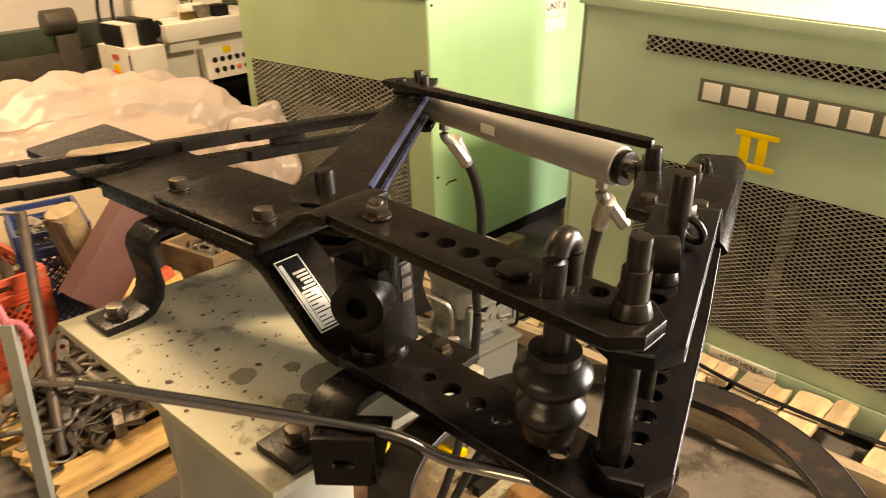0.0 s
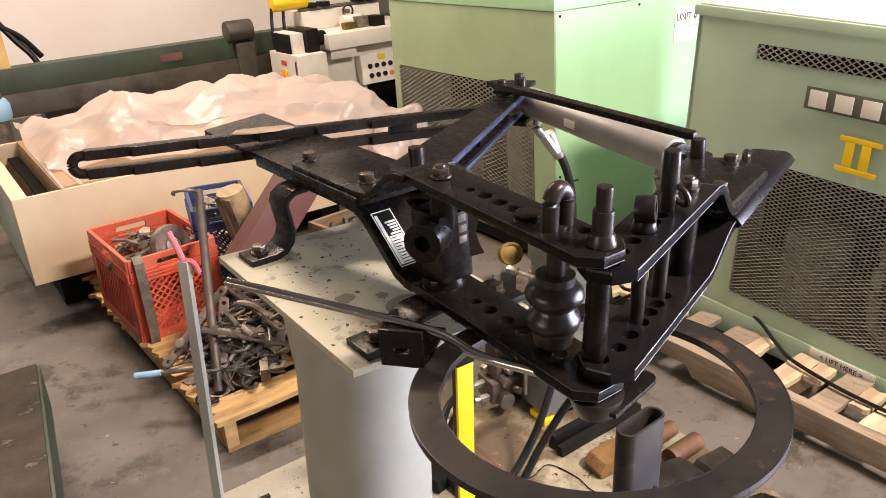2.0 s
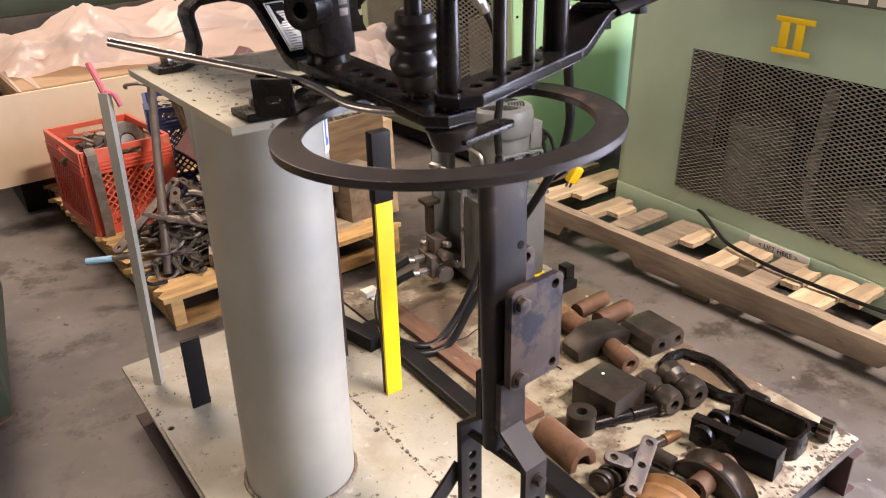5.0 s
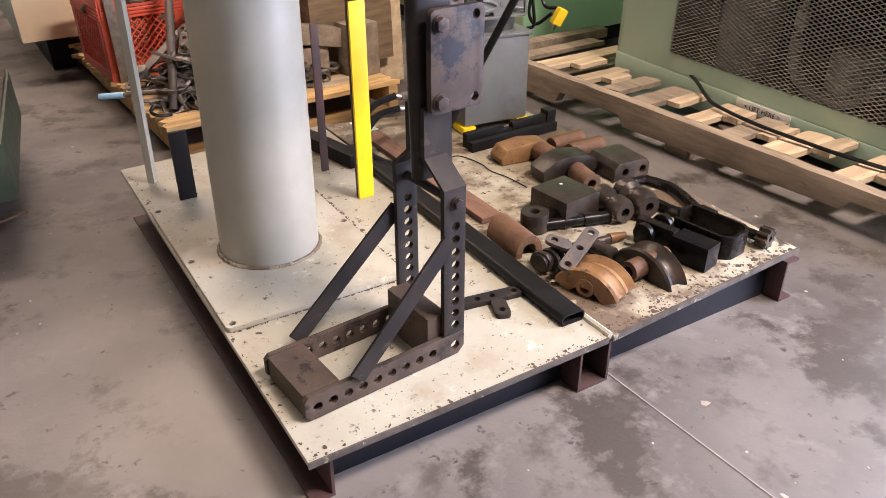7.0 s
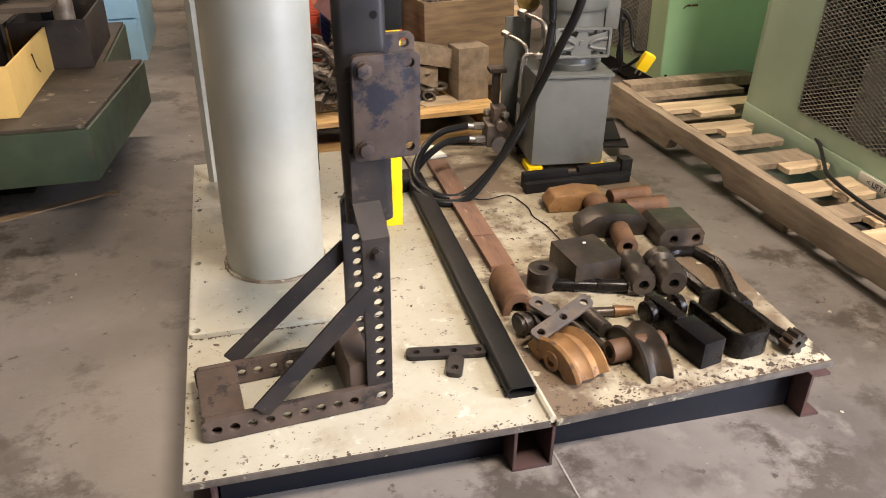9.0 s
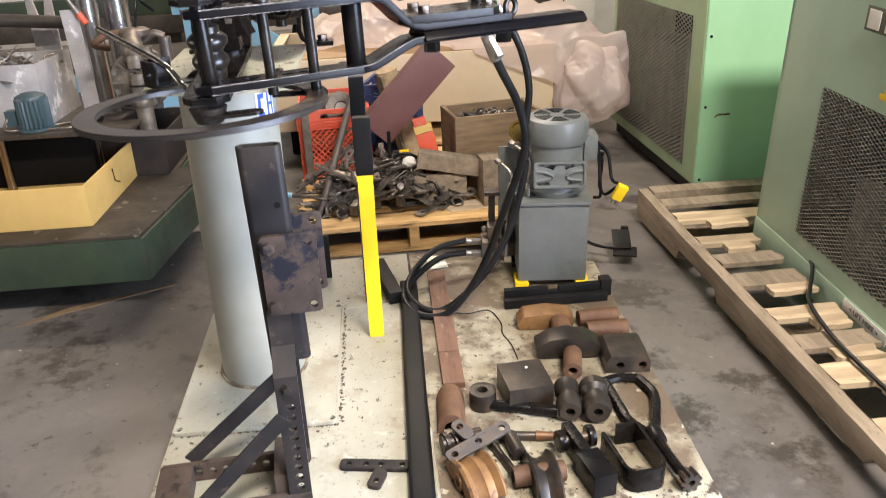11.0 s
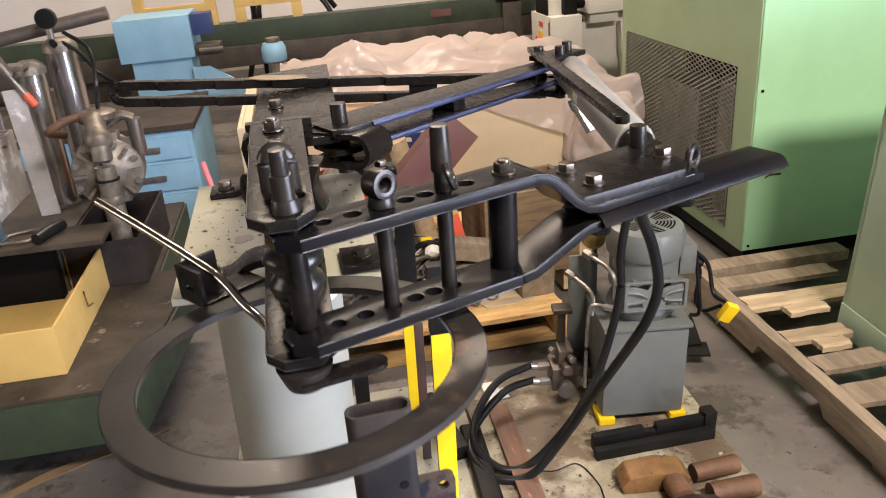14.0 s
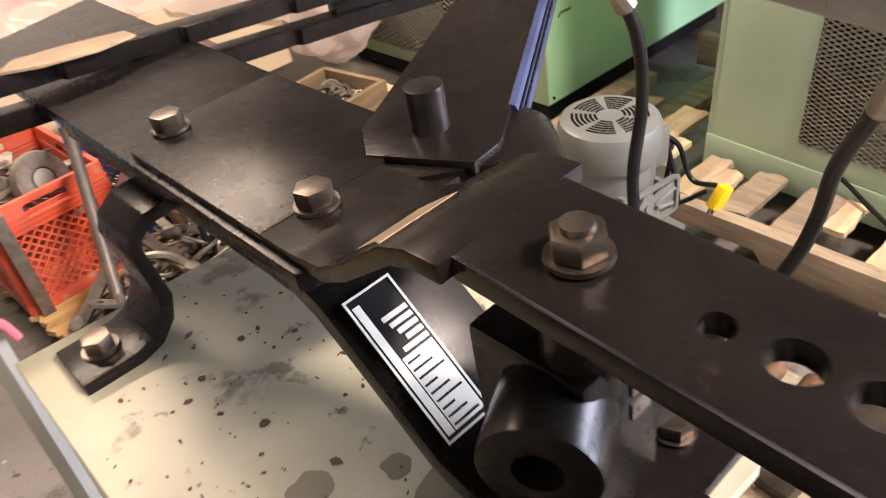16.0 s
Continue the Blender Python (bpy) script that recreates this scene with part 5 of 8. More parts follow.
    part("gland_ring", cyl(s + u * 0.4751, s + u * 0.49, 0.028, seg=32, bev=0.002), BLACK, c)
    part("piston_rod", cyl(s + u * 0.49, t, 0.015, seg=24), CHROME, c, "bare steel piston rod")
    part("cylinder_sticker", lathe([(0.0331, 0.19), (0.0336, 0.19), (0.0336, 0.225), (0.0331, 0.225)], 12, Matrix.Translation(s) @ u.to_track_quat("Z", "Y").to_matrix().to_4x4(), a0=165, a1=195), SIGN, c, "small white sticker")
    b = cyl(t + Vector((0, 0, -0.02)), t + Vector((0, 0, 0.02)), 0.024, seg=24, bev=0.002)
    part("rod_eye", b, BLACK, c)
    for k in (0.05, 0.44):
        q = s + u * k + Vector((0, 0, -0.03))
        b = tube([q, q + Vector((0, 0, -0.03)), q + Vector((0.015, -0.012, -0.05))], 0.010, 10, 4)
        cyl(q + Vector((0.01, -0.008, -0.045)), q + Vector((0.028, -0.03, -0.085)), 0.0115, seg=6, bev=0.001, into=b)
        part("hose_fitting", b, ZINC, c, "zinc plated elbow fitting")


fixed_frame()
swing_frame()
corner_parts()
drive_side()

# ---- die stand on the platform ----
ZX = Matrix(((1, 0, 0, 0), (0, 0, 1, 0), (0, 1, 0, 0), (0, 0, 0, 1)))  # plate in x and z, thickness along y


def die_stand():
    st = thing("die_stand", DECK @ pose(0.006, -0.036, 0.111, 0, 0, 5), "worn black steel upright stand with rows of holes", "stand")
    S = pose(0, 0, -0.111)

    def side(y, jog, flip):
        holes = [(0.062 + 0.0296 * k, 0.135, 0.0085) for k in range(9)] + [(0.350, 0.133, 0.010)]
        b = plate([(0.048, 0.1115), (0.357, 0.1115), (0.371, 0.126), (0.371, 0.16), (0.046, 0.16), (0.038, 0.152), (0.038, 0.121)], holes, y, y + 0.011, 0.0015, S @ ZX)
        part("side_bar", b, STANDBASE, st, "rust-worn bottom bar with a row of holes")
        holes = [(0.350, 0.180 + 0.0253 * k, 0.0085) for k in range(9)]
        b = plate([(0.325, 0.161), (0.371, 0.161), (0.371, 0.445), (0.325, 0.445)], holes, y, y + 0.011, 0.0015, S @ ZX)
        yt = y if not flip else y + 0.011
        prof = [(0.445, yt), (0.455, yt), (0.495, jog), (0.51, jog), (0.58, jog)]
        # bent upper length: runs in z, steps in y
        bb = bmesh.new()
        rows = []
        sg = -1 if flip else 1
        for z, yy in prof:
            rows.append([bb.verts.new(S @ Vector(p)) for p in ((0.325, yy, z), (0.371, yy, z), (0.371, yy + sg * 0.011, z), (0.325, yy + sg * 0.011, z))])
        for p, q in zip(rows, rows[1:]):
            for k in range(4):
                bb.faces.new((p[k], p[(k + 1) % 4], q[(k + 1) % 4], q[k]))
        bb.faces.new(rows[-1])
        join(b, bb)
        part("upright_bar", b, STANDIRON, st, "black upright flat bar with holes, stepped inward")
        b = bmesh.new()
        p0, p1 = Vector((0.105 if flip else 0.138, y - 0.001, 0.160)), Vector((0.335, y - 0.001, 0.362))
        d = (p1 - p0).normalized()
        n = Vector((-d.z, 0, d.x)) * 0.0165
        vs = []
        for yy in (y - 0.006, y - 0.0006) if not flip else (y + 0.0116, y + 0.017):
            vs.append([b.verts.new(S @ Vector((q.x, yy, q.z))) for q in (p0 + n, p0 - n, p1 - n, p1 + n)])
        b.faces.new(vs[0])
        b.faces.new(vs[1][::-1])
        for k in range(4):
            b.faces.new((vs[0][k], vs[0][(k + 1) % 4], vs[1][(k + 1) % 4], vs[1][k]))
        part("brace", soften(b, 0.001), STANDIRON, st, "slanting flat brace")
        b = hexbolt(0, 0, 0, 0.0105, 0.009, 0, 0, S @ pose(0.350, y - 0.0005 if not flip else y + 0.0115, 0.428, 90 if not flip else -90))
        part("bolt", b, STANDIRON, st)

    side(0.118, 0.1725, False)
    side(0.262, 0.2265, True)
    part("cross_pin", cyl((0.350, 0.129, 0.428), (0.350, 0.262, 0.428), 0.008, m=S), STANDIRON, st)
    part("base_block", box((0.041, 0.1295, 0.112), (0.112, 0.2615, 0.160), 0.004, S), STANDBASE, st, "rusty block between the bottom bars")
    part("corner_block", box((0.296, 0.1295, 0.112), (0.340, 0.2615, 0.205), 0.004, S), STANDBASE, st)
    # hollow oval upright
    o = [(0.36 + 0.0255 * math.copysign(1, math.cos(a)) + 0.015 * math.cos(a), 0.1955 + 0.015 * math.sin(a)) for a in [2 * math.pi * (k + 0.5) / 28 for k in range(28)]]
    i = [(0.36 + 0.0255 * math.copysign(1, math.cos(a)) + 0.0112 * math.cos(a), 0.1955 + 0.0112 * math.sin(a)) for a in [2 * math.pi * (k + 0.5) / 28 for k in range(28)]]
    b = plate(o, [i], 0.45, 0.903, 0.001, S)
    for v in b.verts:
        k = max(0.0, (v.co.z + 0.111 - 0.45) / 0.45)
        v.co += Vector((-0.010 * k, 0.004, 0))
    part("oval_tube", b, STANDIRON, st, "open-topped oval tube upright, leaning slightly")
    part("tube_hole", cyl((0.372, 0.1838, 0.79), (0.372, 0.1852, 0.79), 0.006, m=S), VOID, st)
    for y0, dx, dz in ((0.1585, -0.007, 0.0), (0.228, 0.006, 0.012)):
        b = plate(rounded(0.337 + dx, 0.572 + dz, 0.443 + dx, 0.738 + dz, 0.01), [(0.426 + dx, 0.722 + dz, 0.008), (0.426 + dx, 0.588 + dz, 0.008)], y0, y0 + 0.013, 0.002, S @ ZX)
        part("face_plate", b, STANDRUST, st, "rusty rectangular plate with worn dark paint")
    for x, z in ((0.347, 0.716), (0.347, 0.592)):
        part("bolt", hexbolt(x, 0, 0, 0.013, 0.008, 0, 0, S @ pose(0, 0.158, z, 90)), STANDRUST, st)


die_stand()


# ---- loose tooling on the platform ----
def deck_z(x, y):
    return 0.1053 + 0.036 * y - 0.0262 * x


def lay(name, x, y, rz, label, category, dz=0.0, rx=0, ry=0, group=""):
    return thing(name, DECK @ pose(x, y, 0.1103 + dz, rx, ry, rz), label, category, group)


def tooling():
    # long black tube along the seam
    t = lay("black_tube", 0.5985, 0.074, -1.3, "long black flattened steel tube on the platform", "tube")
    b = plate(rounded(-0.0285, 0.0005, 0.0285, 0.025, 0.010), [rounded(-0.025, 0.004, 0.025, 0.0215, 0.007)], 0, 1.03, 0.001, pose(0, 1.03, 0, 90, 0, 0))
    part("tube_body", b, BLACKPAINT, t)
    t = lay("black_lever", 0.578, 0.995, 4, "black flat lever bar lying at an angle", "lever")
    b = box((-0.022, 0.0, 0.0), (0.022, 0.26, 0.04), 0.003, pose(0, 0, 0.0005, 0, 0, 8))
    part("lever_bar", b, BLACKPAINT, t)
    for x, y0, y1 in ((0.7125, 0.672, 1.18), (0.711, 0.515, 0.669)):
        t = lay("brown_bar", x, y0, 0, "reddish brown worn flat bar", "bar", group="brown bars in a row")
        part("bar_body", box((-0.029, 0, 0.0), (0.029, y1 - y0, 0.016), 0.002, pose(0, 0, 0.0005, 0, 0, -0.7)), COPPER, t)
    t = lay("white_tag", 0.735, 1.24, 8, "small white tag lying on the plate", "tag")
    part("tag_sheet", box((-0.03, -0.02, 0.0005), (0.03, 0.03, 0.004), 0.001), SIGN, t)
    # thin flat straps with holes
    t = lay("hole_strap", 0.497, 0.232, -9, "black T shaped strap pierced by holes", "strap")
    b = plate(rounded(-0.08, -0.016, 0.08, 0.016, 0.01), [(-0.06, 0, 0.007), (-0.02, 0, 0.007), (0.014, 0, 0.007), (0.064, 0, 0.007)], 0.0005, 0.011, 0.0015)
    plate(rounded(-0.016, -0.075, 0.016, -0.0165, 0.01), [(0.0, -0.055, 0.0075)], 0.0005, 0.011, 0.0015, pose(0.022, 0, 0, 0, 0, -12), into=b)
    part("strap_plate", b, STANDIRON, t)
    # angle bars by the pump
    t = lay("angle_bar", 0.912, 0.905, 2, "pair of black slotted steel bars", "bar", group="black bars by the pump")
    part("bar_body", box((0, 0, 0.0005), (0.33, 0.022, 0.03), 0.002), BLACKPAINT, t)
    t = lay("angle_bar", 0.918, 0.945, 2, "black slotted steel bar with a square end", "bar", group="black bars by the pump")
    b = box((0, 0, 0.0005), (0.14, 0.02, 0.045), 0.002)
    box((0.175, 0, 0.0005), (0.33, 0.02, 0.045), 0.002, into=b)
    box((0.14, 0.002, 0.0005), (0.175, 0.018, 0.03), 0.001, into=b)
    box((0.31, -0.006, 0.0005), (0.345, 0.03, 0.058), 0.003, into=b)
    part("bar_body", b, BLACKPAINT, t)
    # orange shoe
    t = lay("forming_shoe", 1.02, 0.793, 0, "orange rusty half round forming shoe", "die")
    b = plate([(-0.085, 0.0), (-0.09, 0.02), (-0.07, 0.045), (0.0, 0.055), (0.065, 0.046), (0.08, 0.03), (0.075, 0.0)], [], -0.035, 0.035, 0.006, pose(0, 0.01, 0.0008, 90, 0, -6))
    part("shoe_body", b, OCHRE, t)
    part("shoe_bush", cyl((0.03, -0.09, 0.03), (0.03, -0.03, 0.03), 0.028, bev=0.003), RUST, t)
    for x, y, r, a in ((1.172, 0.79, 0.023, 4), (1.177, 0.71, 0.026, 2)):
        t = lay("round_bar", x, y, a, "short brown rusty round bar", "bar", group="short round bars")
        part("bar_body", cyl((-0.06, 0, r + 0.0005), (0.06, 0, r + 0.0005), r, bev=0.003), RUST, t)
    # dark arch die with bush
    t = lay("arch_die", 1.038, 0.620, -13, "dark curved bending die on a bored bush", "die")
    b = plate([(-0.085, 0.0), (-0.09, 0.035), (-0.05, 0.06), (0.0, 0.068), (0.06, 0.06), (0.095, 0.035), (0.085, 0.0)], [], -0.04, 0.03, 0.008, pose(0, 0.02, 0.0008, 90, 0, 8))
    part("die_body", b, DARKIRON, t)
    b = plate(circle(0, 0, 0.026, 24), [(0, 0, 0.012)], 0, 0.09, 0.002, pose(0.015, -0.02, 0.0275, 90))
    part("bush", b, RUST, t, "brown bored bush")
    t = lay("bored_block", 1.188, 0.582, 4, "dark iron block with two bores", "block")
    b = plate([(-0.06, 0.0), (0.06, 0.0), (0.06, 0.035), (0.048, 0.052), (-0.048, 0.052), (-0.06, 0.035)], [(-0.022, 0.022, 0.011), (0.038, 0.022, 0.011)], -0.06, 0.06, 0.003, pose(0, 0, 0.0008, 90, 0, -8))
    part("block_body", b, DARKIRON, t)
    # Black box put in for the shade inside the bores.
    part("block_lining", box((-0.052, -0.03, 0.006), (0.052, 0.03, 0.040), 0.001, pose(0, 0, 0, 0, 0, -8)), VOID, t)
    t = lay("steel_block", 0.888, 0.45, 0, "square dark steel block", "block")
    part("block_body", box((-0.058, -0.058, 0.0006), (0.058, 0.066, 0.07), 0.004, pose(0, 0, 0, 0, 0, 6)), DARKIRON, t)
    part("chip", box((0.005, 0.03, 0.0702), (0.012, 0.036, 0.0714), 0.0003), SIGN, t)
    t = lay("collar", 0.775, 0.43, 0, "thick round iron collar with a bore", "collar")
    part("collar_body", plate(circle(0, 0, 0.034, 32), [(0, 0, 0.013)], 0.0006, 0.05, 0.003), DARKIRON, t)
    part("collar_bore", cyl((0, 0, 0.001), (0, 0, 0.012), 0.0135), VOID, t)
    for x, y, r in ((0.985, 0.385, 0.032), (1.05, 0.37, 0.036)):
        t = lay("roller", x, y, 172, "dark grooved iron roller with a centre bore", "roller", group="grooved rollers")
        m = pose(0, -0.06, r + 0.001, -90)
        b = lathe([(0.012, 0.0), (r * 0.86, 0.0), (r, 0.006), (r, 0.034), (r * 0.72, 0.048), (r * 0.72, 0.062), (r, 0.074), (r, 0.10), (r * 0.8, 0.115), (0.012, 0.115)], 32, m)
        part("roller_body", b, DARKIRON, t)
        part("roller_bore", cyl((0, 0, 0.008), (0, 0, 0.106), 0.0115, m=m), VOID, t)
    # half pipe die
    t = lay("half_pipe", 0.690, 0.396, 8, "orange rusty half pipe forming die", "die")
    o = [(0.036 * math.cos(radians(a)), 0.004 + 0.05 * math.sin(radians(a))) for a in range(0, 181, 12)]
    i = [(-0.02, 0.0005)] + [(-0.016 + 0.0, 0.02)] + [(0.016 * math.cos(radians(a)), 0.02 + 0.012 * math.sin(radians(a))) for a in range(160, 19, -20)] + [(0.016, 0.02), (0.02, 0.0005)]
    b = plate(o + [(-0.036, 0.0005)] + i + [(0.036, 0.0005)], [], -0.065, 0.065, 0.002, pose(0, 0, 0, 90, 0, -12))
    part("die_body", b, RUST, t)
    # shaft with toothed end, rod
    t = lay("toothed_shaft", 0.818, 0.362, 0, "dark shaft with a toothed collar", "shaft")
    b = cyl((-0.03, 0.05, 0.016), (0.07, 0.02, 0.016), 0.013, bev=0.002)
    cyl((0.07, 0.02, 0.016), (0.14, -0.001, 0.016), 0.0155, bev=0.002, into=b)
    part("shaft_body", b, BLACK, t)
    b = bmesh.new()
    d = Vector((0.07, -0.021, 0)).normalized()
    mm = Matrix.Translation((0.145, -0.0025, 0.02)) @ d.to_track_quat("Z", "Y").to_matrix().to_4x4()
    pts = []
    for k in range(14):
        a = 2 * math.pi * k / 14
        for da, r in ((0.0, 0.019), (0.12, 0.023), (0.32, 0.023), (0.44, 0.019)):
            pts.append((r * math.cos(a + da * 0.9), r * math.sin(a + da * 0.9)))
    plate(pts, [], -0.01, 0.01, 0, mm, into=b)
    part("gear_collar", b, IRON, t)
    t = lay("tapered_rod", 0.792, 0.295, -9, "short rod with a copper coloured tip", "rod")
    part("rod_body", cyl((-0.03, 0, 0.012), (0.09, 0, 0.012), 0.0105, bev=0.001), DARKIRON, t)
    part("rod_tip", cyl((0.0905, 0, 0.013), (0.135, 0, 0.013), 0.0125, 0.009, bev=0.001), OCHRE, t, "copper coloured tapered tip")
    # grey bracket with four holes leaning on the ribbed die
    t = lay("cross_bracket", 0.736, 0.224, 0, "grey flat cross bracket with bolt holes", "bracket")
    m = pose(0.0, 0.0, 0.052, 14, -6, 28)
    b = plate(rounded(-0.085, -0.017, 0.085, 0.017, 0.012), [(-0.066, 0, 0.0085), (0, 0, 0.0085), (0.066, 0, 0.0085)], 0, 0.009, 0.0015, m)
    plate(rounded(-0.016, 0.0175, 0.016, 0.075, 0.012), [(0, 0.056, 0.0085)], 0, 0.009, 0.0015, m @ pose(-0.005, 0, 0, 0, 0, 8), into=b)
    part("bracket_plate", b, IRON, t)
    t = lay("ribbed_die", 0.700, 0.290, 0, "dark ribbed iron die under a bracket", "die")
    b = bmesh.new()
    for k in range(4):
        cyl((-0.04 + 0.021 * k, -0.03, 0.027), (-0.030 + 0.021 * k, -0.026, 0.027), 0.026, bev=0.002, into=b)
    cyl((-0.045, -0.032, 0.027), (0.05, -0.008, 0.027), 0.02, into=b)
    part("die_body", b, DARKIRON, t)
    # orange grooved quarter die
    t = lay("quarter_die", 0.720, 0.148, -72, "orange rusty grooved quarter circle die", "die")
    prof = [(0.045, -0.034), (0.084, -0.034), (0.088, -0.029), (0.076, -0.018), (0.082, -0.004), (0.086, 0.0), (0.082, 0.004), (0.076, 0.018), (0.088, 0.029), (0.084, 0.034), (0.045, 0.034)]
    b = lathe(prof, 24, pose(0, 0, -0.0245, 90), a0=28, a1=152)
    for v in b.verts:
        v.co.y *= 1.22
    part("die_body", b, OCHRE, t)
    part("die_hub", plate(circle(0, 0, 0.021, 24), [(0, 0, 0.011)], -0.045, 0.045, 0.002, pose(0, 0, 0.0225, 90)), OCHRE, t)
    for p0, p1, r in (((0.0, 0.0), (-0.012, 0.07), 0.0175), ((-0.02, -0.05), (-0.06, 0.075), 0.009)):
        t = lay("dark_bar", 0.830, 0.212, 0, "dark iron round bar", "bar", group="dark round bars")
        part("bar_body", cyl((*p0, r + 0.001), (*p1, r + 0.001), r, bev=0.002), DARKIRON, t)
    # half pulley die
    t = lay("pulley_die", 0.868, 0.138, 4, "worn half round grooved die with hubs", "die")
    prof = [(0.012, -0.03), (0.088, -0.03), (0.092, -0.025), (0.078, -0.012), (0.074, 0.0), (0.078, 0.012), (0.092, 0.025), (0.088, 0.03), (0.012, 0.03)]
    b = lathe(prof, 22, pose(0, 0, -0.030, 90, 0, 90), a0=20, a1=160)
    part("die_body", b, DARKIRON, t, "grooved half wheel with brown rust")
    part("die_hub", cyl((-0.068, 0, 0.0245), (0.05, 0, 0.0245), 0.0235, bev=0.003), RUST, t)
    part("hub_bore", cyl((-0.0692, 0, 0.0245), (-0.067, 0, 0.0245), 0.012), VOID, t)
    # blue grey block with rollers
    t = lay("roller_block", 0.972, 0.162, 9, "blue grey steel block with side rollers", "block")
    part("block_body", box((-0.027, -0.092, 0.0006), (0.027, 0.0, 0.06), 0.003, pose(0, 0, 0, 0, 0, 3)), BLUEBLACK, t, "blue black painted block")
    part("block_web", box((-0.016, 0.0, 0.0006), (0.010, 0.10, 0.064), 0.003, pose(0, 0, 0, 0, 0, 3)), BLACK, t)
    for x in (-0.045, 0.028):
        part("side_roller", cyl((x, 0.062, 0.042), (x + 0.016, 0.062, 0.042), 0.026, bev=0.004), BLACK, t)
    part("roller_axle", cyl((-0.03, 0.062, 0.042), (0.03, 0.062, 0.042), 0.01), IRON, t)
    # bent strap
    t = lay("u_strap", 1.078, 0.166, 8, "black flat strap bent to a U", "strap")
    line = [(-0.045, 0.06), (-0.045, -0.05)] + [(-0.015 - 0.03 * math.cos(radians(a)), -0.055 - 0.03 * math.sin(radians(a))) for a in range(10, 90, 20)] + [(0.015 + 0.03 * math.sin(radians(a)), -0.055 - 0.03 * math.cos(radians(a))) for a in range(10, 90, 20)] + [(0.045, -0.05), (0.045, 0.072), (-0.005, 0.077)]
    # one closed outline: the line offset to both sides
    v = [Vector(p) for p in line]
    nr = []
    for i in range(len(v)):
        d = (v[min(i + 1, len(v) - 1)] - v[max(i - 1, 0)]).normalized()
        nr.append(Vector((-d.y, d.x)) * 0.004)
    out = [(p + n)[:] for p, n in zip(v, nr)] + [(p - n)[:] for p, n in zip(v[::-1], nr[::-1])]
    b = plate(out, [], 0.0006, 0.058, 0.0008)
    part("strap_body", b, BLACK, t)
    # forked bar with a toothed end
    t = lay("forked_bar", 1.163, 0.29, -10, "black forked bar with a toothed end", "tool")
    b = tube([(-0.09, 0.17, 0.013), (-0.05, 0.19, 0.013), (0.0, 0.19, 0.013)], 0.012, 8, 4)
    tube([(-0.088, 0.17, 0.013), (-0.06, 0.05, 0.014), (-0.045, 0.0, 0.014), (0.0, -0.05, 0.014)], 0.0125, 8, 5, into=b)
    tube([(0.0, 0.19, 0.013), (0.03, 0.12, 0.014), (0.02, 0.03, 0.014), (0.005, -0.045, 0.014)], 0.0125, 8, 5, into=b)
    cyl((0.0, -0.035, 0.018), (0.008, -0.075, 0.018), 0.022, bev=0.004, into=b)
    tube([(0.006, -0.065, 0.02), (0.03, -0.15, 0.02), (0.045, -0.19, 0.02)], 0.0125, 10, into=b)
    part("fork_body", b, BLACK, t)
    pts = []
    for k in range(9):
        a = 2 * math.pi * k / 9
        for da, r in ((0.0, 0.018), (0.2, 0.026), (0.42, 0.026), (0.6, 0.018)):
            pts.append((r * math.cos(a + da), r * math.sin(a + da)))
    d = Vector((0.015, -0.04, 0)).normalized()
    part("toothed_end", plate(pts, [(0, 0, 0.008)], -0.014, 0.014, 0.001, Matrix.Translation((0.05, -0.205, 0.024)) @ d.to_track_quat("Z", "Y").to_matrix().to_4x4()), DARKIRON, t)


tooling()


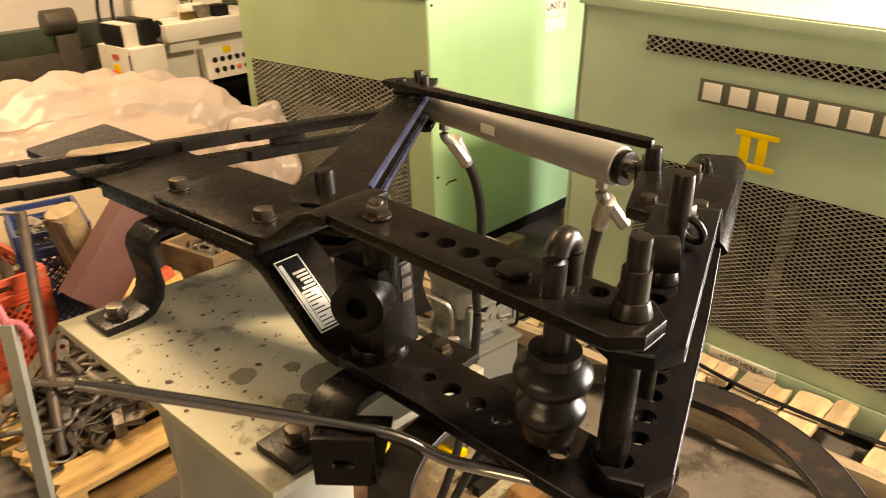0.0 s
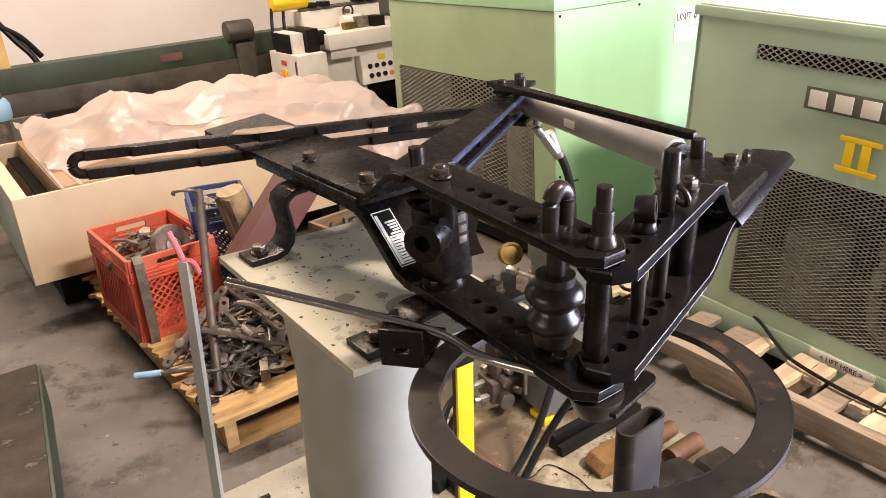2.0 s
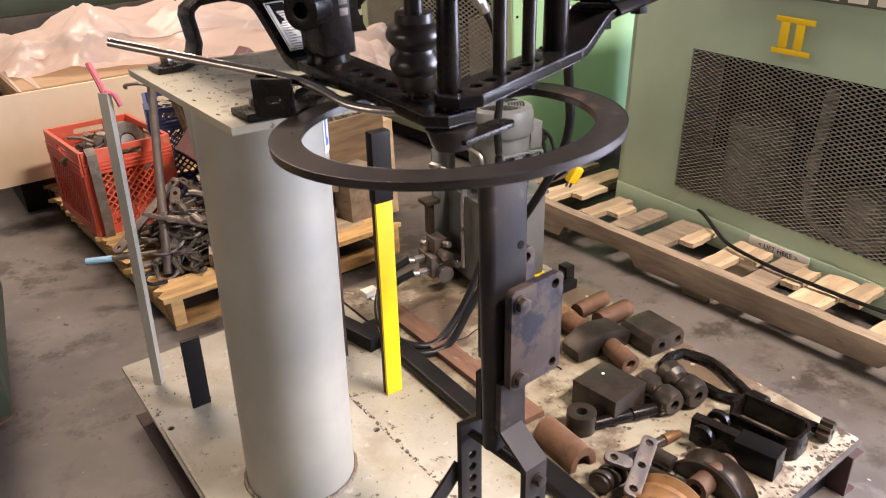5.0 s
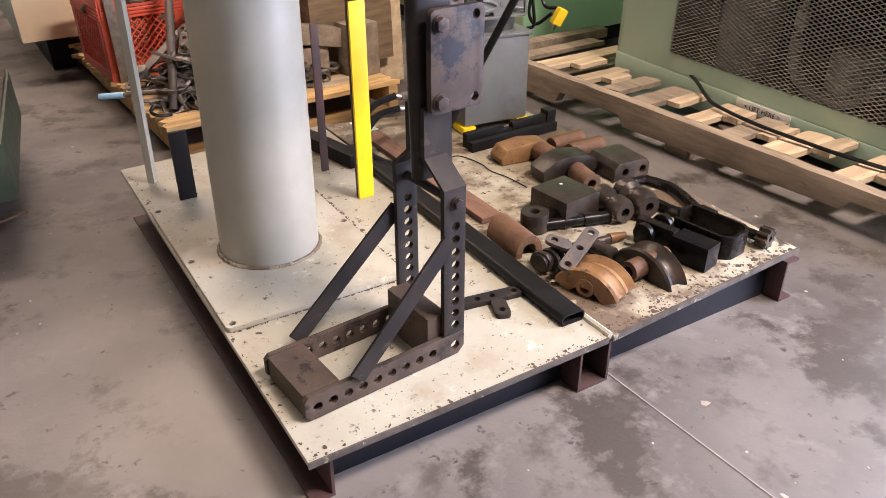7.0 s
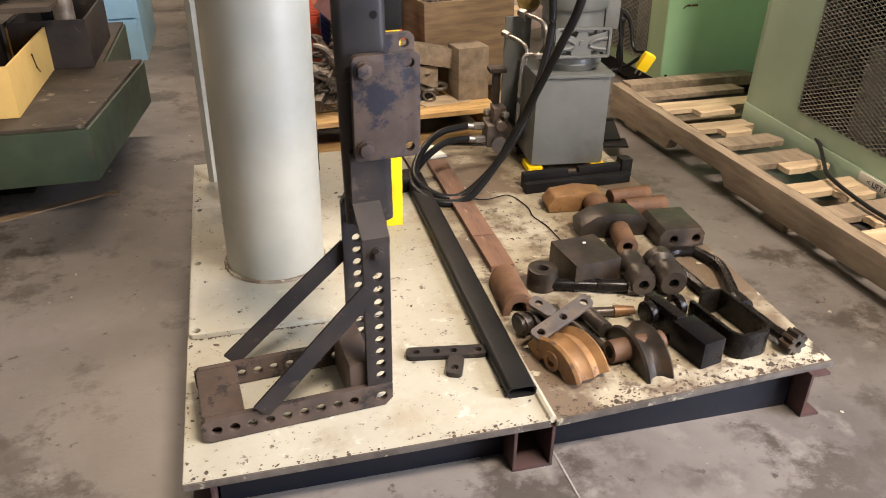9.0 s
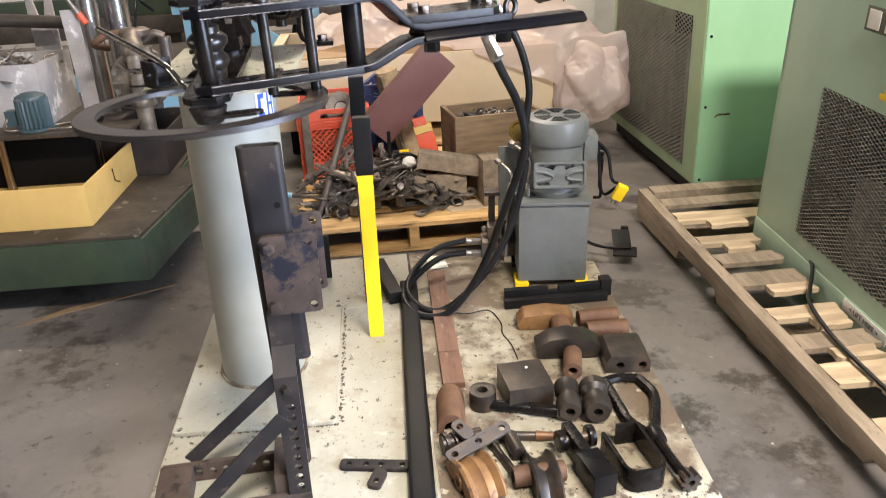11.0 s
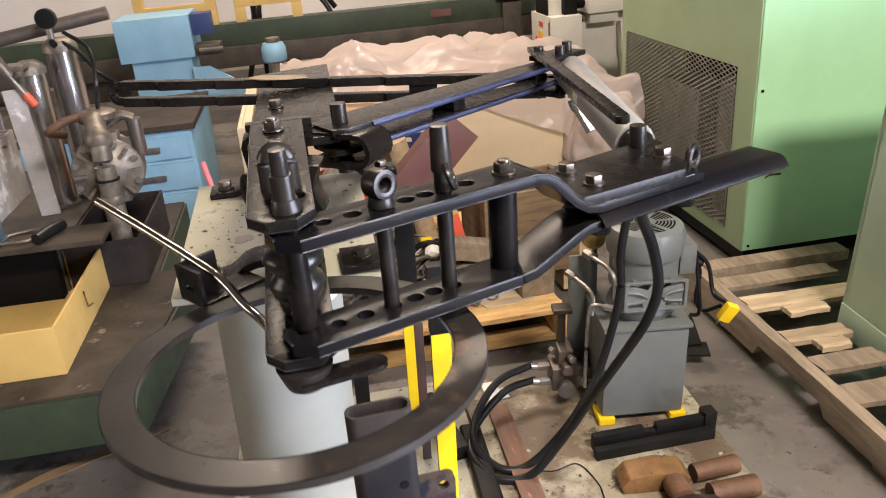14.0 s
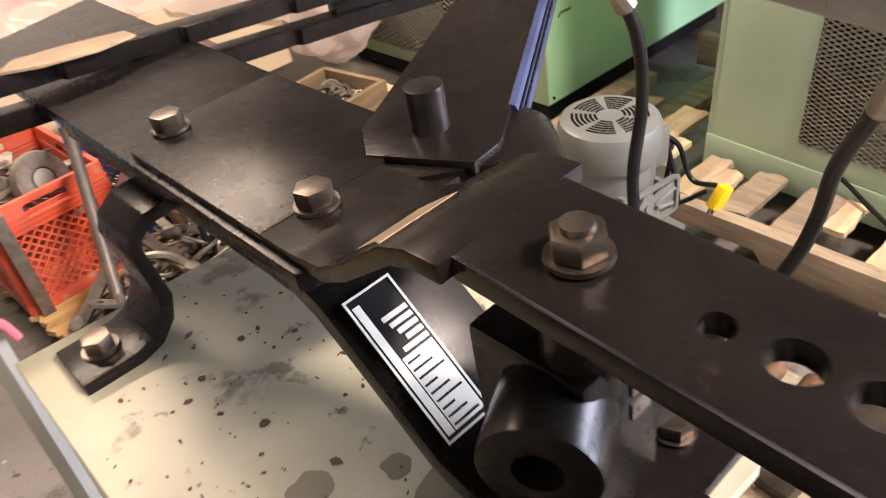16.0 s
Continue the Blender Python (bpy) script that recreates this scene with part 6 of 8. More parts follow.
# ---- hydraulic power unit ----
def power_unit():
    u = thing("hydraulic_power_unit", DECK @ pose(1.100, 1.140, 0.1105, 0, 0, -6), "grey enamelled hydraulic pump tank with upright electric motor", "pump")
    part("tank", box((-0.111, -0.107, 0.022), (0.111, 0.107, 0.288), 0.012), PUMPGREY, u, "grey enamelled tank with rounded edges")
    part("tank_lid", box((-0.117, -0.113, 0.2885), (0.117, 0.113, 0.300), 0.004), PUMPGREY, u)
    for x in (-0.098, 0.098):
        part("yellow_foot", box((x - 0.022, -0.116, 0.001), (x + 0.022, -0.04, 0.0215), 0.003), YELLOW, u, "yellow painted foot")
        part("rear_foot", box((x - 0.022, 0.04, 0.001), (x + 0.022, 0.105, 0.0215), 0.003), DARKIRON, u)
    m = part("motor_body", lathe([(0.0, 0.3245), (0.08, 0.3245), (0.088, 0.345), (0.075, 0.38), (0.075, 0.40), (0.084, 0.41), (0.084, 0.505), (0.0, 0.505)], 48), PUMPGREY, u, "ribbed grey motor body")
    m.matrix_basis = Matrix.Translation((0.012, 0.0, 0.3005)) @ Matrix.Diagonal((1.06, 1.06, 0.94, 1)) @ Matrix.Translation((0, 0, -0.3245))
    b = lathe([(0.0, 0.506), (0.091, 0.506), (0.0935, 0.512), (0.0935, 0.565), (0.088, 0.582), (0.077, 0.5885), (0.0, 0.5885)], 48)
    cover = part("fan_cover", b, PUMPGREY, m, "round grey fan cover")
    for r in (0.026, 0.034, 0.042, 0.05, 0.058, 0.066):
        for k in range(6):
            a0 = 60 * k + 7
            part("fan_slot", lathe([(r - 0.0023, 0.5886), (r + 0.0023, 0.5886), (r + 0.0023, 0.5892), (r - 0.0023, 0.5892)], 8, a0=a0, a1=a0 + 46), VOID, m)
    cut = [(0.018, 0.432), (0.03, 0.438), (0.05, 0.445), (0.062, 0.448), (0.064, 0.453), (0.05, 0.454), (0.02, 0.454), (0.012, 0.446)]
    low = [(0.028, 0.380), (0.062, 0.380), (0.064, 0.386), (0.05, 0.388), (0.036, 0.394), (0.027, 0.390)]
    holes = [cut, [(-x, z) for x, z in cut][::-1], low, [(-x, z) for x, z in low][::-1]]
    b = plate(rounded(-0.073, 0.374, 0.076, 0.460, 0.008), holes, -0.0965, -0.0905, 0.001, ZX)
    plate(rounded(-0.075, 0.372, 0.078, 0.462, 0.008), [rounded(-0.067, 0.379, 0.070, 0.455, 0.008)], -0.102, -0.0964, 0.0015, ZX, into=b)
    for s in (-1, 1):
        tube([(s * 0.068, -0.097, 0.43), (s * 0.045, -0.099, 0.428), (s * 0.022, -0.097, 0.415), (s * 0.028, -0.097, 0.403), (s * 0.066, -0.097, 0.396)], 0.005, 8, 4, into=b)
    cyl((0, -0.1, 0.417), (0, -0.09, 0.417), 0.008, into=b)
    for s in (-1, 1):
        box((s * 0.045 - 0.005, -0.0915, 0.385), (s * 0.045 + 0.005, -0.06, 0.455), 0.002, into=b)
    part("mounting_foot", b, PUMPGREY, m, "grey slotted mounting foot plate")
    part("terminal_box", box((0.078, -0.04, 0.44), (0.118, 0.04, 0.525), 0.004), PUMPGREY, m)
    part("cable_gland", cyl((0.118, -0.02, 0.468), (0.14, -0.022, 0.462), 0.013, bev=0.002), RUBBER, m)
    # valve manifold with fittings, bent pipes and gauge
    b = box((-0.225, 0.0, 0.045), (-0.150, 0.085, 0.115), 0.004)
    box((-0.205, 0.012, 0.1155), (-0.165, 0.07, 0.165), 0.004, into=b)
    box((-0.149, 0.02, 0.06), (-0.1085, 0.06, 0.10), 0.002, into=b)
    cyl((-0.19, -0.028, 0.062), (-0.19, -0.001, 0.062), 0.026, 0.022, bev=0.003, into=b)
    cyl((-0.185, -0.018, 0.118), (-0.185, 0.011, 0.122), 0.017, seg=8, bev=0.002, into=b)
    valve = part("valve_block", b, IRON, u, "dark valve manifold with knobs")
    part("lever_post", box((-0.200, 0.06, 0.166), (-0.178, 0.082, 0.262), 0.002), DARKIRON, valve)
    part("lever_head", box((-0.214, 0.048, 0.2625), (-0.162, 0.094, 0.276), 0.003), DARKIRON, valve)
    for y, z in ((0.05, 0.098), (0.022, 0.066)):
        b = cyl((-0.258, y, z), (-0.2255, y, z), 0.013, seg=6, bev=0.001)
        cyl((-0.278, y, z + 0.002), (-0.2585, y, z), 0.0105, seg=16, bev=0.001, into=b)
        part("port_fitting", b, ZINC, valve, "zinc hose fitting")
    for x, y, z in ((-0.176, 0.005, 0.150), (-0.155, -0.010, 0.085), (-0.215, 0.075, 0.135)):
        part("plug_fitting", cyl((x, y, z), (x + 0.004, y - 0.022, z + 0.004), 0.011, seg=6, bev=0.001), ZINC, valve)
    b = tube([(-0.148, -0.055, 0.09), (-0.146, -0.05, 0.22), (-0.140, -0.045, 0.325), (-0.125, -0.055, 0.345), (-0.095, -0.075, 0.345)], 0.0055, 8, 6)
    cyl((-0.105, -0.068, 0.345), (-0.082, -0.084, 0.345), 0.010, seg=6, bev=0.001, into=b)
    part("steel_pipe", b, ZINC, u, "thin bent zinc pipe")
    b = tube([(-0.160, 0.065, 0.372), (-0.135, 0.0, 0.366), (-0.128, -0.035, 0.352), (-0.134, -0.045, 0.31)], 0.0055, 8, 6)
    cyl((-0.170, 0.086, 0.374), (-0.157, 0.058, 0.372), 0.011, seg=6, bev=0.001, into=b)
    part("steel_pipe", b, ZINC, u, "thin bent zinc pipe")
    b = tube([(-0.115, 0.05, 0.435), (-0.09, -0.01, 0.432), (-0.078, -0.045, 0.415), (-0.078, -0.055, 0.36), (-0.078, -0.055, 0.3005)], 0.006, 8, 6)
    cyl((-0.125, 0.075, 0.436), (-0.113, 0.045, 0.435), 0.013, seg=6, bev=0.001, into=b)
    part("steel_pipe", b, ZINC, u, "thin bent zinc pipe")
    part("back_bracket", box((-0.165, 0.09, 0.02), (-0.085, 0.098, 0.42), 0.002), PUMPGREY, u, "tall dusty bracket plate")
    g = part("gauge", cyl((-0.085, 0.135, 0.452), (-0.098, 0.098, 0.470), 0.033, seg=32, bev=0.003), BRASS, u, "brass pressure gauge")
    part("gauge_rim", lathe([(0.026, 0.0), (0.0335, 0.0), (0.0335, 0.006), (0.026, 0.006)], 32, Matrix.Translation((-0.098, 0.098, 0.470)) @ Vector((-0.013, -0.037, 0.018)).to_track_quat("Z", "Y").to_matrix().to_4x4()), BRASS, g)
    part("gauge_stem", cyl((-0.088, 0.118, 0.301), (-0.088, 0.118, 0.432), 0.008), ZINC, g)
    # cord and plug
    b = tube([(0.138, -0.022, 0.46), (0.155, -0.03, 0.40), (0.15, -0.03, 0.33), (0.165, -0.05, 0.30), (0.188, -0.10, 0.34)], 0.0055, 8, 6)
    tube([(0.138, -0.022, 0.465), (0.17, -0.04, 0.43), (0.18, -0.07, 0.36), (0.195, -0.12, 0.36)], 0.0055, 8, 6, into=b)
    tube([(0.14, -0.03, 0.455), (0.145, -0.06, 0.36), (0.15, -0.06, 0.30), (0.13, -0.05, 0.29)], 0.0055, 8, 6, into=b)
    part("power_cord", b, RUBBER, u, "black rubber power cord")
    pm = pose(0.196, -0.130, 0.338, 12, 24, 0) @ Matrix.Scale(0.8, 4)
    pl = part("plug", box((-0.021, -0.014, -0.035), (0.021, 0.014, 0.03), 0.007, pm), YELLOW, u, "bright yellow plug")
    b = bmesh.new()
    for x in (-0.009, 0.009):
        box((x - 0.002, -0.004, -0.055), (x + 0.002, 0.004, -0.0352), 0.0005, pm, into=b)
    part("prong", b, ZINC, pl)


power_unit()


def hose(pts, label):
    h = thing("hydraulic_hose", pose(*pts[-1]), label, "hose", group="hydraulic hoses")
    o = Vector(pts[-1])
    part("hose_body", tube([Vector(p) - o for p in pts], 0.0105, 12, 9), RUBBER, h)
    d = (Vector(pts[1]) - Vector(pts[0])).normalized()
    part("crimp", cyl(Vector(pts[0]) - o - d * 0.012, Vector(pts[0]) - o + d * 0.06, 0.0145, seg=20, bev=0.002), ZINC, h, "zinc crimped hose end")


def hoses():
    hose([(0.93, 0.945, 1.01), (0.985, 0.945, 0.91), (1.012, 0.955, 0.79), (1.0, 0.965, 0.66), (1.0, 0.965, 0.56), (0.975, 0.96, 0.45), (0.93, 0.95, 0.33), (0.85, 0.93, 0.22), (0.74, 0.91, 0.137), (0.665, 0.92, 0.135), (0.62, 1.0, 0.16), (0.65, 1.09, 0.19), (0.73, 1.17, 0.225), (0.842, 1.222, 0.226)], "black rubber hydraulic hose from cylinder to pump")
    hose([(0.838, 0.53, 1.0), (0.868, 0.565, 0.928), (0.916, 0.61, 0.831), (0.938, 0.63, 0.742), (0.93, 0.65, 0.665), (0.91, 0.69, 0.58), (0.885, 0.76, 0.46), (0.86, 0.83, 0.34), (0.81, 0.87, 0.22), (0.73, 0.87, 0.137), (0.645, 0.89, 0.134), (0.605, 0.98, 0.15), (0.64, 1.07, 0.165), (0.74, 1.15, 0.20), (0.840, 1.194, 0.193)], "black rubber hydraulic hose looping over the platform")
    w = [(0.905, 0.62, 0.002), (0.90, 0.70, 0.0015), (0.885, 0.76, 0.002), (0.89, 0.82, 0.0015), (0.865, 0.90, 0.002), (0.80, 0.89, 0.0015), (0.76, 0.90, 0.002)]
    b = tube([(x, y, deck_z(x, y) + 0.0015 + z) for x, y, z in w], 0.0016, 6, 6)
    solid("thin_wire", b, BLACKPAINT, "thin dark wire lying on the platform", "wire")
    b = box((0.70, 1.245, 0.1125), (0.745, 1.285, 0.15), 0.002)
    solid("white_block", b, SIGN, "small white plastic block on the platform", "block")


hoses()


def foot_pedal():
    t = thing("foot_pedal", pose(1.49, 1.50, 0.0, 0, 0, -18), "black steel foot pedal on the floor by the pump", "pedal")
    part("pedal_base", box((-0.045, -0.055, 0.0005), (0.045, 0.03, 0.008), 0.001), BLACKPAINT, t)
    part("pedal_plate", box((-0.035, 0.0, 0.0), (0.035, 0.12, 0.006), 0.001, pose(-0.01, 0.0, 0.0095, 16, 0, 6)), BLACKPAINT, t)
    part("pedal_stop", box((-0.02, 0.115, 0.0005), (0.01, 0.135, 0.055), 0.001), BLACKPAINT, t)
    b = tube([(-0.04, 0.0, 0.012), (-0.13, 0.02, 0.02), (-0.24, -0.02, 0.10), (-0.30, -0.08, 0.17)], 0.007, 8, 5)
    part("pedal_cord", b, RUBBER, t, "black rubber cord")


foot_pedal()

# ---- goods on the left pallet ----
PZ = 0.1215


def crate(m, size, material, label, name="milk_crate"):
    c = thing(name, m, label, "crate", group="plastic crates")
    sx, sy, sz = size
    for a, (w, o, rz) in enumerate(((sx, (0, 0), 0), (sx, (0, sy), 0), (sy, (0, 0), 90), (sy, (sx, 0), 90))):
        fm = pose(o[0], o[1], 0, 0, 0, rz)
        t = 0.007
        rim = sz - 0.085
        holes = [rounded(w / 2 - 0.06, sz - 0.055, w / 2 + 0.06, sz - 0.02, 0.01)]
        part("crate_rim", plate([(0, rim), (w, rim), (w, sz), (0, sz)], holes, -t, t, 0.001, fm @ ZX), material, c)
        b = bmesh.new()
        for k in range(4):
            box((0, -t - 0.004, rim - 0.004 + 0.013 * k), (w, -t + 0.0005, rim + 0.002 + 0.013 * k), 0, fm, into=b)
            box((0, t - 0.0005, rim - 0.004 + 0.013 * k), (w, t + 0.004, rim + 0.002 + 0.013 * k), 0, fm, into=b)
        part("rim_ribs", b, material, c, kind="stuff")
        part("bottom_rail", box((0, -t, 0), (w, t, 0.035), 0.001, fm), material, c)
        part("corner_post", box((-t, -t, 0.035), (0.045, t, rim), 0.001, fm), material, c)
        part("corner_post", box((w - 0.045, -t, 0.035), (w + t, t, rim), 0.001, fm), material, c)
        part("crate_lattice", join(bmesh.new(), lattice(w - 0.09, rim - 0.035, 0.028, 0.028, 0.0034, 0.004), fm @ pose(0.045, 0, 0.035)), material, c, kind="stuff")
    part("crate_floor", box((0.007, 0.007, 0.002), (sx - 0.007, sy - 0.007, 0.012), 0.001), material, c)
    return c


def scrap_piece(b, m, rnd):
    k = rnd.randrange(10)
    if k == 0:
        tube([(-0.06, 0, 0), (-0.02, 0.01, 0.01), (0.06, 0, 0)], rnd.uniform(0.005, 0.009), 6, 2, m, into=b)
    elif k == 1:
        r = rnd.uniform(0.016, 0.034)
        lathe([(r + 0.0045 * math.cos(a), 0.0045 * math.sin(a)) for a in [2 * math.pi * i / 6 for i in range(6)]], 14, m, into=b)
    elif k in (2, 7):
        box((-0.08, -0.011, -0.002), (0.08, 0.011, 0.002), 0.0006, m, into=b)
    elif k == 3:
        cyl((-0.022, 0, 0), (0.022, 0, 0), rnd.uniform(0.010, 0.019), seg=10, bev=0.002, m=m, into=b)
    elif k == 4:
        tube([(-0.03, 0.0, 0), (-0.03, 0.05, 0), (0.0, 0.07, 0), (0.03, 0.05, 0), (0.03, 0, 0)], 0.006, 6, 3, m, into=b)
    elif k == 5:
        tube([(-0.07, 0.0, 0), (0.0, 0.0, 0.004), (0.035, 0.012, 0), (0.045, 0.035, 0), (0.025, 0.05, 0), (0.008, 0.036, 0)], 0.0062, 6, 3, m, into=b)
    elif k in (6, 8):
        q = [(rnd.uniform(-0.09, 0.09), rnd.uniform(-0.06, 0.06), rnd.uniform(-0.02, 0.03)) for _ in range(5)]
        tube(q, rnd.uniform(0.0022, 0.0036), 5, 5, m, into=b)
    else:
        plate(rounded(-0.045, -0.018, 0.045, 0.018, 0.015, 3), [(0.025, 0, 0.008)], -0.003, 0.003, 0, m, into=b)


def heap(name, x0, x1, y0, y1, z0, zmax, n, material, label, seed, category="scrap", sc=1.0):
    rnd = random.Random(seed)
    b = bmesh.new()
    for i in range(n):
        x, y = rnd.uniform(x0, x1), rnd.uniform(y0, y1)
        cx, cy = (x - (x0 + x1) / 2) / ((x1 - x0) / 2), (y - (y0 + y1) / 2) / ((y1 - y0) / 2)
        top = zmax * max(0.12, 1 - 0.75 * (cx * cx + cy * cy))
        z = z0 + 0.012 + rnd.random() * top
        scrap_piece(b, pose(x, y, z, rnd.uniform(-35, 35), rnd.uniform(-35, 35), rnd.uniform(0, 360)) @ Matrix.Scale(sc * rnd.uniform(0.8, 1.3), 4), rnd)
    for v in b.verts:
        v.co.z = max(v.co.z, z0 + 0.001)
    return solid(name, b, material, label, category, kind="stuff")


def chain_heap(x0, x1, y0, y1, z0, n):
    rnd = random.Random(7)
    b = bmesh.new()
    for i in range(n):
        x, y = rnd.uniform(x0, x1), rnd.uniform(y0, y1)
        m = pose(x, y, z0 + rnd.uniform(0, 0.03), rnd.uniform(-60, 60), rnd.uniform(-60, 60), rnd.uniform(0, 360))
        pts = [(0.017 * math.cos(a), 0.028 * math.sin(a) , 0) for a in [2 * math.pi * k / 10 for k in range(11)]]
        tube(pts, 0.0065, 6, 0, m, into=b)
    solid("steel_chain", b, JUNK, "rusty steel chain heaped in a wooden box", "chain", kind="stuff")


def left_pallet_goods():
    crate(pose(0.232, 2.36, PZ, 0, 0, 3), (0.32, 0.46, 0.325), REDPLASTIC, "red plastic milk crate full of scrap")
    heap("scrap_in_crate", 0.26, 0.52, 2.40, 2.78, PZ + 0.20, 0.14, 60, JUNK, "assorted scrap parts inside a red crate", 3)
    t = thing("caster_wheel", pose(0.42, 2.47, PZ + 0.30, 72, 0, 20), "grey wheel lying on scrap in the crate", "wheel")
    part("tyre", lathe([(0.035, -0.02), (0.075, -0.02), (0.082, 0.0), (0.075, 0.02), (0.035, 0.02)], 28), CASTALU, t, "dusty grey tyre")
    part("wheel_hub", cyl((0, 0, -0.022), (0, 0, 0.022), 0.03, bev=0.003), GUTS, t)
    t = thing("strap_belt", pose(0.26, 2.352, PZ), "pale webbing strap hanging over the crate rim", "strap")
    part("strap_band", strip([(0.05, 0.30), (0.0, 0.335), (-0.02, 0.315), (-0.026, 0.2), (-0.03, 0.05), (-0.02, 0.003)], 0.003, -0.012, 0.022, 0.0), CASTALU, t)
    crate(pose(0.53, 2.50, PZ, 0, 0, -14), (0.22, 0.33, 0.40), BLUEPLASTIC, "dark blue plastic crate half full of parts")
    heap("parts_in_blue_crate", 0.59, 0.74, 2.50, 2.72, PZ + 0.28, 0.1, 26, JUNK, "loose iron parts inside a blue crate", 5)
    # leaning steel pipe with a hooked handle
    t = thing("steel_pipe", pose(0.32, 1.85, PZ), "grey steel pipe leaning on the crate with hooked handle", "pipe")
    part("pipe_body", cyl((0, 0, 0.001), (0.212, 0.53, 0.51), 0.0155, seg=16), IRON, t)
    part("pipe_hook", tube([(0.21, 0.525, 0.505), (0.18, 0.51, 0.525), (0.14, 0.52, 0.53), (0.12, 0.53, 0.525), (0.125, 0.535, 0.515)], 0.0065, 8, 4), IRON, t)
    # turquoise tipped handle
    t = thing("pry_bar", pose(0.30, 2.02, PZ), "grey bar with a turquoise taped end", "bar")
    part("bar_body", cyl((0.09, -0.10, 0.05), (-0.10, 0.02, 0.035), 0.009, seg=10), CASTALU, t)
    part("bar_grip", cyl((-0.10, 0.02, 0.035), (-0.175, 0.068, 0.03), 0.0115, seg=12, bev=0.002), LIGHTBLUE, t, "turquoise taped grip")
    # clamps
    rnd = random.Random(11)
    first = None
    for i, (x, y, a) in enumerate(((0.40, 1.95, 20), (0.50, 1.90, 70), (0.61, 1.97, -30), (0.36, 2.06, 110), (0.55, 2.05, 10), (0.72, 1.90, 50), (0.47, 1.98, 150), (0.66, 1.88, 0))):
        m = pose(x, y, PZ + 0.001 + 0.02 * (i % 3), 0, -6, a)
        if first is None:
            first = thing("beam_clamp", m, "greasy iron beam clamp with screw", "clamp", group="clamps on the pallet")
            b = box((-0.11, -0.014, 0.03), (0.12, 0.014, 0.045), 0.002)
            box((-0.11, -0.016, 0.0), (-0.085, 0.016, 0.03), 0.003, into=b)
            box((0.095, -0.016, 0.0), (0.12, 0.016, 0.03), 0.003, into=b)
            part("clamp_bar", b, JUNK, first)
            part("clamp_screw", cyl((0.03, 0, 0.02), (0.03, 0, 0.095), 0.008, seg=10), IRON, first)
            part("clamp_jaw", lathe([(0.022, 0.028), (0.032, 0.028), (0.032, 0.05), (0.022, 0.05)], 16, pose(0.03, 0, 0)), JUNK, first)
            part("clamp_handle", cyl((0.03, -0.05, 0.09), (0.03, 0.05, 0.09), 0.005, seg=8), IRON, first)
        else:
            copy_thing(first, Matrix.LocRotScale((HERE @ m).to_translation(), (HERE @ m).to_quaternion(), None))
    heap("scrap_heap", 0.31, 0.93, 1.84, 2.22, PZ, 0.20, 250, JUNK, "tangled heap of greasy hooks, links and straps", 21, sc=0.98)
    # larger iron pieces thrown on the heap
    first = None
    for x, y, z, ry, rz in ((0.40, 1.98, 0.10, -38, 60), (0.46, 1.93, 0.12, -20, 155), (0.35, 2.08, 0.14, -30, 20), (0.54, 2.02, 0.17, -12, 100), (0.60, 1.93, 0.10, -28, 40), (0.68, 2.06, 0.15, 8, 10)):
        m = pose(x, y, PZ + z, 12, ry, rz)
        if first is None:
            first = thing("iron_lever", m, "grey greasy iron lever bar with bolted ends", "lever", group="levers on the scrap")
            b = plate(rounded(-0.17, -0.017, 0.17, 0.017, 0.014), [(-0.15, 0, 0.007), (-0.11, 0, 0.006), (0.145, 0, 0.008)], -0.005, 0.005, 0.001)
            part("lever_bar", b, IRON, first)
            part("lever_boss", cyl((-0.08, 0, -0.018), (-0.08, 0, 0.018), 0.019, bev=0.003), JUNK, first)
            part("lever_bolt", cyl((0.10, 0, -0.016), (0.10, 0, 0.022), 0.009, seg=6, bev=0.001), IRON, first)
        else:
            copy_thing(first, Matrix.LocRotScale((HERE @ m).to_translation(), (HERE @ m).to_quaternion(), None))
    t = thing("lifting_hook", pose(0.75, 1.88, PZ + 0.085, 22, 0, 25), "grey forged lifting hook with side plates", "hook")
    b = tube([(0.0, 0.05, 0), (0.02, 0.03, 0), (0.026, 0.0, 0), (0.008, -0.026, 0), (-0.022, -0.022, 0), (-0.032, 0.004, 0)], 0.0095, 10, 5)
    part("hook_body", b, CASTALU, t)
    part("hook_plate", plate(rounded(-0.04, 0.04, 0.045, 0.09, 0.016), [(-0.018, 0.065, 0.005), (0.022, 0.065, 0.005)], -0.014, 0.014, 0.002), CASTALU, t)
    b = tube([(0.30, 1.80, 0.128), (0.255, 1.79, 0.135), (0.235, 1.80, 0.15), (0.25, 1.81, 0.165), (0.27, 1.81, 0.16)], 0.006, 8, 4)
    solid("hooked_wire", b, RUBBER, "black hooked wire end on the pallet edge", "hook")
    # hooks and straps at the front of the heap
    for i, (x, y, a) in enumerate(((0.78, 1.82, 45), (0.86, 1.89, 60))):
        t = thing("flat_strap", pose(x, y, PZ + 0.004, 0, 0, a), "dark flat iron strap with holes", "strap", group="iron straps")
        part("strap_plate", plate(rounded(-0.09, -0.02, 0.09, 0.02, 0.01), [(-0.06, 0, 0.008), (0.06, 0, 0.008)], 0.0, 0.009, 0.001), JUNK, t)
    t = thing("paper_sheet", pose(0.93, 1.84, PZ + 0.001), "torn brown paper on the pallet", "paper")
    part("sheet", plate([(-0.08, -0.05), (0.1, -0.06), (0.14, 0.0), (0.02, 0.07), (-0.1, 0.05)], [], 0.0, 0.003, 0, pose(0, 0, 0, 0, 0, 10)), WOOD, t)
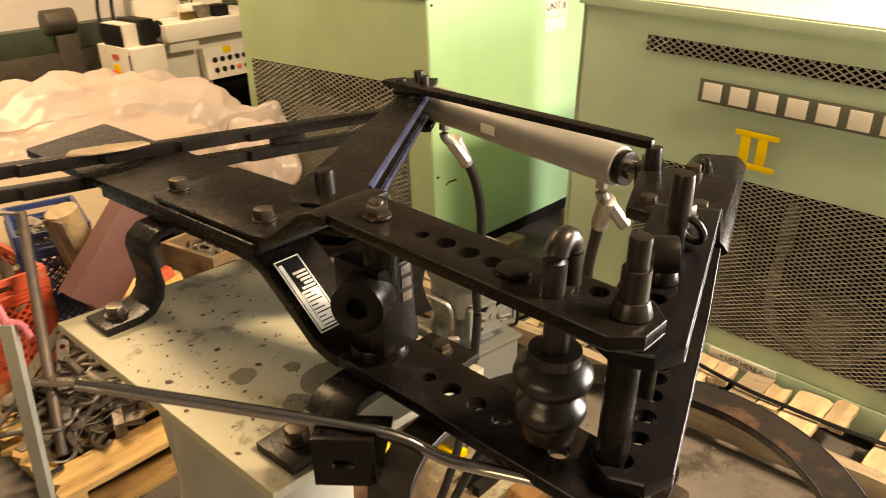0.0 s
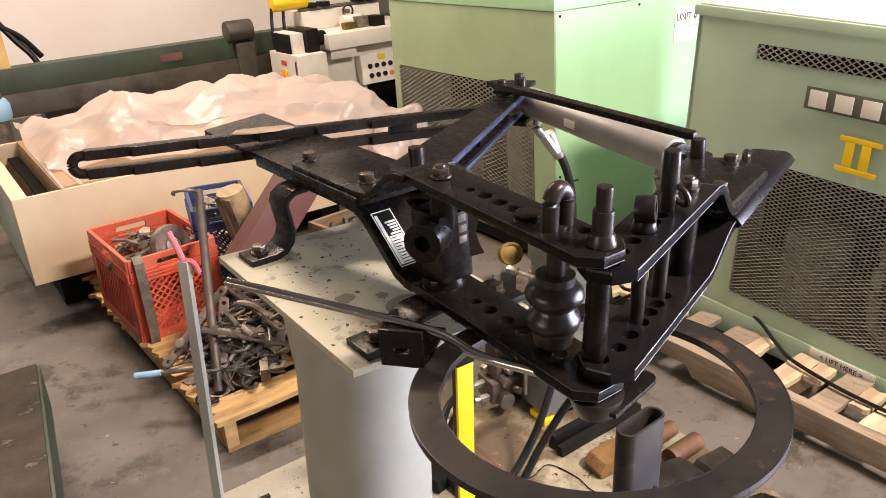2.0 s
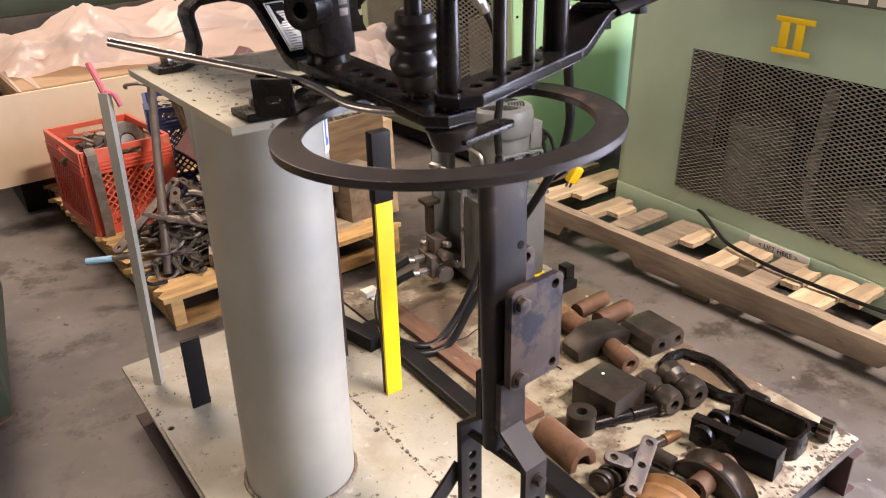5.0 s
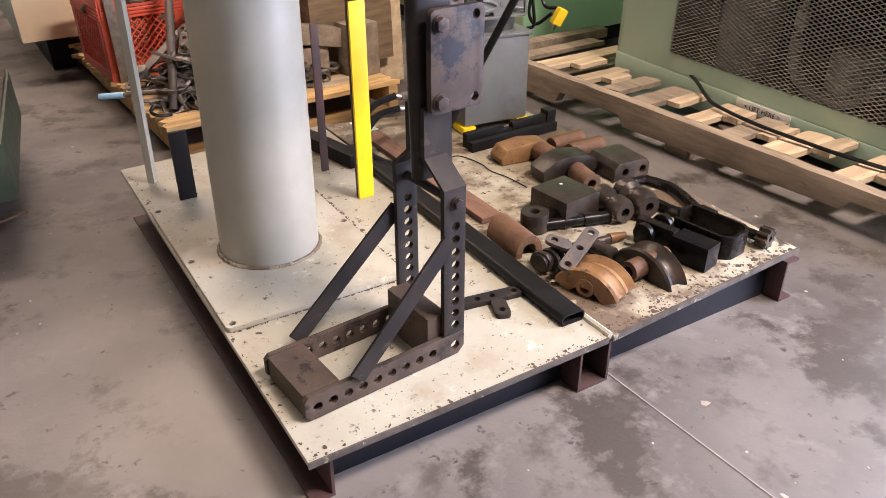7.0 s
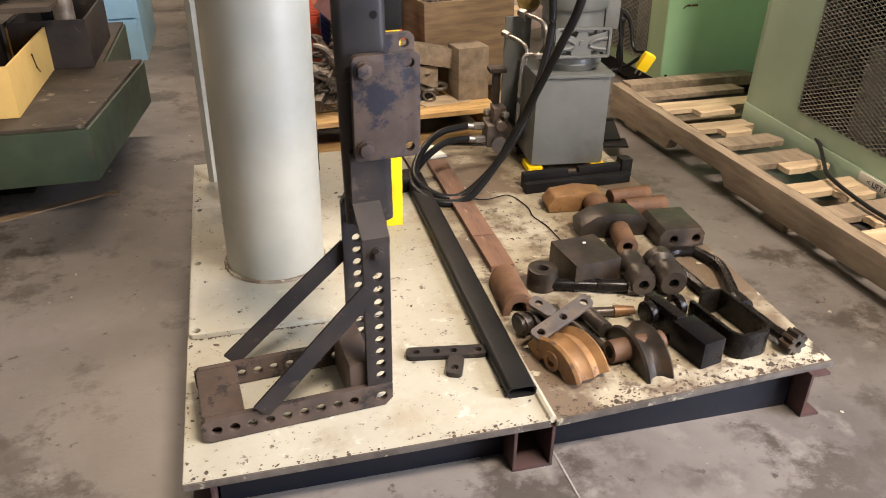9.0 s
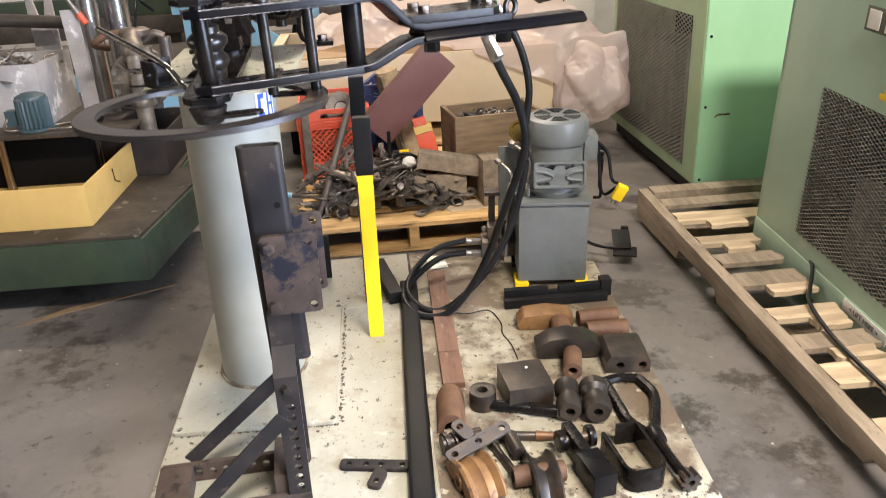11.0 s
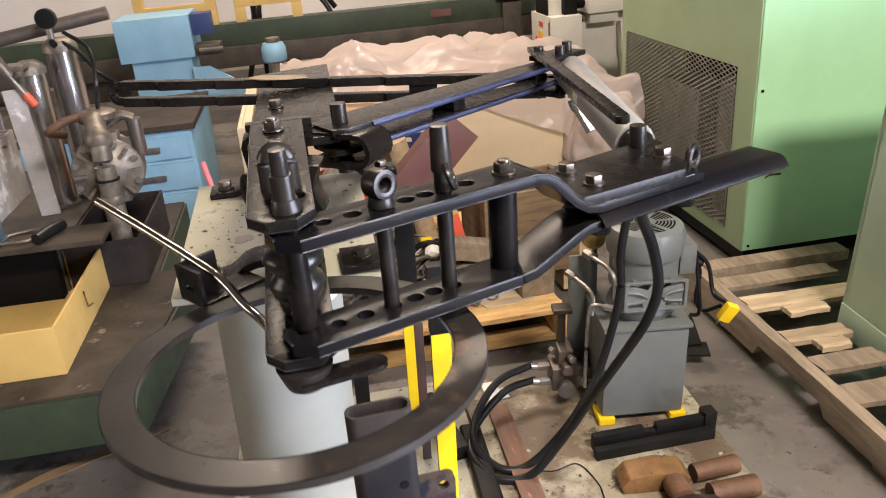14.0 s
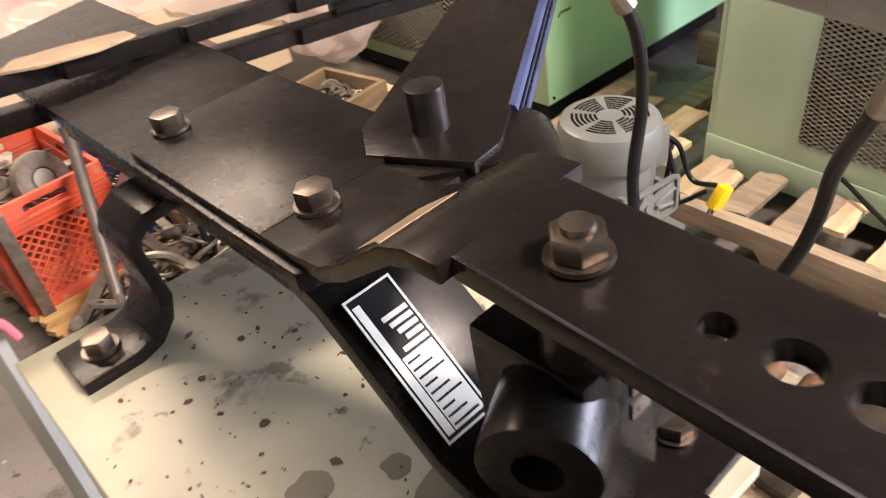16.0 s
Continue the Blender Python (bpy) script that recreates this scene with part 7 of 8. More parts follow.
    t = thing("white_rag", pose(0.71, 1.96, PZ + 0.17), "white rag on the scrap", "rag")
    b = ball((0, 0, 0), 0.035, squash=(1.0, 0.6, 0.8))
    for v in b.verts:
        v.co += Vector((0.01, 0.008, 0.012)) * noise.noise(v.co * 40)
    part("cloth", b, SIGN, t)
    t = thing("yellow_tag", pose(0.69, 1.98, PZ + 0.205), "small yellow label on a cable", "tag")
    part("tag_sheet", box((-0.02, -0.004, 0), (0.02, 0.004, 0.016), 0.001), YELLOW, t)
    b = tube([(0.62, 1.98, 0.14), (0.64, 1.97, 0.30), (0.70, 1.96, 0.33), (0.76, 1.98, 0.28), (0.78, 2.01, 0.16)], 0.007, 8, 6)
    solid("black_cable", b, RUBBER, "black rubber cable looped over scrap", "cable")
    b = tube([(0.85, 1.85, 0.13), (0.80, 1.92, 0.24), (0.88, 1.98, 0.22), (0.93, 1.92, 0.14), (0.87, 1.86, 0.132), (0.80, 1.9, 0.15)], 0.007, 8, 6)
    solid("black_cable", b, RUBBER, "black rubber cable looped over scrap", "cable")
    b = tube([(0.625, 1.98, 0.125), (0.63, 2.0, 0.36)], 0.008, 8)
    tube([(0.63, 2.0, 0.355), (0.63, 2.0, 0.42)], 0.008, 8, into=b)
    solid("bent_rod", b, BLACKPAINT, "dark bent iron rod standing in the scrap", "rod")
    # boards, blocks, box
    t = thing("maroon_board", pose(0.56, 2.13, PZ + 0.15), "thick maroon painted board leaning in the scrap", "board")
    b = box((0.0, -0.02, 0.0), (0.44, 0.06, 0.155), 0.004, pose(0.07, 0.0, 0.06, 0, -46, 4))
    part("board_body", b, MAROON, t)
    t = thing("timber_offcut", pose(0.84, 1.925, PZ), "dark grey timber offcut", "timber")
    part("timber_body", box((-0.13, -0.04, 0.12), (0.13, 0.03, 0.19), 0.003, pose(0, 0, 0.02, 0, 11, -4)), GREYWOOD, t)
    part("timber_rest", box((-0.12, -0.03, 0.0), (0.1, 0.02, 0.125), 0.003), GREYWOOD, t)
    t = thing("wood_block", pose(1.055, 1.87, 0), "square brown wooden block on the pallet", "block")
    part("block_body", box((-0.062, -0.05, PZ + 0.001), (0.062, 0.06, PZ + 0.2), 0.004, pose(0, 0, 0, 0, 0, 6)), GREYWOOD, t)
    t = thing("red_board", pose(0.79, 2.0, PZ), "red board with a cream band leaning on the box", "board")
    cm = pose(0.055, 0.0, 0.0, 0, -13, 0)
    part("board_end", box((-0.038, -0.01, 0.01), (0.038, 0.025, 0.29), 0.003, cm), REDPLASTIC, t, "red painted end")
    part("cream_band", box((-0.038, -0.011, 0.291), (0.038, 0.026, 0.325), 0.003, cm), TRAY, t, "cream painted band")
    part("board_tip", box((-0.034, -0.01, 0.326), (0.02, 0.025, 0.355), 0.003, cm), REDPLASTIC, t)
    t = thing("split_log", pose(0.70, 2.42, PZ), "split pale log standing on end", "log")
    b = lathe([(0.0, 0.0), (0.055, 0.0), (0.058, 0.2), (0.05, 0.50), (0.0, 0.50)], 12, pose(0.06, 0, 0.0, 0, -14, 20))
    for v in b.verts:
        v.co += Vector((0.012, 0.012, 0.0)) * noise.noise(v.co * 14)
    part("log_body", b, WOODY, t)
    part("log_side", box((-0.05, -0.045, 0.0), (-0.035, 0.04, 0.49), 0.003, pose(0.06, 0, 0, 0, -14, 20)), GREYWOOD, t, "grey planed side")
    # box with chain
    t = thing("wooden_box", pose(0.908, 1.968, PZ, 0, 0, 8), "old brown wooden box open at the top", "box")
    W, D, H = 0.385, 0.26, 0.342
    for nm, lo, hi in (("front_board", (0, 0, 0), (W, 0.018, H)), ("back_board", (0, D - 0.018, 0), (W, D, H)), ("side_board", (0, 0.0185, 0), (0.018, D - 0.0185, H)), ("side_board", (W - 0.018, 0.0185, 0), (W, D - 0.0185, H)), ("bottom_board", (0.0185, 0.0185, 0.002), (W - 0.0185, D - 0.0185, 0.02))):
        part(nm, box(lo, hi, 0.003), BOXWOOD, t)
    part("box_fill", box((0.02, 0.02, 0.021), (W - 0.02, D - 0.02, 0.25), 0.002), GUTS, t)
    chain_heap(0.935, 1.235, 2.03, 2.22, PZ + 0.275, 110)
    t = thing("pale_block", pose(1.29, 2.12, 0), "pale wood blocks stacked beside the box", "block")
    part("block_body", box((-0.05, -0.05, 0.0), (0.07, 0.06, 0.40), 0.004), WOODY, t)


HERE = PALLET
left_pallet_goods()
HERE = I4


# ---- chest with plastic sheet ----
def chest():
    c = thing("cream_chest", pose(-0.01, 3.0, 0), "cream painted steel chest with open top", "chest")
    L, D = 1.55, 1.1
    b = box((0, 0, 0.21), (L, 0.02, 0.58), 0.004)
    part("front_sheet", b, CHESTPAINT, c)
    part("side_sheet", box((0, 0.0205, 0.21), (0.02, D, 0.58), 0.004), CHESTPAINT, c)
    part("side_sheet", box((L - 0.02, 0.0205, 0.21), (L, D, 0.58), 0.004), CHESTPAINT, c)
    part("back_sheet", box((0.021, D - 0.02, 0.21), (L - 0.021, D, 0.58), 0.004), CHESTPAINT, c)
    part("rim", box((0.0205, 0.0205, 0.56), (0.06, D - 0.021, 0.578), 0.002), CHESTPAINT, c)
    part("slot", box((0.12, 0.03, 0.50), (0.17, D - 0.03, 0.51), 0.0), VOID, c)
    part("inside", box((0.18, 0.03, 0.22), (L - 0.03, D - 0.03, 0.585), 0.004), BROWNCARD, c, "brown cardboard cover")
    for x in (0.1, L - 0.2):
        part("skid", box((x, 0.08, 0.0), (x + 0.1, D - 0.1, 0.209), 0.002), BLACKPAINT, c)
    part("skid_rail", box((-0.15, -0.03, 0.03), (0.32, 0.02, 0.055), 0.003), BEDSTEEL, c, "grey steel rail at the floor")


def crumple(p, folds):
    """Flat facets that meet in sharp creases: triangle waves along a few slanting directions, bent by a slow noise."""
    h = 0.0
    w = Vector((noise.noise(p * 1.7), noise.noise(p * 1.7 + Vector((7, 3, 1))), noise.noise(p * 1.7 + Vector((2, 9, 4)))))
    for d, f, amp, o in folds:
        k = (p + 0.22 * w).dot(d) * f + o
        h += amp * (abs(k - math.floor(k) - 0.5) * 4 - 1)
    return h


def folds_of(seed, scale=1.0):
    rnd = random.Random(seed)
    out = []
    for f, amp in ((1.7, 0.026), (2.4, 0.022), (3.6, 0.014), (5.2, 0.0085), (8.5, 0.004), (13.0, 0.002), (21.0, 0.0011)):
        d = Vector((rnd.uniform(-1, 1), rnd.uniform(-1, 1), rnd.uniform(-1, 1))).normalized()
        out.append((d, f * scale, amp, rnd.random()))
    return out


def plastic_sheet():
    crest = [(0.18, 0.60), (0.30, 0.70), (0.42, 0.70), (0.60, 0.83), (0.82, 0.77), (1.15, 0.765), (1.5, 0.755), (1.7, 0.71), (1.83, 0.62), (1.92, 0.42)]

    def at(table, x):
        for (x0, v0), (x1, v1) in zip(table, table[1:]):
            if x <= x1:
                return v0 + (v1 - v0) * max(0.0, (x - x0) / (x1 - x0))
        return table[-1][1]

    hem = [(0.18, 0.597), (1.0, 0.60), (1.15, 0.56), (1.25, 0.51), (1.5, 0.40), (1.6, 0.36), (1.92, 0.3)]
    folds = folds_of(4)
    b = bmesh.new()
    NU, NV = 150, 100
    grid = []
    for i in range(NU + 1):
        x = 0.18 + 1.74 * i / NU
        row = []
        zt, zh = at(crest, x), at(hem, x)
        yf = at([(0.18, 3.30), (0.4, 3.22), (0.75, 3.07), (1.1, 2.985), (1.92, 2.985)], x)
        for j in range(NV + 1):
            v = j / NV
            if v < 0.25:
                k = v / 0.25
                y = yf - 0.02 * (zh < 0.57) + 0.06 * k
                z = zh + (max(zh, 0.61) - zh) * k
            elif v < 0.6:
                k = (v - 0.25) / 0.35
                y = yf + 0.06 + (3.385 - yf) * k
                z = max(zh, 0.61) + (zt - max(zh, 0.61)) * math.sin(k * math.pi / 2)
            else:
                k = (v - 0.6) / 0.4
                y = 3.445 + 0.75 * k
                z = zt + (0.62 - zt) * k * k
            p = Vector((x, y, z))
            h = crumple(p, folds)
            lift = 1.0 if v > 0.25 else 0.5 + 0.5 * v / 0.25
            p += Vector((0.3 * h, -0.9 * h if v < 0.4 else 0.3 * h, max(h, -0.02) * 1.2 * lift if x < 1.56 else h))
            if x < 1.56:
                p.z = max(p.z, 0.588) if p.y > 2.995 else p.z
                if p.z < 0.59:
                    p.y = min(p.y, 2.993)
            row.append(b.verts.new(p))
        grid.append(row)
    for i in range(NU):
        for j in range(NV):
            b.faces.new((grid[i][j], grid[i + 1][j], grid[i + 1][j + 1], grid[i][j + 1]))
    solid("plastic_sheet", b, PLASTIC, "crumpled milky clear plastic sheet draped over a chest", "sheet")
    folds = folds_of(9, 1.8)
    b = bmesh.new()
    bmesh.ops.create_icosphere(b, subdivisions=6, radius=1)
    for v in b.verts:
        q = v.co.copy()
        p = Vector((q.x * 0.19, q.y * 0.17, q.z * 0.20))
        r = 1 + 0.15 * noise.noise(q * 1.5) + 4.5 * crumple(p, folds)
        v.co = Vector((1.755, 2.97, 0.37)) + p * r
    solid("plastic_bag", b, PLASTIC, "crumpled clear plastic bundle hanging beside the chest", "bag")


HERE = area((0.95, 3.2, 0.5), (0.958, 3.333, 0.475), 0.42, 0.51, 0.2, 1.044)
chest()
plastic_sheet()
HERE = I4


# ---- machines along the far wall ----
def far_bed():
    m = thing("machine_bed", pose(0, 5.2, 0), "long dark green machine bed along the wall", "machine")
    part("bed_front", box((-3.4, -0.05, 0.675), (3.3, 0.10, 0.825), 0.006), BEDGREEN, m, "dark green painted rail")
    part("bed_way", box((-3.4, -0.10, 0.535), (3.3, 0.25, 0.6745), 0.006), BEDSTEEL, m, "oily steel guide way")
    for x in (-2.8, -1.2, 0.5, 2.2):
        part("pedestal_foot", box((x, 0.02, 0.0), (x + 0.3, 0.25, 0.5345), 0.006), BEDSTEEL, m)
    part("red_tag", box((1.27, -0.056, 0.725), (1.42, -0.0505, 0.775), 0.001), MAROON, m, "dull red label")
    t = thing("wall_plinth", pose(0, 6.3, 0), "pale concrete plinth along the wall", "plinth", kind="structure")
    part("plinth_block", box((-4, 0.0, 0.0), (3.4, 0.29, 0.32), 0.004), GREYCON, t)
    b = tube([(-0.2, 5.9, 0.0), (0.0, 5.9, 0.9), (-0.25, 6.1, 1.5), (-0.7, 6.3, 1.9)], 0.022, 8, 8)
    solid("black_hose", b, RUBBER, "thick black hose hanging before the wall", "hose")
    b = tube([(0.05, 5.5, 0.0), (0.05, 5.5, 0.78), (0.12, 5.6, 1.02), (0.3, 5.6, 1.08), (0.5, 5.6, 0.98), (0.62, 5.6, 0.82)], 0.02, 8, 6)
    solid("black_hose", b, RUBBER, "thick black hose arching behind the machine bed", "hose")
    b = tube([(0.62, 5.55, 0.0), (0.6, 5.56, 0.7), (0.45, 5.6, 1.0), (0.15, 5.65, 1.5)], 0.02, 8, 6)
    solid("black_hose", b, RUBBER, "thick black hose rising along the wall", "hose")


def yellow_frame(x, y, z, w, h, label):
    t = thing("steel_guard", pose(x, y, z), label, "guard", group="ochre guards")
    part("frame_sheet", plate([(0, 0), (w, 0), (w, h), (0, h)], [[(0.07, 0.05), (w - 0.07, 0.05), (w - 0.07, h - 0.07), (0.07, h - 0.07)]], 0, 0.06, 0.004, ZX), TRAY, t)
    part("frame_leg", box((0.0, 0.0, -0.0995), (0.07, 0.06, -0.0005), 0.002), TRAY, t)
    part("frame_leg", box((w - 0.07, 0.0, -0.0995), (w, 0.06, -0.0005), 0.002), TRAY, t)


def grinder():
    g = thing("white_grinder", pose(0, 0, 0), "white enamelled grinding machine with control panel", "machine")
    cab = part("electric_cabinet", box((1.93, 4.40, 0.06), (2.14, 4.85, 0.735), 0.006), WHITE, g, "white electric cabinet with main switch")
    part("cabinet_plinth", box((1.94, 4.42, 0.0), (2.12, 4.83, 0.0595), 0.002), BLACKPAINT, g)
    part("switch_plate", box((1.922, 4.59, 0.54), (1.9295, 4.66, 0.63), 0.002), YELLOW, cab, "yellow main switch plate")
    part("switch_knob", cyl((1.895, 4.625, 0.58), (1.9215, 4.625, 0.58), 0.02, bev=0.003), REDPLASTIC, cab, "red switch knob")
    part("label", box((1.925, 4.58, 0.66), (1.9295, 4.66, 0.69), 0.001), REDPLASTIC, cab, "orange label")
    part("door_hinge", box((1.924, 4.435, 0.60), (1.9295, 4.445, 0.70), 0.001), IRON, cab)
    part("door_gap", box((1.927, 4.425, 0.08), (1.9295, 4.428, 0.72), 0), GUTS, cab)
    part("relay_box", box((1.95, 4.50, 0.7355), (2.035, 4.78, 0.865), 0.004), WHITE, g, "small white box")
    part("relay_side", box((1.938, 4.52, 0.7355), (1.9495, 4.76, 0.86), 0.003), BLACKPAINT, g)
    part("drive_motor", box((2.04, 4.46, 0.7355), (2.13, 4.74, 0.885), 0.01), BLACKPAINT, g, "black drive motor")
    part("motor_end", cyl((2.135, 4.60, 0.80), (2.24, 4.62, 0.80), 0.05, bev=0.006), BLACKPAINT, g)
    part("machine_body", box((2.16, 4.62, 0.08), (3.0, 5.1, 0.70), 0.008), WHITE, g)
    # Black box painted in for the shadow gap under the table.
    part("body_shadow_gap", box((2.15, 4.60, 0.66), (2.22, 4.6195, 0.70), 0.002), BLACKPAINT, g)
    part("machine_table", box((2.22, 4.50, 0.7205), (3.05, 5.1, 0.825), 0.008), WHITE, g, "white machine table")
    part("table_apron", box((2.24, 4.53, 0.655), (2.44, 4.6195, 0.72), 0.004), WHITE, g)
    # Black sheet in place of the shaded opening below the panel.
    part("dark_front", box((2.50, 4.58, 0.06), (2.95, 4.6195, 0.43), 0.004), VOID, g, "black sheet standing in for the shade of the open front")
    part("front_leg", box((2.475, 4.54, 0.0), (2.50, 4.61, 0.44), 0.003), WHITE, g)
    pm = pose(0, 4.50, 0.45, -10)
    p = part("control_panel", box((2.46, 0.0, 0.0), (2.95, 0.08, 0.205), 0.006, pm), WHITE, g, "sloping white control panel with buttons")
    for i in range(5):
        for j in range(2):
            col = REDPLASTIC if (i, j) == (3, 0) else BLACKPAINT
            b = cyl((2.525 + 0.056 * i, -0.014, 0.055 + 0.065 * j), (2.525 + 0.056 * i, -0.0005, 0.055 + 0.065 * j), 0.017, seg=14, bev=0.003, m=pm)
            part("button", b, col, p)
    part("warning_label", box((2.60, -0.003, 0.155), (2.66, -0.0005, 0.195), 0.0005, pm), YELLOW, p, "yellow warning label")
    part("head_base", box((2.22, 4.86, 0.8255), (2.85, 5.09, 0.955), 0.008), WHITE, g, "white head casting")
    part("wheel_guard", cyl((2.45, 4.72, 0.87), (2.60, 4.72, 0.87), 0.045, bev=0.006), WHITE, g)
    part("slide_block", box((2.42, 4.62, 0.8255), (2.5, 4.68, 0.87), 0.004), BRASS, g)
    part("slide_block", box((2.62, 4.58, 0.8255), (2.72, 4.7, 0.895), 0.004), BLACKPAINT, g)
    part("work_head", box((2.52, 4.62, 0.8255), (2.61, 4.71, 0.90), 0.005), CASTALU, g)
    part("handwheel", lathe([(0.035, -0.006), (0.045, -0.006), (0.045, 0.006), (0.035, 0.006)], 20, pose(2.55, 4.80, 0.93, 90, 0, 0)), CHROME, g)
    part("handwheel_hub", cyl((2.55, 4.79, 0.93), (2.55, 4.8595, 0.93), 0.014), IRON, g)
    part("guide_rail", box((2.22, 4.88, 0.9555), (2.85, 4.93, 0.975), 0.003), IRON, g)
    for x in (2.28, 2.38, 2.66, 2.75):
        part("rail_clamp", box((x, 4.85, 0.9755), (x + 0.06, 4.95, 1.01), 0.004), BLACKPAINT, g)
    part("top_cover", box((2.3, 4.95, 0.9755), (2.85, 5.08, 1.08), 0.01), WHITE, g)
    part("yellow_cover", cyl((2.02, 4.92, 1.03), (2.29, 4.92, 1.03), 0.055, bev=0.012), YELLOW, g, "yellow rounded cover")
    for x in (2.0, 2.09):
        part("cover_cable", tube([(x + 0.02, 4.92, 1.0), (x, 4.9, 0.9), (x - 0.02, 4.86, 0.7)], 0.012, 8, 5), RUBBER, g)
    t = thing("tail_stock", pose(1.86, 5.15, 0), "dark iron tailstock on the machine bed", "tailstock")
    part("stand", box((-0.07, -0.06, 0.0), (0.07, 0.04, 0.78), 0.006), BEDSTEEL, t)
    part("head", cyl((-0.11, 0, 0.86), (0.08, 0, 0.86), 0.075, bev=0.015), BEDSTEEL, t)


def blue_machine():
    m = thing("blue_machine", pose(-0.73, 4.35, 0), "light blue machine with box cabinet on top", "machine")
    part("top_box", box((0.0, 0.0, 0.74), (0.43, 0.42, 0.985), 0.006), LIGHTBLUE, m, "light blue sheet metal box")
    part("stand", box((0.05, 0.05, 0.10), (0.40, 0.38, 0.7395), 0.006), LIGHTBLUE, m)
    part("plinth", box((0.03, 0.03, 0.0), (0.42, 0.4, 0.0995), 0.004), BLACKPAINT, m)
    part("switch_box", box((0.432, 0.05, 0.86), (0.55, 0.2, 0.98), 0.004), BLUEPLASTIC, m, "dark blue switch box")
    b = box((0.432, 0.02, 0.74), (0.58, 0.2, 0.80), 0.004)
    cyl((0.46, 0.0, 0.77), (0.6, 0.0, 0.77), 0.02, into=b)
    part("rail_clamp", b, BEDSTEEL, m)
    b = plate([(0, 0), (0.32, 0.0), (0.32, 0.05), (0.1, 0.2), (0, 0.2)], [(0.06, 0.08, 0.02)], 0, 0.02, 0.003, pose(0.40, 0.0, 0.48) @ ZX)
    part("side_bracket", b, LIGHTBLUE, m)
    t = thing("coolant_pump", pose(0.16, 4.4, 0), "small light blue upright coolant pump", "pump")
    part("pump_body", cyl((0, 0, 0.42), (0, 0, 0.66), 0.05, bev=0.005), CASTALU, t)
    part("pump_motor", lathe([(0, 0.661), (0.07, 0.661), (0.075, 0.68), (0.075, 0.74), (0.06, 0.77), (0, 0.775)], 28), LIGHTBLUE, t)
    part("pump_cap", cyl((0, 0, 0.7755), (0, 0, 0.80), 0.045, bev=0.004), CASTALU, t)
    part("pump_leg", box((-0.04, -0.04, 0.0), (0.04, 0.04, 0.4195), 0.003), BEDSTEEL, t)
    # low light blue cabinet in front
    c = thing("blue_cabinet", pose(-1.17, 3.1, 0), "low light blue cabinet with drawers", "cabinet")
    part("body", box((0, 0.0, 0.06), (0.95, 0.7, 0.60), 0.006), LIGHTBLUE, c)
    part("plinth", box((0.02, 0.02, 0), (0.93, 0.68, 0.0595), 0.003), BLACKPAINT, c)
    for i, (z0, z1) in enumerate(((0.10, 0.30), (0.32, 0.45), (0.47, 0.575))):
        d = part("drawer", box((0.5, -0.014, z0), (0.93, -0.0005, z1), 0.003), LIGHTBLUE, c)
        part("handle", box((0.62, -0.026, (z0 + z1) / 2 - 0.015), (0.80, -0.0145, (z0 + z1) / 2 + 0.012), 0.003), ZINC, d)
    part("top_tray", box((-0.02, -0.02, 0.6005), (0.97, 0.72, 0.63), 0.004), SLABTOP, c)


HERE = area((1.1, 4.8, 0.75), (1.129, 5.119, 0.722), 0.17, 0, 0.06, 1.069)
far_bed()
yellow_frame(-0.75, 5.17, 0.925, 0.54, 0.33, "ochre painted steel frame behind a blue box")
yellow_frame(-0.09, 5.17, 0.925, 0.46, 0.33, "ochre painted steel frame with an open window")
grinder()
blue_machine()
HERE = I4


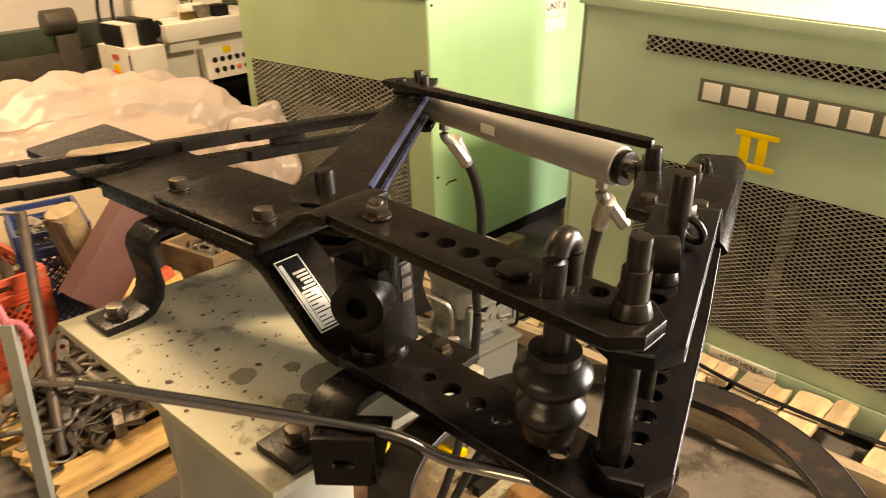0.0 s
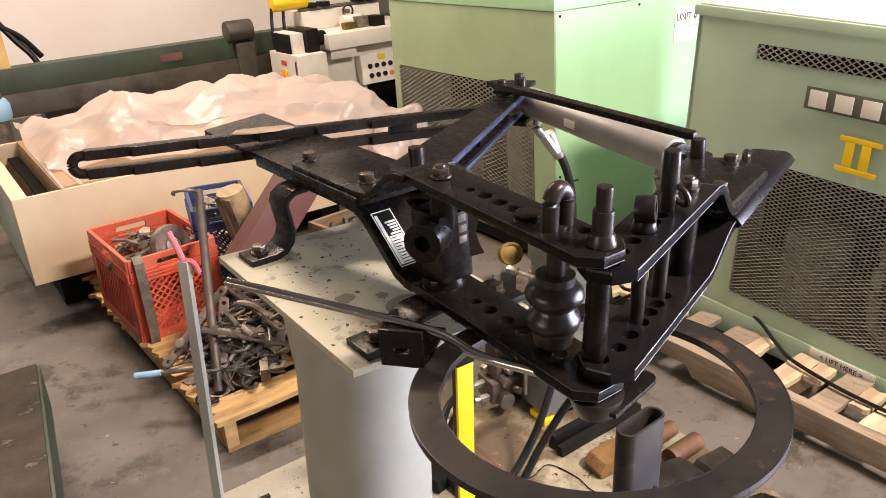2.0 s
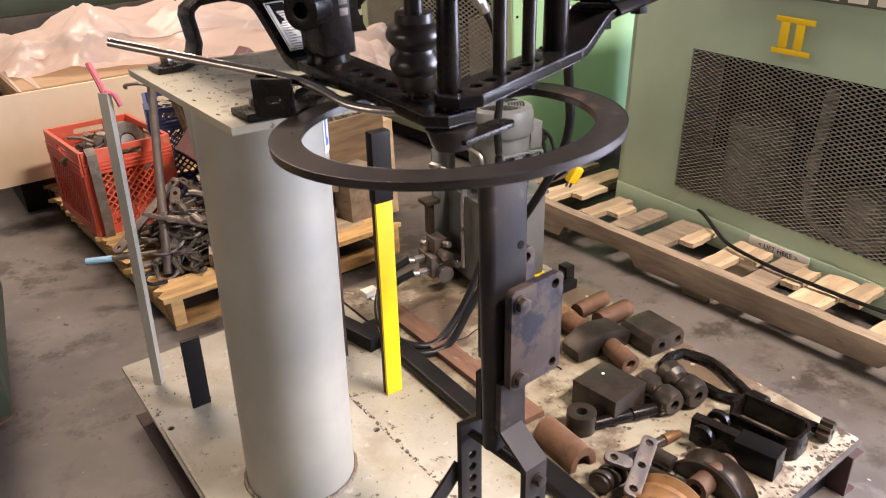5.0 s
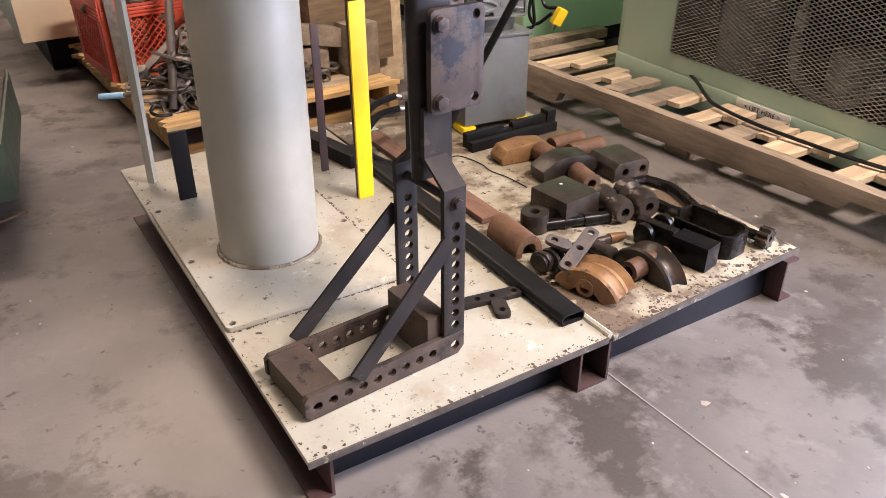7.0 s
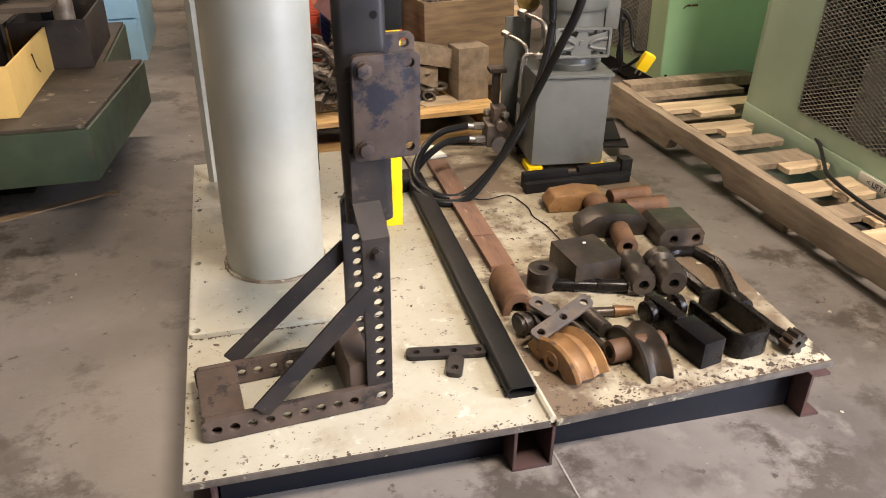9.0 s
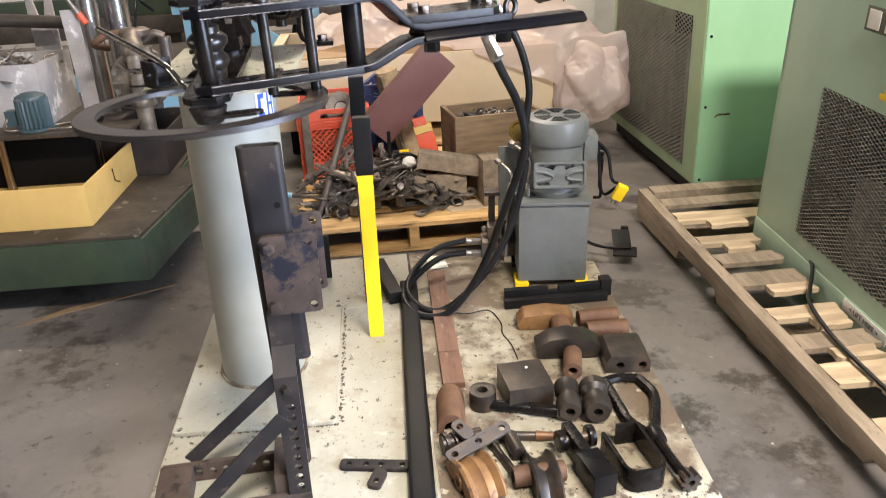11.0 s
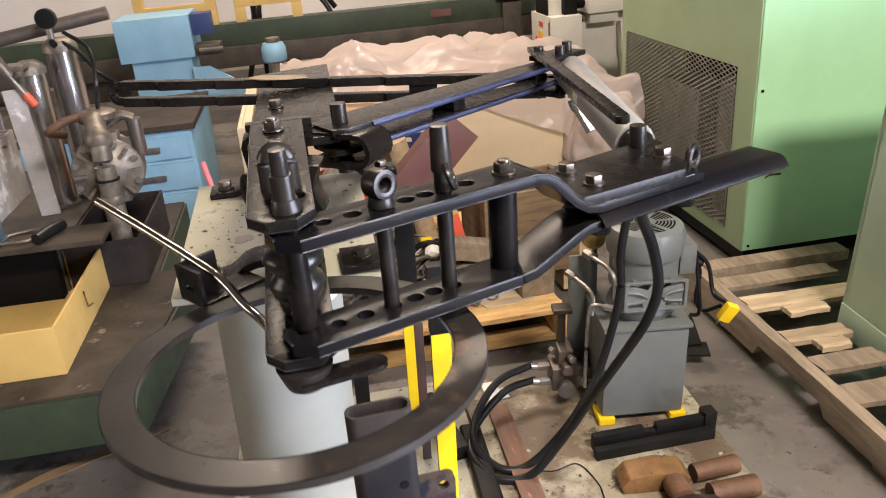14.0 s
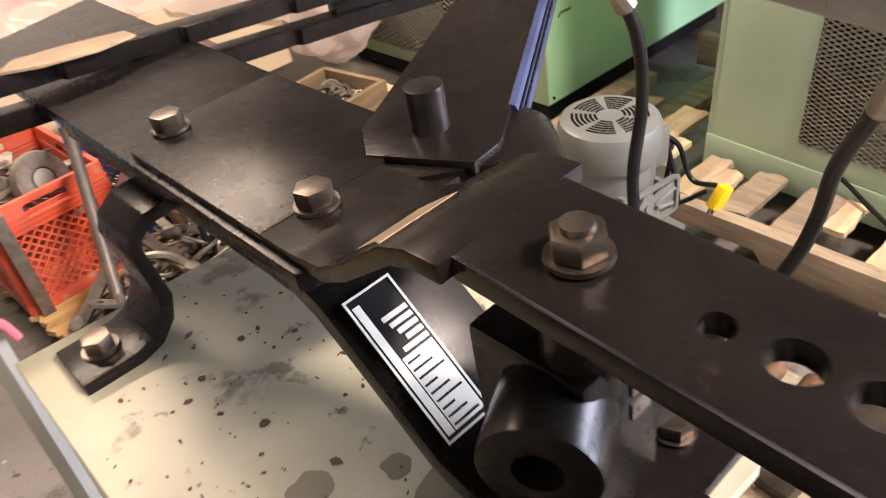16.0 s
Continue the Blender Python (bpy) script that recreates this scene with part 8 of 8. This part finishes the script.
# ---- machine at the left ----
def left_machine():
    s = thing("green_machine", pose(-0.225, 1.245, 0), "dark green machine base slab with oily top", "machine")
    plan = [(-1.7, 0.07), (-0.02, 0.07), (0.078, 0.89), (-0.06, 0.89), (-0.06, 1.7), (-1.7, 1.7)]
    part("slab", plate(plan, [], 0.13, 0.288, 0.006), BEDGREEN, s, "dark green painted slab edge")
    part("slab_top", plate([(-1.69, 0.078), (-0.028, 0.078), (0.069, 0.882), (-0.068, 0.882), (-0.068, 1.69), (-1.69, 1.69)], [], 0.2885, 0.30, 0.002), SLABTOP, s, "worn oily top sheet")
    # Black block under the slab, put in for the shade there.
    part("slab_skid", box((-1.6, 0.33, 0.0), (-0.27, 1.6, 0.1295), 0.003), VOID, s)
    t = thing("ochre_tray", pose(-0.445, 1.44, 0.3015), "ochre painted deep steel tray", "tray")
    w, d, h, k = 0.75, 0.62, 0.15, 0.008
    for nm, lo, hi in (("front_wall", (-w, 0, 0), (0, k, h)), ("back_wall", (-w, d - k, 0), (0, d, h)), ("side_wall", (-k, k + 0.0005, 0), (0, d - k - 0.0005, h)), ("side_wall", (-w, k + 0.0005, 0), (-w + k, d - k - 0.0005, h)), ("tray_floor", (-w + k, k, 0.001), (-k, d - k, 0.006))):
        part(nm, box(lo, hi, 0.002), TRAY, t)
    part("wire_handle", tube([(0.004, 0.30, 0.12), (0.02, 0.26, 0.085), (0.004, 0.36, 0.05)], 0.003, 6), CHROME, t)
    c = thing("machine_table", pose(-0.38, 1.85, 0), "oily steel machine table over a dark tray bay", "table")
    part("table_sheet", box((-1.4, 0.0, 0.53), (0, 0.17, 0.548), 0.003), SLABTOP, c)
    # Black sheet that paints the shade of the tray bay.
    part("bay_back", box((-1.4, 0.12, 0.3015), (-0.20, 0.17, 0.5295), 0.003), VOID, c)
    part("rear_bed", box((-1.4, 0.18, 0.3015), (-0.195, 1.3, 0.47), 0.004), BEDSTEEL, c, "dark oily machine bed")
    for x in (-0.62, -0.52):
        part("support_pin", cyl((x, 0.06, 0.3015), (x, 0.06, 0.5295), 0.018), CHROME, c)
    tub = thing("steel_tub", pose(-0.875, 2.335, 0.471), "smeared grey steel tub full of iron parts", "tub")
    for nm, lo, hi in (("front_wall", (-0.6, 0, 0), (0, 0.006, 0.275)), ("back_wall", (-0.6, 0.43, 0), (0, 0.436, 0.275)), ("side_wall", (-0.006, 0.0065, 0), (0, 0.4295, 0.275)), ("side_wall", (-0.6, 0.0065, 0), (-0.594, 0.4295, 0.275)), ("bottom", (-0.594, 0.0065, 0.001), (-0.0065, 0.4295, 0.006))):
        part(nm, box(lo, hi, 0.001), TUBSTEEL, tub)
    part("fill", box((-0.59, 0.01, 0.0065), (-0.01, 0.425, 0.2), 0), GUTS, tub)
    heap("parts_in_tub", -1.42, -0.9, 2.36, 2.74, 0.672, 0.10, 70, JUNK, "greasy iron parts heaped in a tub", 31)
    # small teal motor
    mo = thing("teal_motor", pose(-0.76, 1.94, 0.5485), "small dark teal ribbed motor", "motor")
    b = bmesh.new()
    pts = []
    for i in range(24):
        a = 2 * math.pi * i / 24
        for da, r in ((0, 0.062), (0.09, 0.056), (0.17, 0.056), (0.26, 0.062)):
            pts.append((r * math.cos(a + da * 0.95), r * math.sin(a + da * 0.95)))
    plate(pts, [], 0.012, 0.122, 0.001, into=b)
    part("ribbed_body", b, TEAL, mo)
    part("motor_cap", lathe([(0, 0.1225), (0.06, 0.1225), (0.056, 0.134), (0.03, 0.146), (0, 0.149)], 28), TEAL, mo, "dusty domed cap")
    part("motor_foot", cyl((0, 0, 0), (0, 0, 0.0115), 0.07, bev=0.002), TEAL, mo)
    part("terminal_box", box((-0.105, -0.02, 0.02), (-0.0635, 0.03, 0.08), 0.003), TEAL, mo)
    b = tube([(-0.72, 1.90, 0.555), (-0.62, 1.90, 0.556), (-0.58, 1.95, 0.556), (-0.64, 2.0, 0.556), (-0.85, 1.90, 0.556), (-0.86, 1.92, 0.60)], 0.005, 6, 6)
    solid("motor_cable", b, CASTALU, "grey cable lying in a loop", "cable")
    b = tube([(-0.58, 1.87, 0.567), (-0.555, 1.93, 0.572), (-0.53, 1.99, 0.57)], 0.019, 12, 3)
    solid("hose_nozzle", b, RUBBER, "stubby dark rubber nozzle on the table", "nozzle")
    # polished cylinders
    for x, y, z1, r in ((-0.675, 2.54, 1.04, 0.05), (-0.585, 2.66, 1.10, 0.058)):
        t = thing("air_cylinder", pose(x, y, 0.471), "upright polished steel air cylinder", "cylinder", group="air cylinders")
        h = z1 - 0.471
        part("barrel", cyl((0, 0, 0.012), (0, 0, h - 0.05), r, seg=36), STEELTUBE, t)
        part("top_flange", lathe([(0, h - 0.05), (r * 1.12, h - 0.05), (r * 1.12, h - 0.03), (r * 0.95, h - 0.012), (r * 0.6, h), (0, h)], 32), CASTALU, t)
        part("hose_port", cyl((0, -r * 0.9, h - 0.02), (0, -r * 1.35, h - 0.01), 0.013, bev=0.002), BLACKPAINT, t)
        part("base", cyl((0, 0, 0), (0, 0, 0.012), r * 1.15, bev=0.003), CASTALU, t)
    t = thing("pale_bar", pose(-0.70, 2.42, 0.471), "pale flat upright bar beside a cylinder", "bar")
    part("bar_body", box((-0.035, 0, 0), (0.035, 0.012, 0.485), 0.002, pose(0, 0, 0, 0, -2, 0)), TUBSTEEL, t)
    t = thing("air_gun", pose(-0.70, 2.455, 0.98), "grey air gun with a red hose end", "gun")
    part("gun_body", cyl((-0.045, -0.05, 0.10), (-0.005, -0.05, 0.025), 0.022, bev=0.004), IRON, t)
    part("gun_stem", cyl((-0.005, -0.05, 0.025), (0.03, -0.05, -0.04), 0.010), ZINC, t)
    part("gun_tip", cyl((0.03, -0.05, -0.04), (0.056, -0.05, -0.085), 0.014, bev=0.003), REDPLASTIC, t)
    part("gun_bracket", box((-0.03, -0.05, 0.04), (0.04, 0.05, 0.06), 0.002), CASTALU, t)
    # pipes across
    for p0, p1, r, lab in (((-2.0, 2.66, 0.915), (-0.40, 2.74, 1.17), 0.026, "long grey steel pipe across the machine"), ((-2.0, 2.60, 0.99), (-0.80, 2.72, 0.872), 0.030, "long dark steel pipe across the machine")):
        t = thing("long_pipe", pose(*p0), lab, "pipe", group="pipes across the machine")
        q = Vector(p1) - Vector(p0)
        part("pipe_body", cyl((0, 0, 0), q, r, seg=20, bev=0.002), IRON if p1[2] > 1 else BEDSTEEL, t)
        k = q * 0.5
        part("pipe_post", cyl((k.x, k.y + 0.02, -p0[2] + 0.471), (k.x, k.y, k.z - r * 0.8), 0.02), BEDSTEEL, t)
    t = thing("forked_rest", pose(-0.99, 2.83, 0.471), "grey forked pipe rest", "rest")
    part("fork_plate", plate([(-0.06, 0.0), (0.06, 0.0), (0.06, 0.51), (0.03, 0.51), (0.015, 0.43), (-0.015, 0.43), (-0.03, 0.51), (-0.06, 0.51)], [], 0, 0.02, 0.002, ZX), TUBSTEEL, t)
    t = thing("pressure_gauge", pose(-0.598, 2.64, 1.101), "small black round gauge on the cylinder", "gauge")
    part("gauge_case", cyl((0, -0.035, 0.075), (0, 0.0, 0.075), 0.037, bev=0.004), BLACKPAINT, t)
    part("gauge_stem", cyl((0, -0.01, 0), (0, -0.01, 0.045), 0.012), ZINC, t)
    b = tube([(-0.56, 2.62, 1.085), (-0.50, 2.58, 1.05), (-0.44, 2.56, 0.97), (-0.40, 2.60, 0.92)], 0.008, 8, 5)
    solid("thin_hose", b, RUBBER, "thin black hose leaving the cylinder head", "hose")
    # diaphragm pump standing in an open steel box
    t = thing("steel_bin", pose(-0.565, 2.035, 0.3015), "dark oily open steel box under the pump", "bin")
    w, d, h, k = 0.255, 0.55, 0.17, 0.008
    for nm, lo, hi in (("front_wall", (0, 0, 0), (w, k, h)), ("back_wall", (0, d - k, 0), (w, d, h)), ("side_wall", (w - k, k + 0.0005, 0), (w, d - k - 0.0005, h)), ("side_wall", (0, k + 0.0005, 0), (k, d - k - 0.0005, h)), ("bin_floor", (k, k, 0.001), (w - k, d - k, 0.005))):
        part(nm, box(lo, hi, 0.002), STANDIRON, t)
    t = thing("diaphragm_pump", pose(-0.40, 2.22, 0.307, 0, 0, 6), "cast aluminium diaphragm pump with round chambers", "pump")
    zc = 0.37
    prof = [(0, -0.012), (0.118, -0.012), (0.122, 0.0), (0.118, 0.008), (0.085, 0.016), (0.06, 0.042), (0.03, 0.05), (0, 0.05)]
    part("front_chamber", lathe(prof, 36, pose(0, -0.03, zc, 90)), CASTALU, t)
    part("back_chamber", lathe(prof, 36, pose(0, 0.06, zc, -90)), CASTALU, t)
    b = bmesh.new()
    for i in range(8):
        a = 2 * math.pi * (i + 0.5) / 8
        cyl((0.105 * math.cos(a), -0.062, zc + 0.105 * math.sin(a)), (0.105 * math.cos(a), -0.035, zc + 0.105 * math.sin(a)), 0.011, seg=6, into=b)
    part("chamber_bolt", b, ZINC, t, kind="stuff")
    for i in range(8):
        a = 2 * math.pi * i / 8
        part("chamber_rib", box((0.03, -0.006, 0), (0.112, 0.006, 0.024), 0.002, pose(0, -0.042, zc, 90, 0, 0) @ pose(0, 0, 0, 0, 0, math.degrees(a))), CASTALU, t)
    b = tube([(0, -0.075, 0.0), (0, -0.075, 0.20), (0, -0.075, 0.27)], 0.036, 14)
    ball((0, -0.075, 0.285), 0.043, into=b)
    part("lower_elbow", b, CASTALU, t, "cast lower elbow")
    b = tube([(0, -0.085, 0.30), (0, -0.088, 0.38), (0, -0.085, 0.45), (0, -0.075, 0.49)], 0.034, 14, 3)
    ball((0, -0.07, 0.495), 0.046, into=b)
    tube([(0, -0.07, 0.50), (-0.01, -0.02, 0.53), (-0.01, 0.02, 0.545)], 0.036, 14, 3, into=b)
    part("upper_elbow", b, CASTALU, t, "cast upper elbow")
    part("clamp_band", lathe([(0.036, 0.355), (0.041, 0.355), (0.041, 0.363), (0.036, 0.363)], 20, pose(0, -0.088, 0)), BLACKPAINT, t)
    part("manifold_cap", lathe([(0, 0.535), (0.058, 0.535), (0.068, 0.545), (0.068, 0.565), (0.05, 0.575), (0, 0.575)], 28, pose(-0.01, 0.06, 0)), IRON, t, "dark bolted manifold cap")
    part("centre_block", box((-0.055, -0.029, 0.25), (0.055, 0.059, 0.50), 0.006), CASTALU, t)
    b = cyl((0.11, 0.06, 0.40), (0.11, 0.06, 0.53), 0.026, bev=0.003)
    tube([(0.02, 0.06, 0.52), (0.07, 0.06, 0.545), (0.11, 0.06, 0.53)], 0.018, 10, 4, into=b)
    part("muffler", b, IRON, t)
    b = tube([(-0.43, 2.27, 0.87), (-0.50, 2.22, 0.865), (-0.555, 2.20, 0.84), (-0.57, 2.24, 0.82), (-0.54, 2.30, 0.80)], 0.014, 10, 6)
    solid("pump_hose", b, RUST, "brown rubber hose bent round the pump", "hose")
    b = tube([(-0.41, 2.30, 0.88), (-0.40, 2.33, 0.98), (-0.42, 2.40, 1.08), (-0.52, 2.52, 1.13)], 0.0075, 8, 6)
    solid("riser_hose", b, RUBBER, "thin black hose rising from the pump", "hose")
    # broken plank on the floor
    p = thing("broken_plank", pose(-0.80, 1.245, 0.0), "splintered strip of wood on the floor", "plank")
    b = bmesh.new()
    rnd = random.Random(5)
    n = 14
    ring = []
    for i in range(n + 1):
        k = i / n
        c = Vector((0.57 * k, 0.28 * k + 0.012 * math.sin(k * 3.1), 0))
        w = 0.035 * (1 - k) + 0.008 + rnd.uniform(-0.004, 0.004)
        ring.append([b.verts.new(c + Vector(q)) for q in ((0, -w, 0.0005), (0, w, 0.0005), (0, w * 0.9, 0.014), (0, -w * 0.9, 0.016))])
    for p0, p1 in zip(ring, ring[1:]):
        for k in range(4):
            b.faces.new((p0[k], p0[(k + 1) % 4], p1[(k + 1) % 4], p1[k]))
    b.faces.new(ring[0])
    b.faces.new(ring[-1])
    part("plank_body", b, BOXWOOD, p)


HERE = area((-0.6, 1.98, 0.57), (-0.614, 1.972, 0.585), -0.29, 0.93, 0.31, 0.997)
left_machine()
HERE = I4


def pallet_cord():
    top = lambda y: 0.1225 + 0.028 * (y - 1.93)
    line = [(1.992, 1.085, 0.128), (1.965, 1.0, 0.112), (1.90, 0.89, top(0.89)), (1.85, 0.80, top(0.80)), (1.815, 0.62, top(0.62)), (1.808, 0.44, top(0.44)), (1.812, 0.28, top(0.28)), (1.84, 0.10, top(0.10)), (1.93, -0.02, top(-0.02))]
    solid("power_cord", tube(line, 0.0065, 8, 5), RUBBER, "black rubber power cord trailing over the pallet boards", "cord")


pallet_cord()
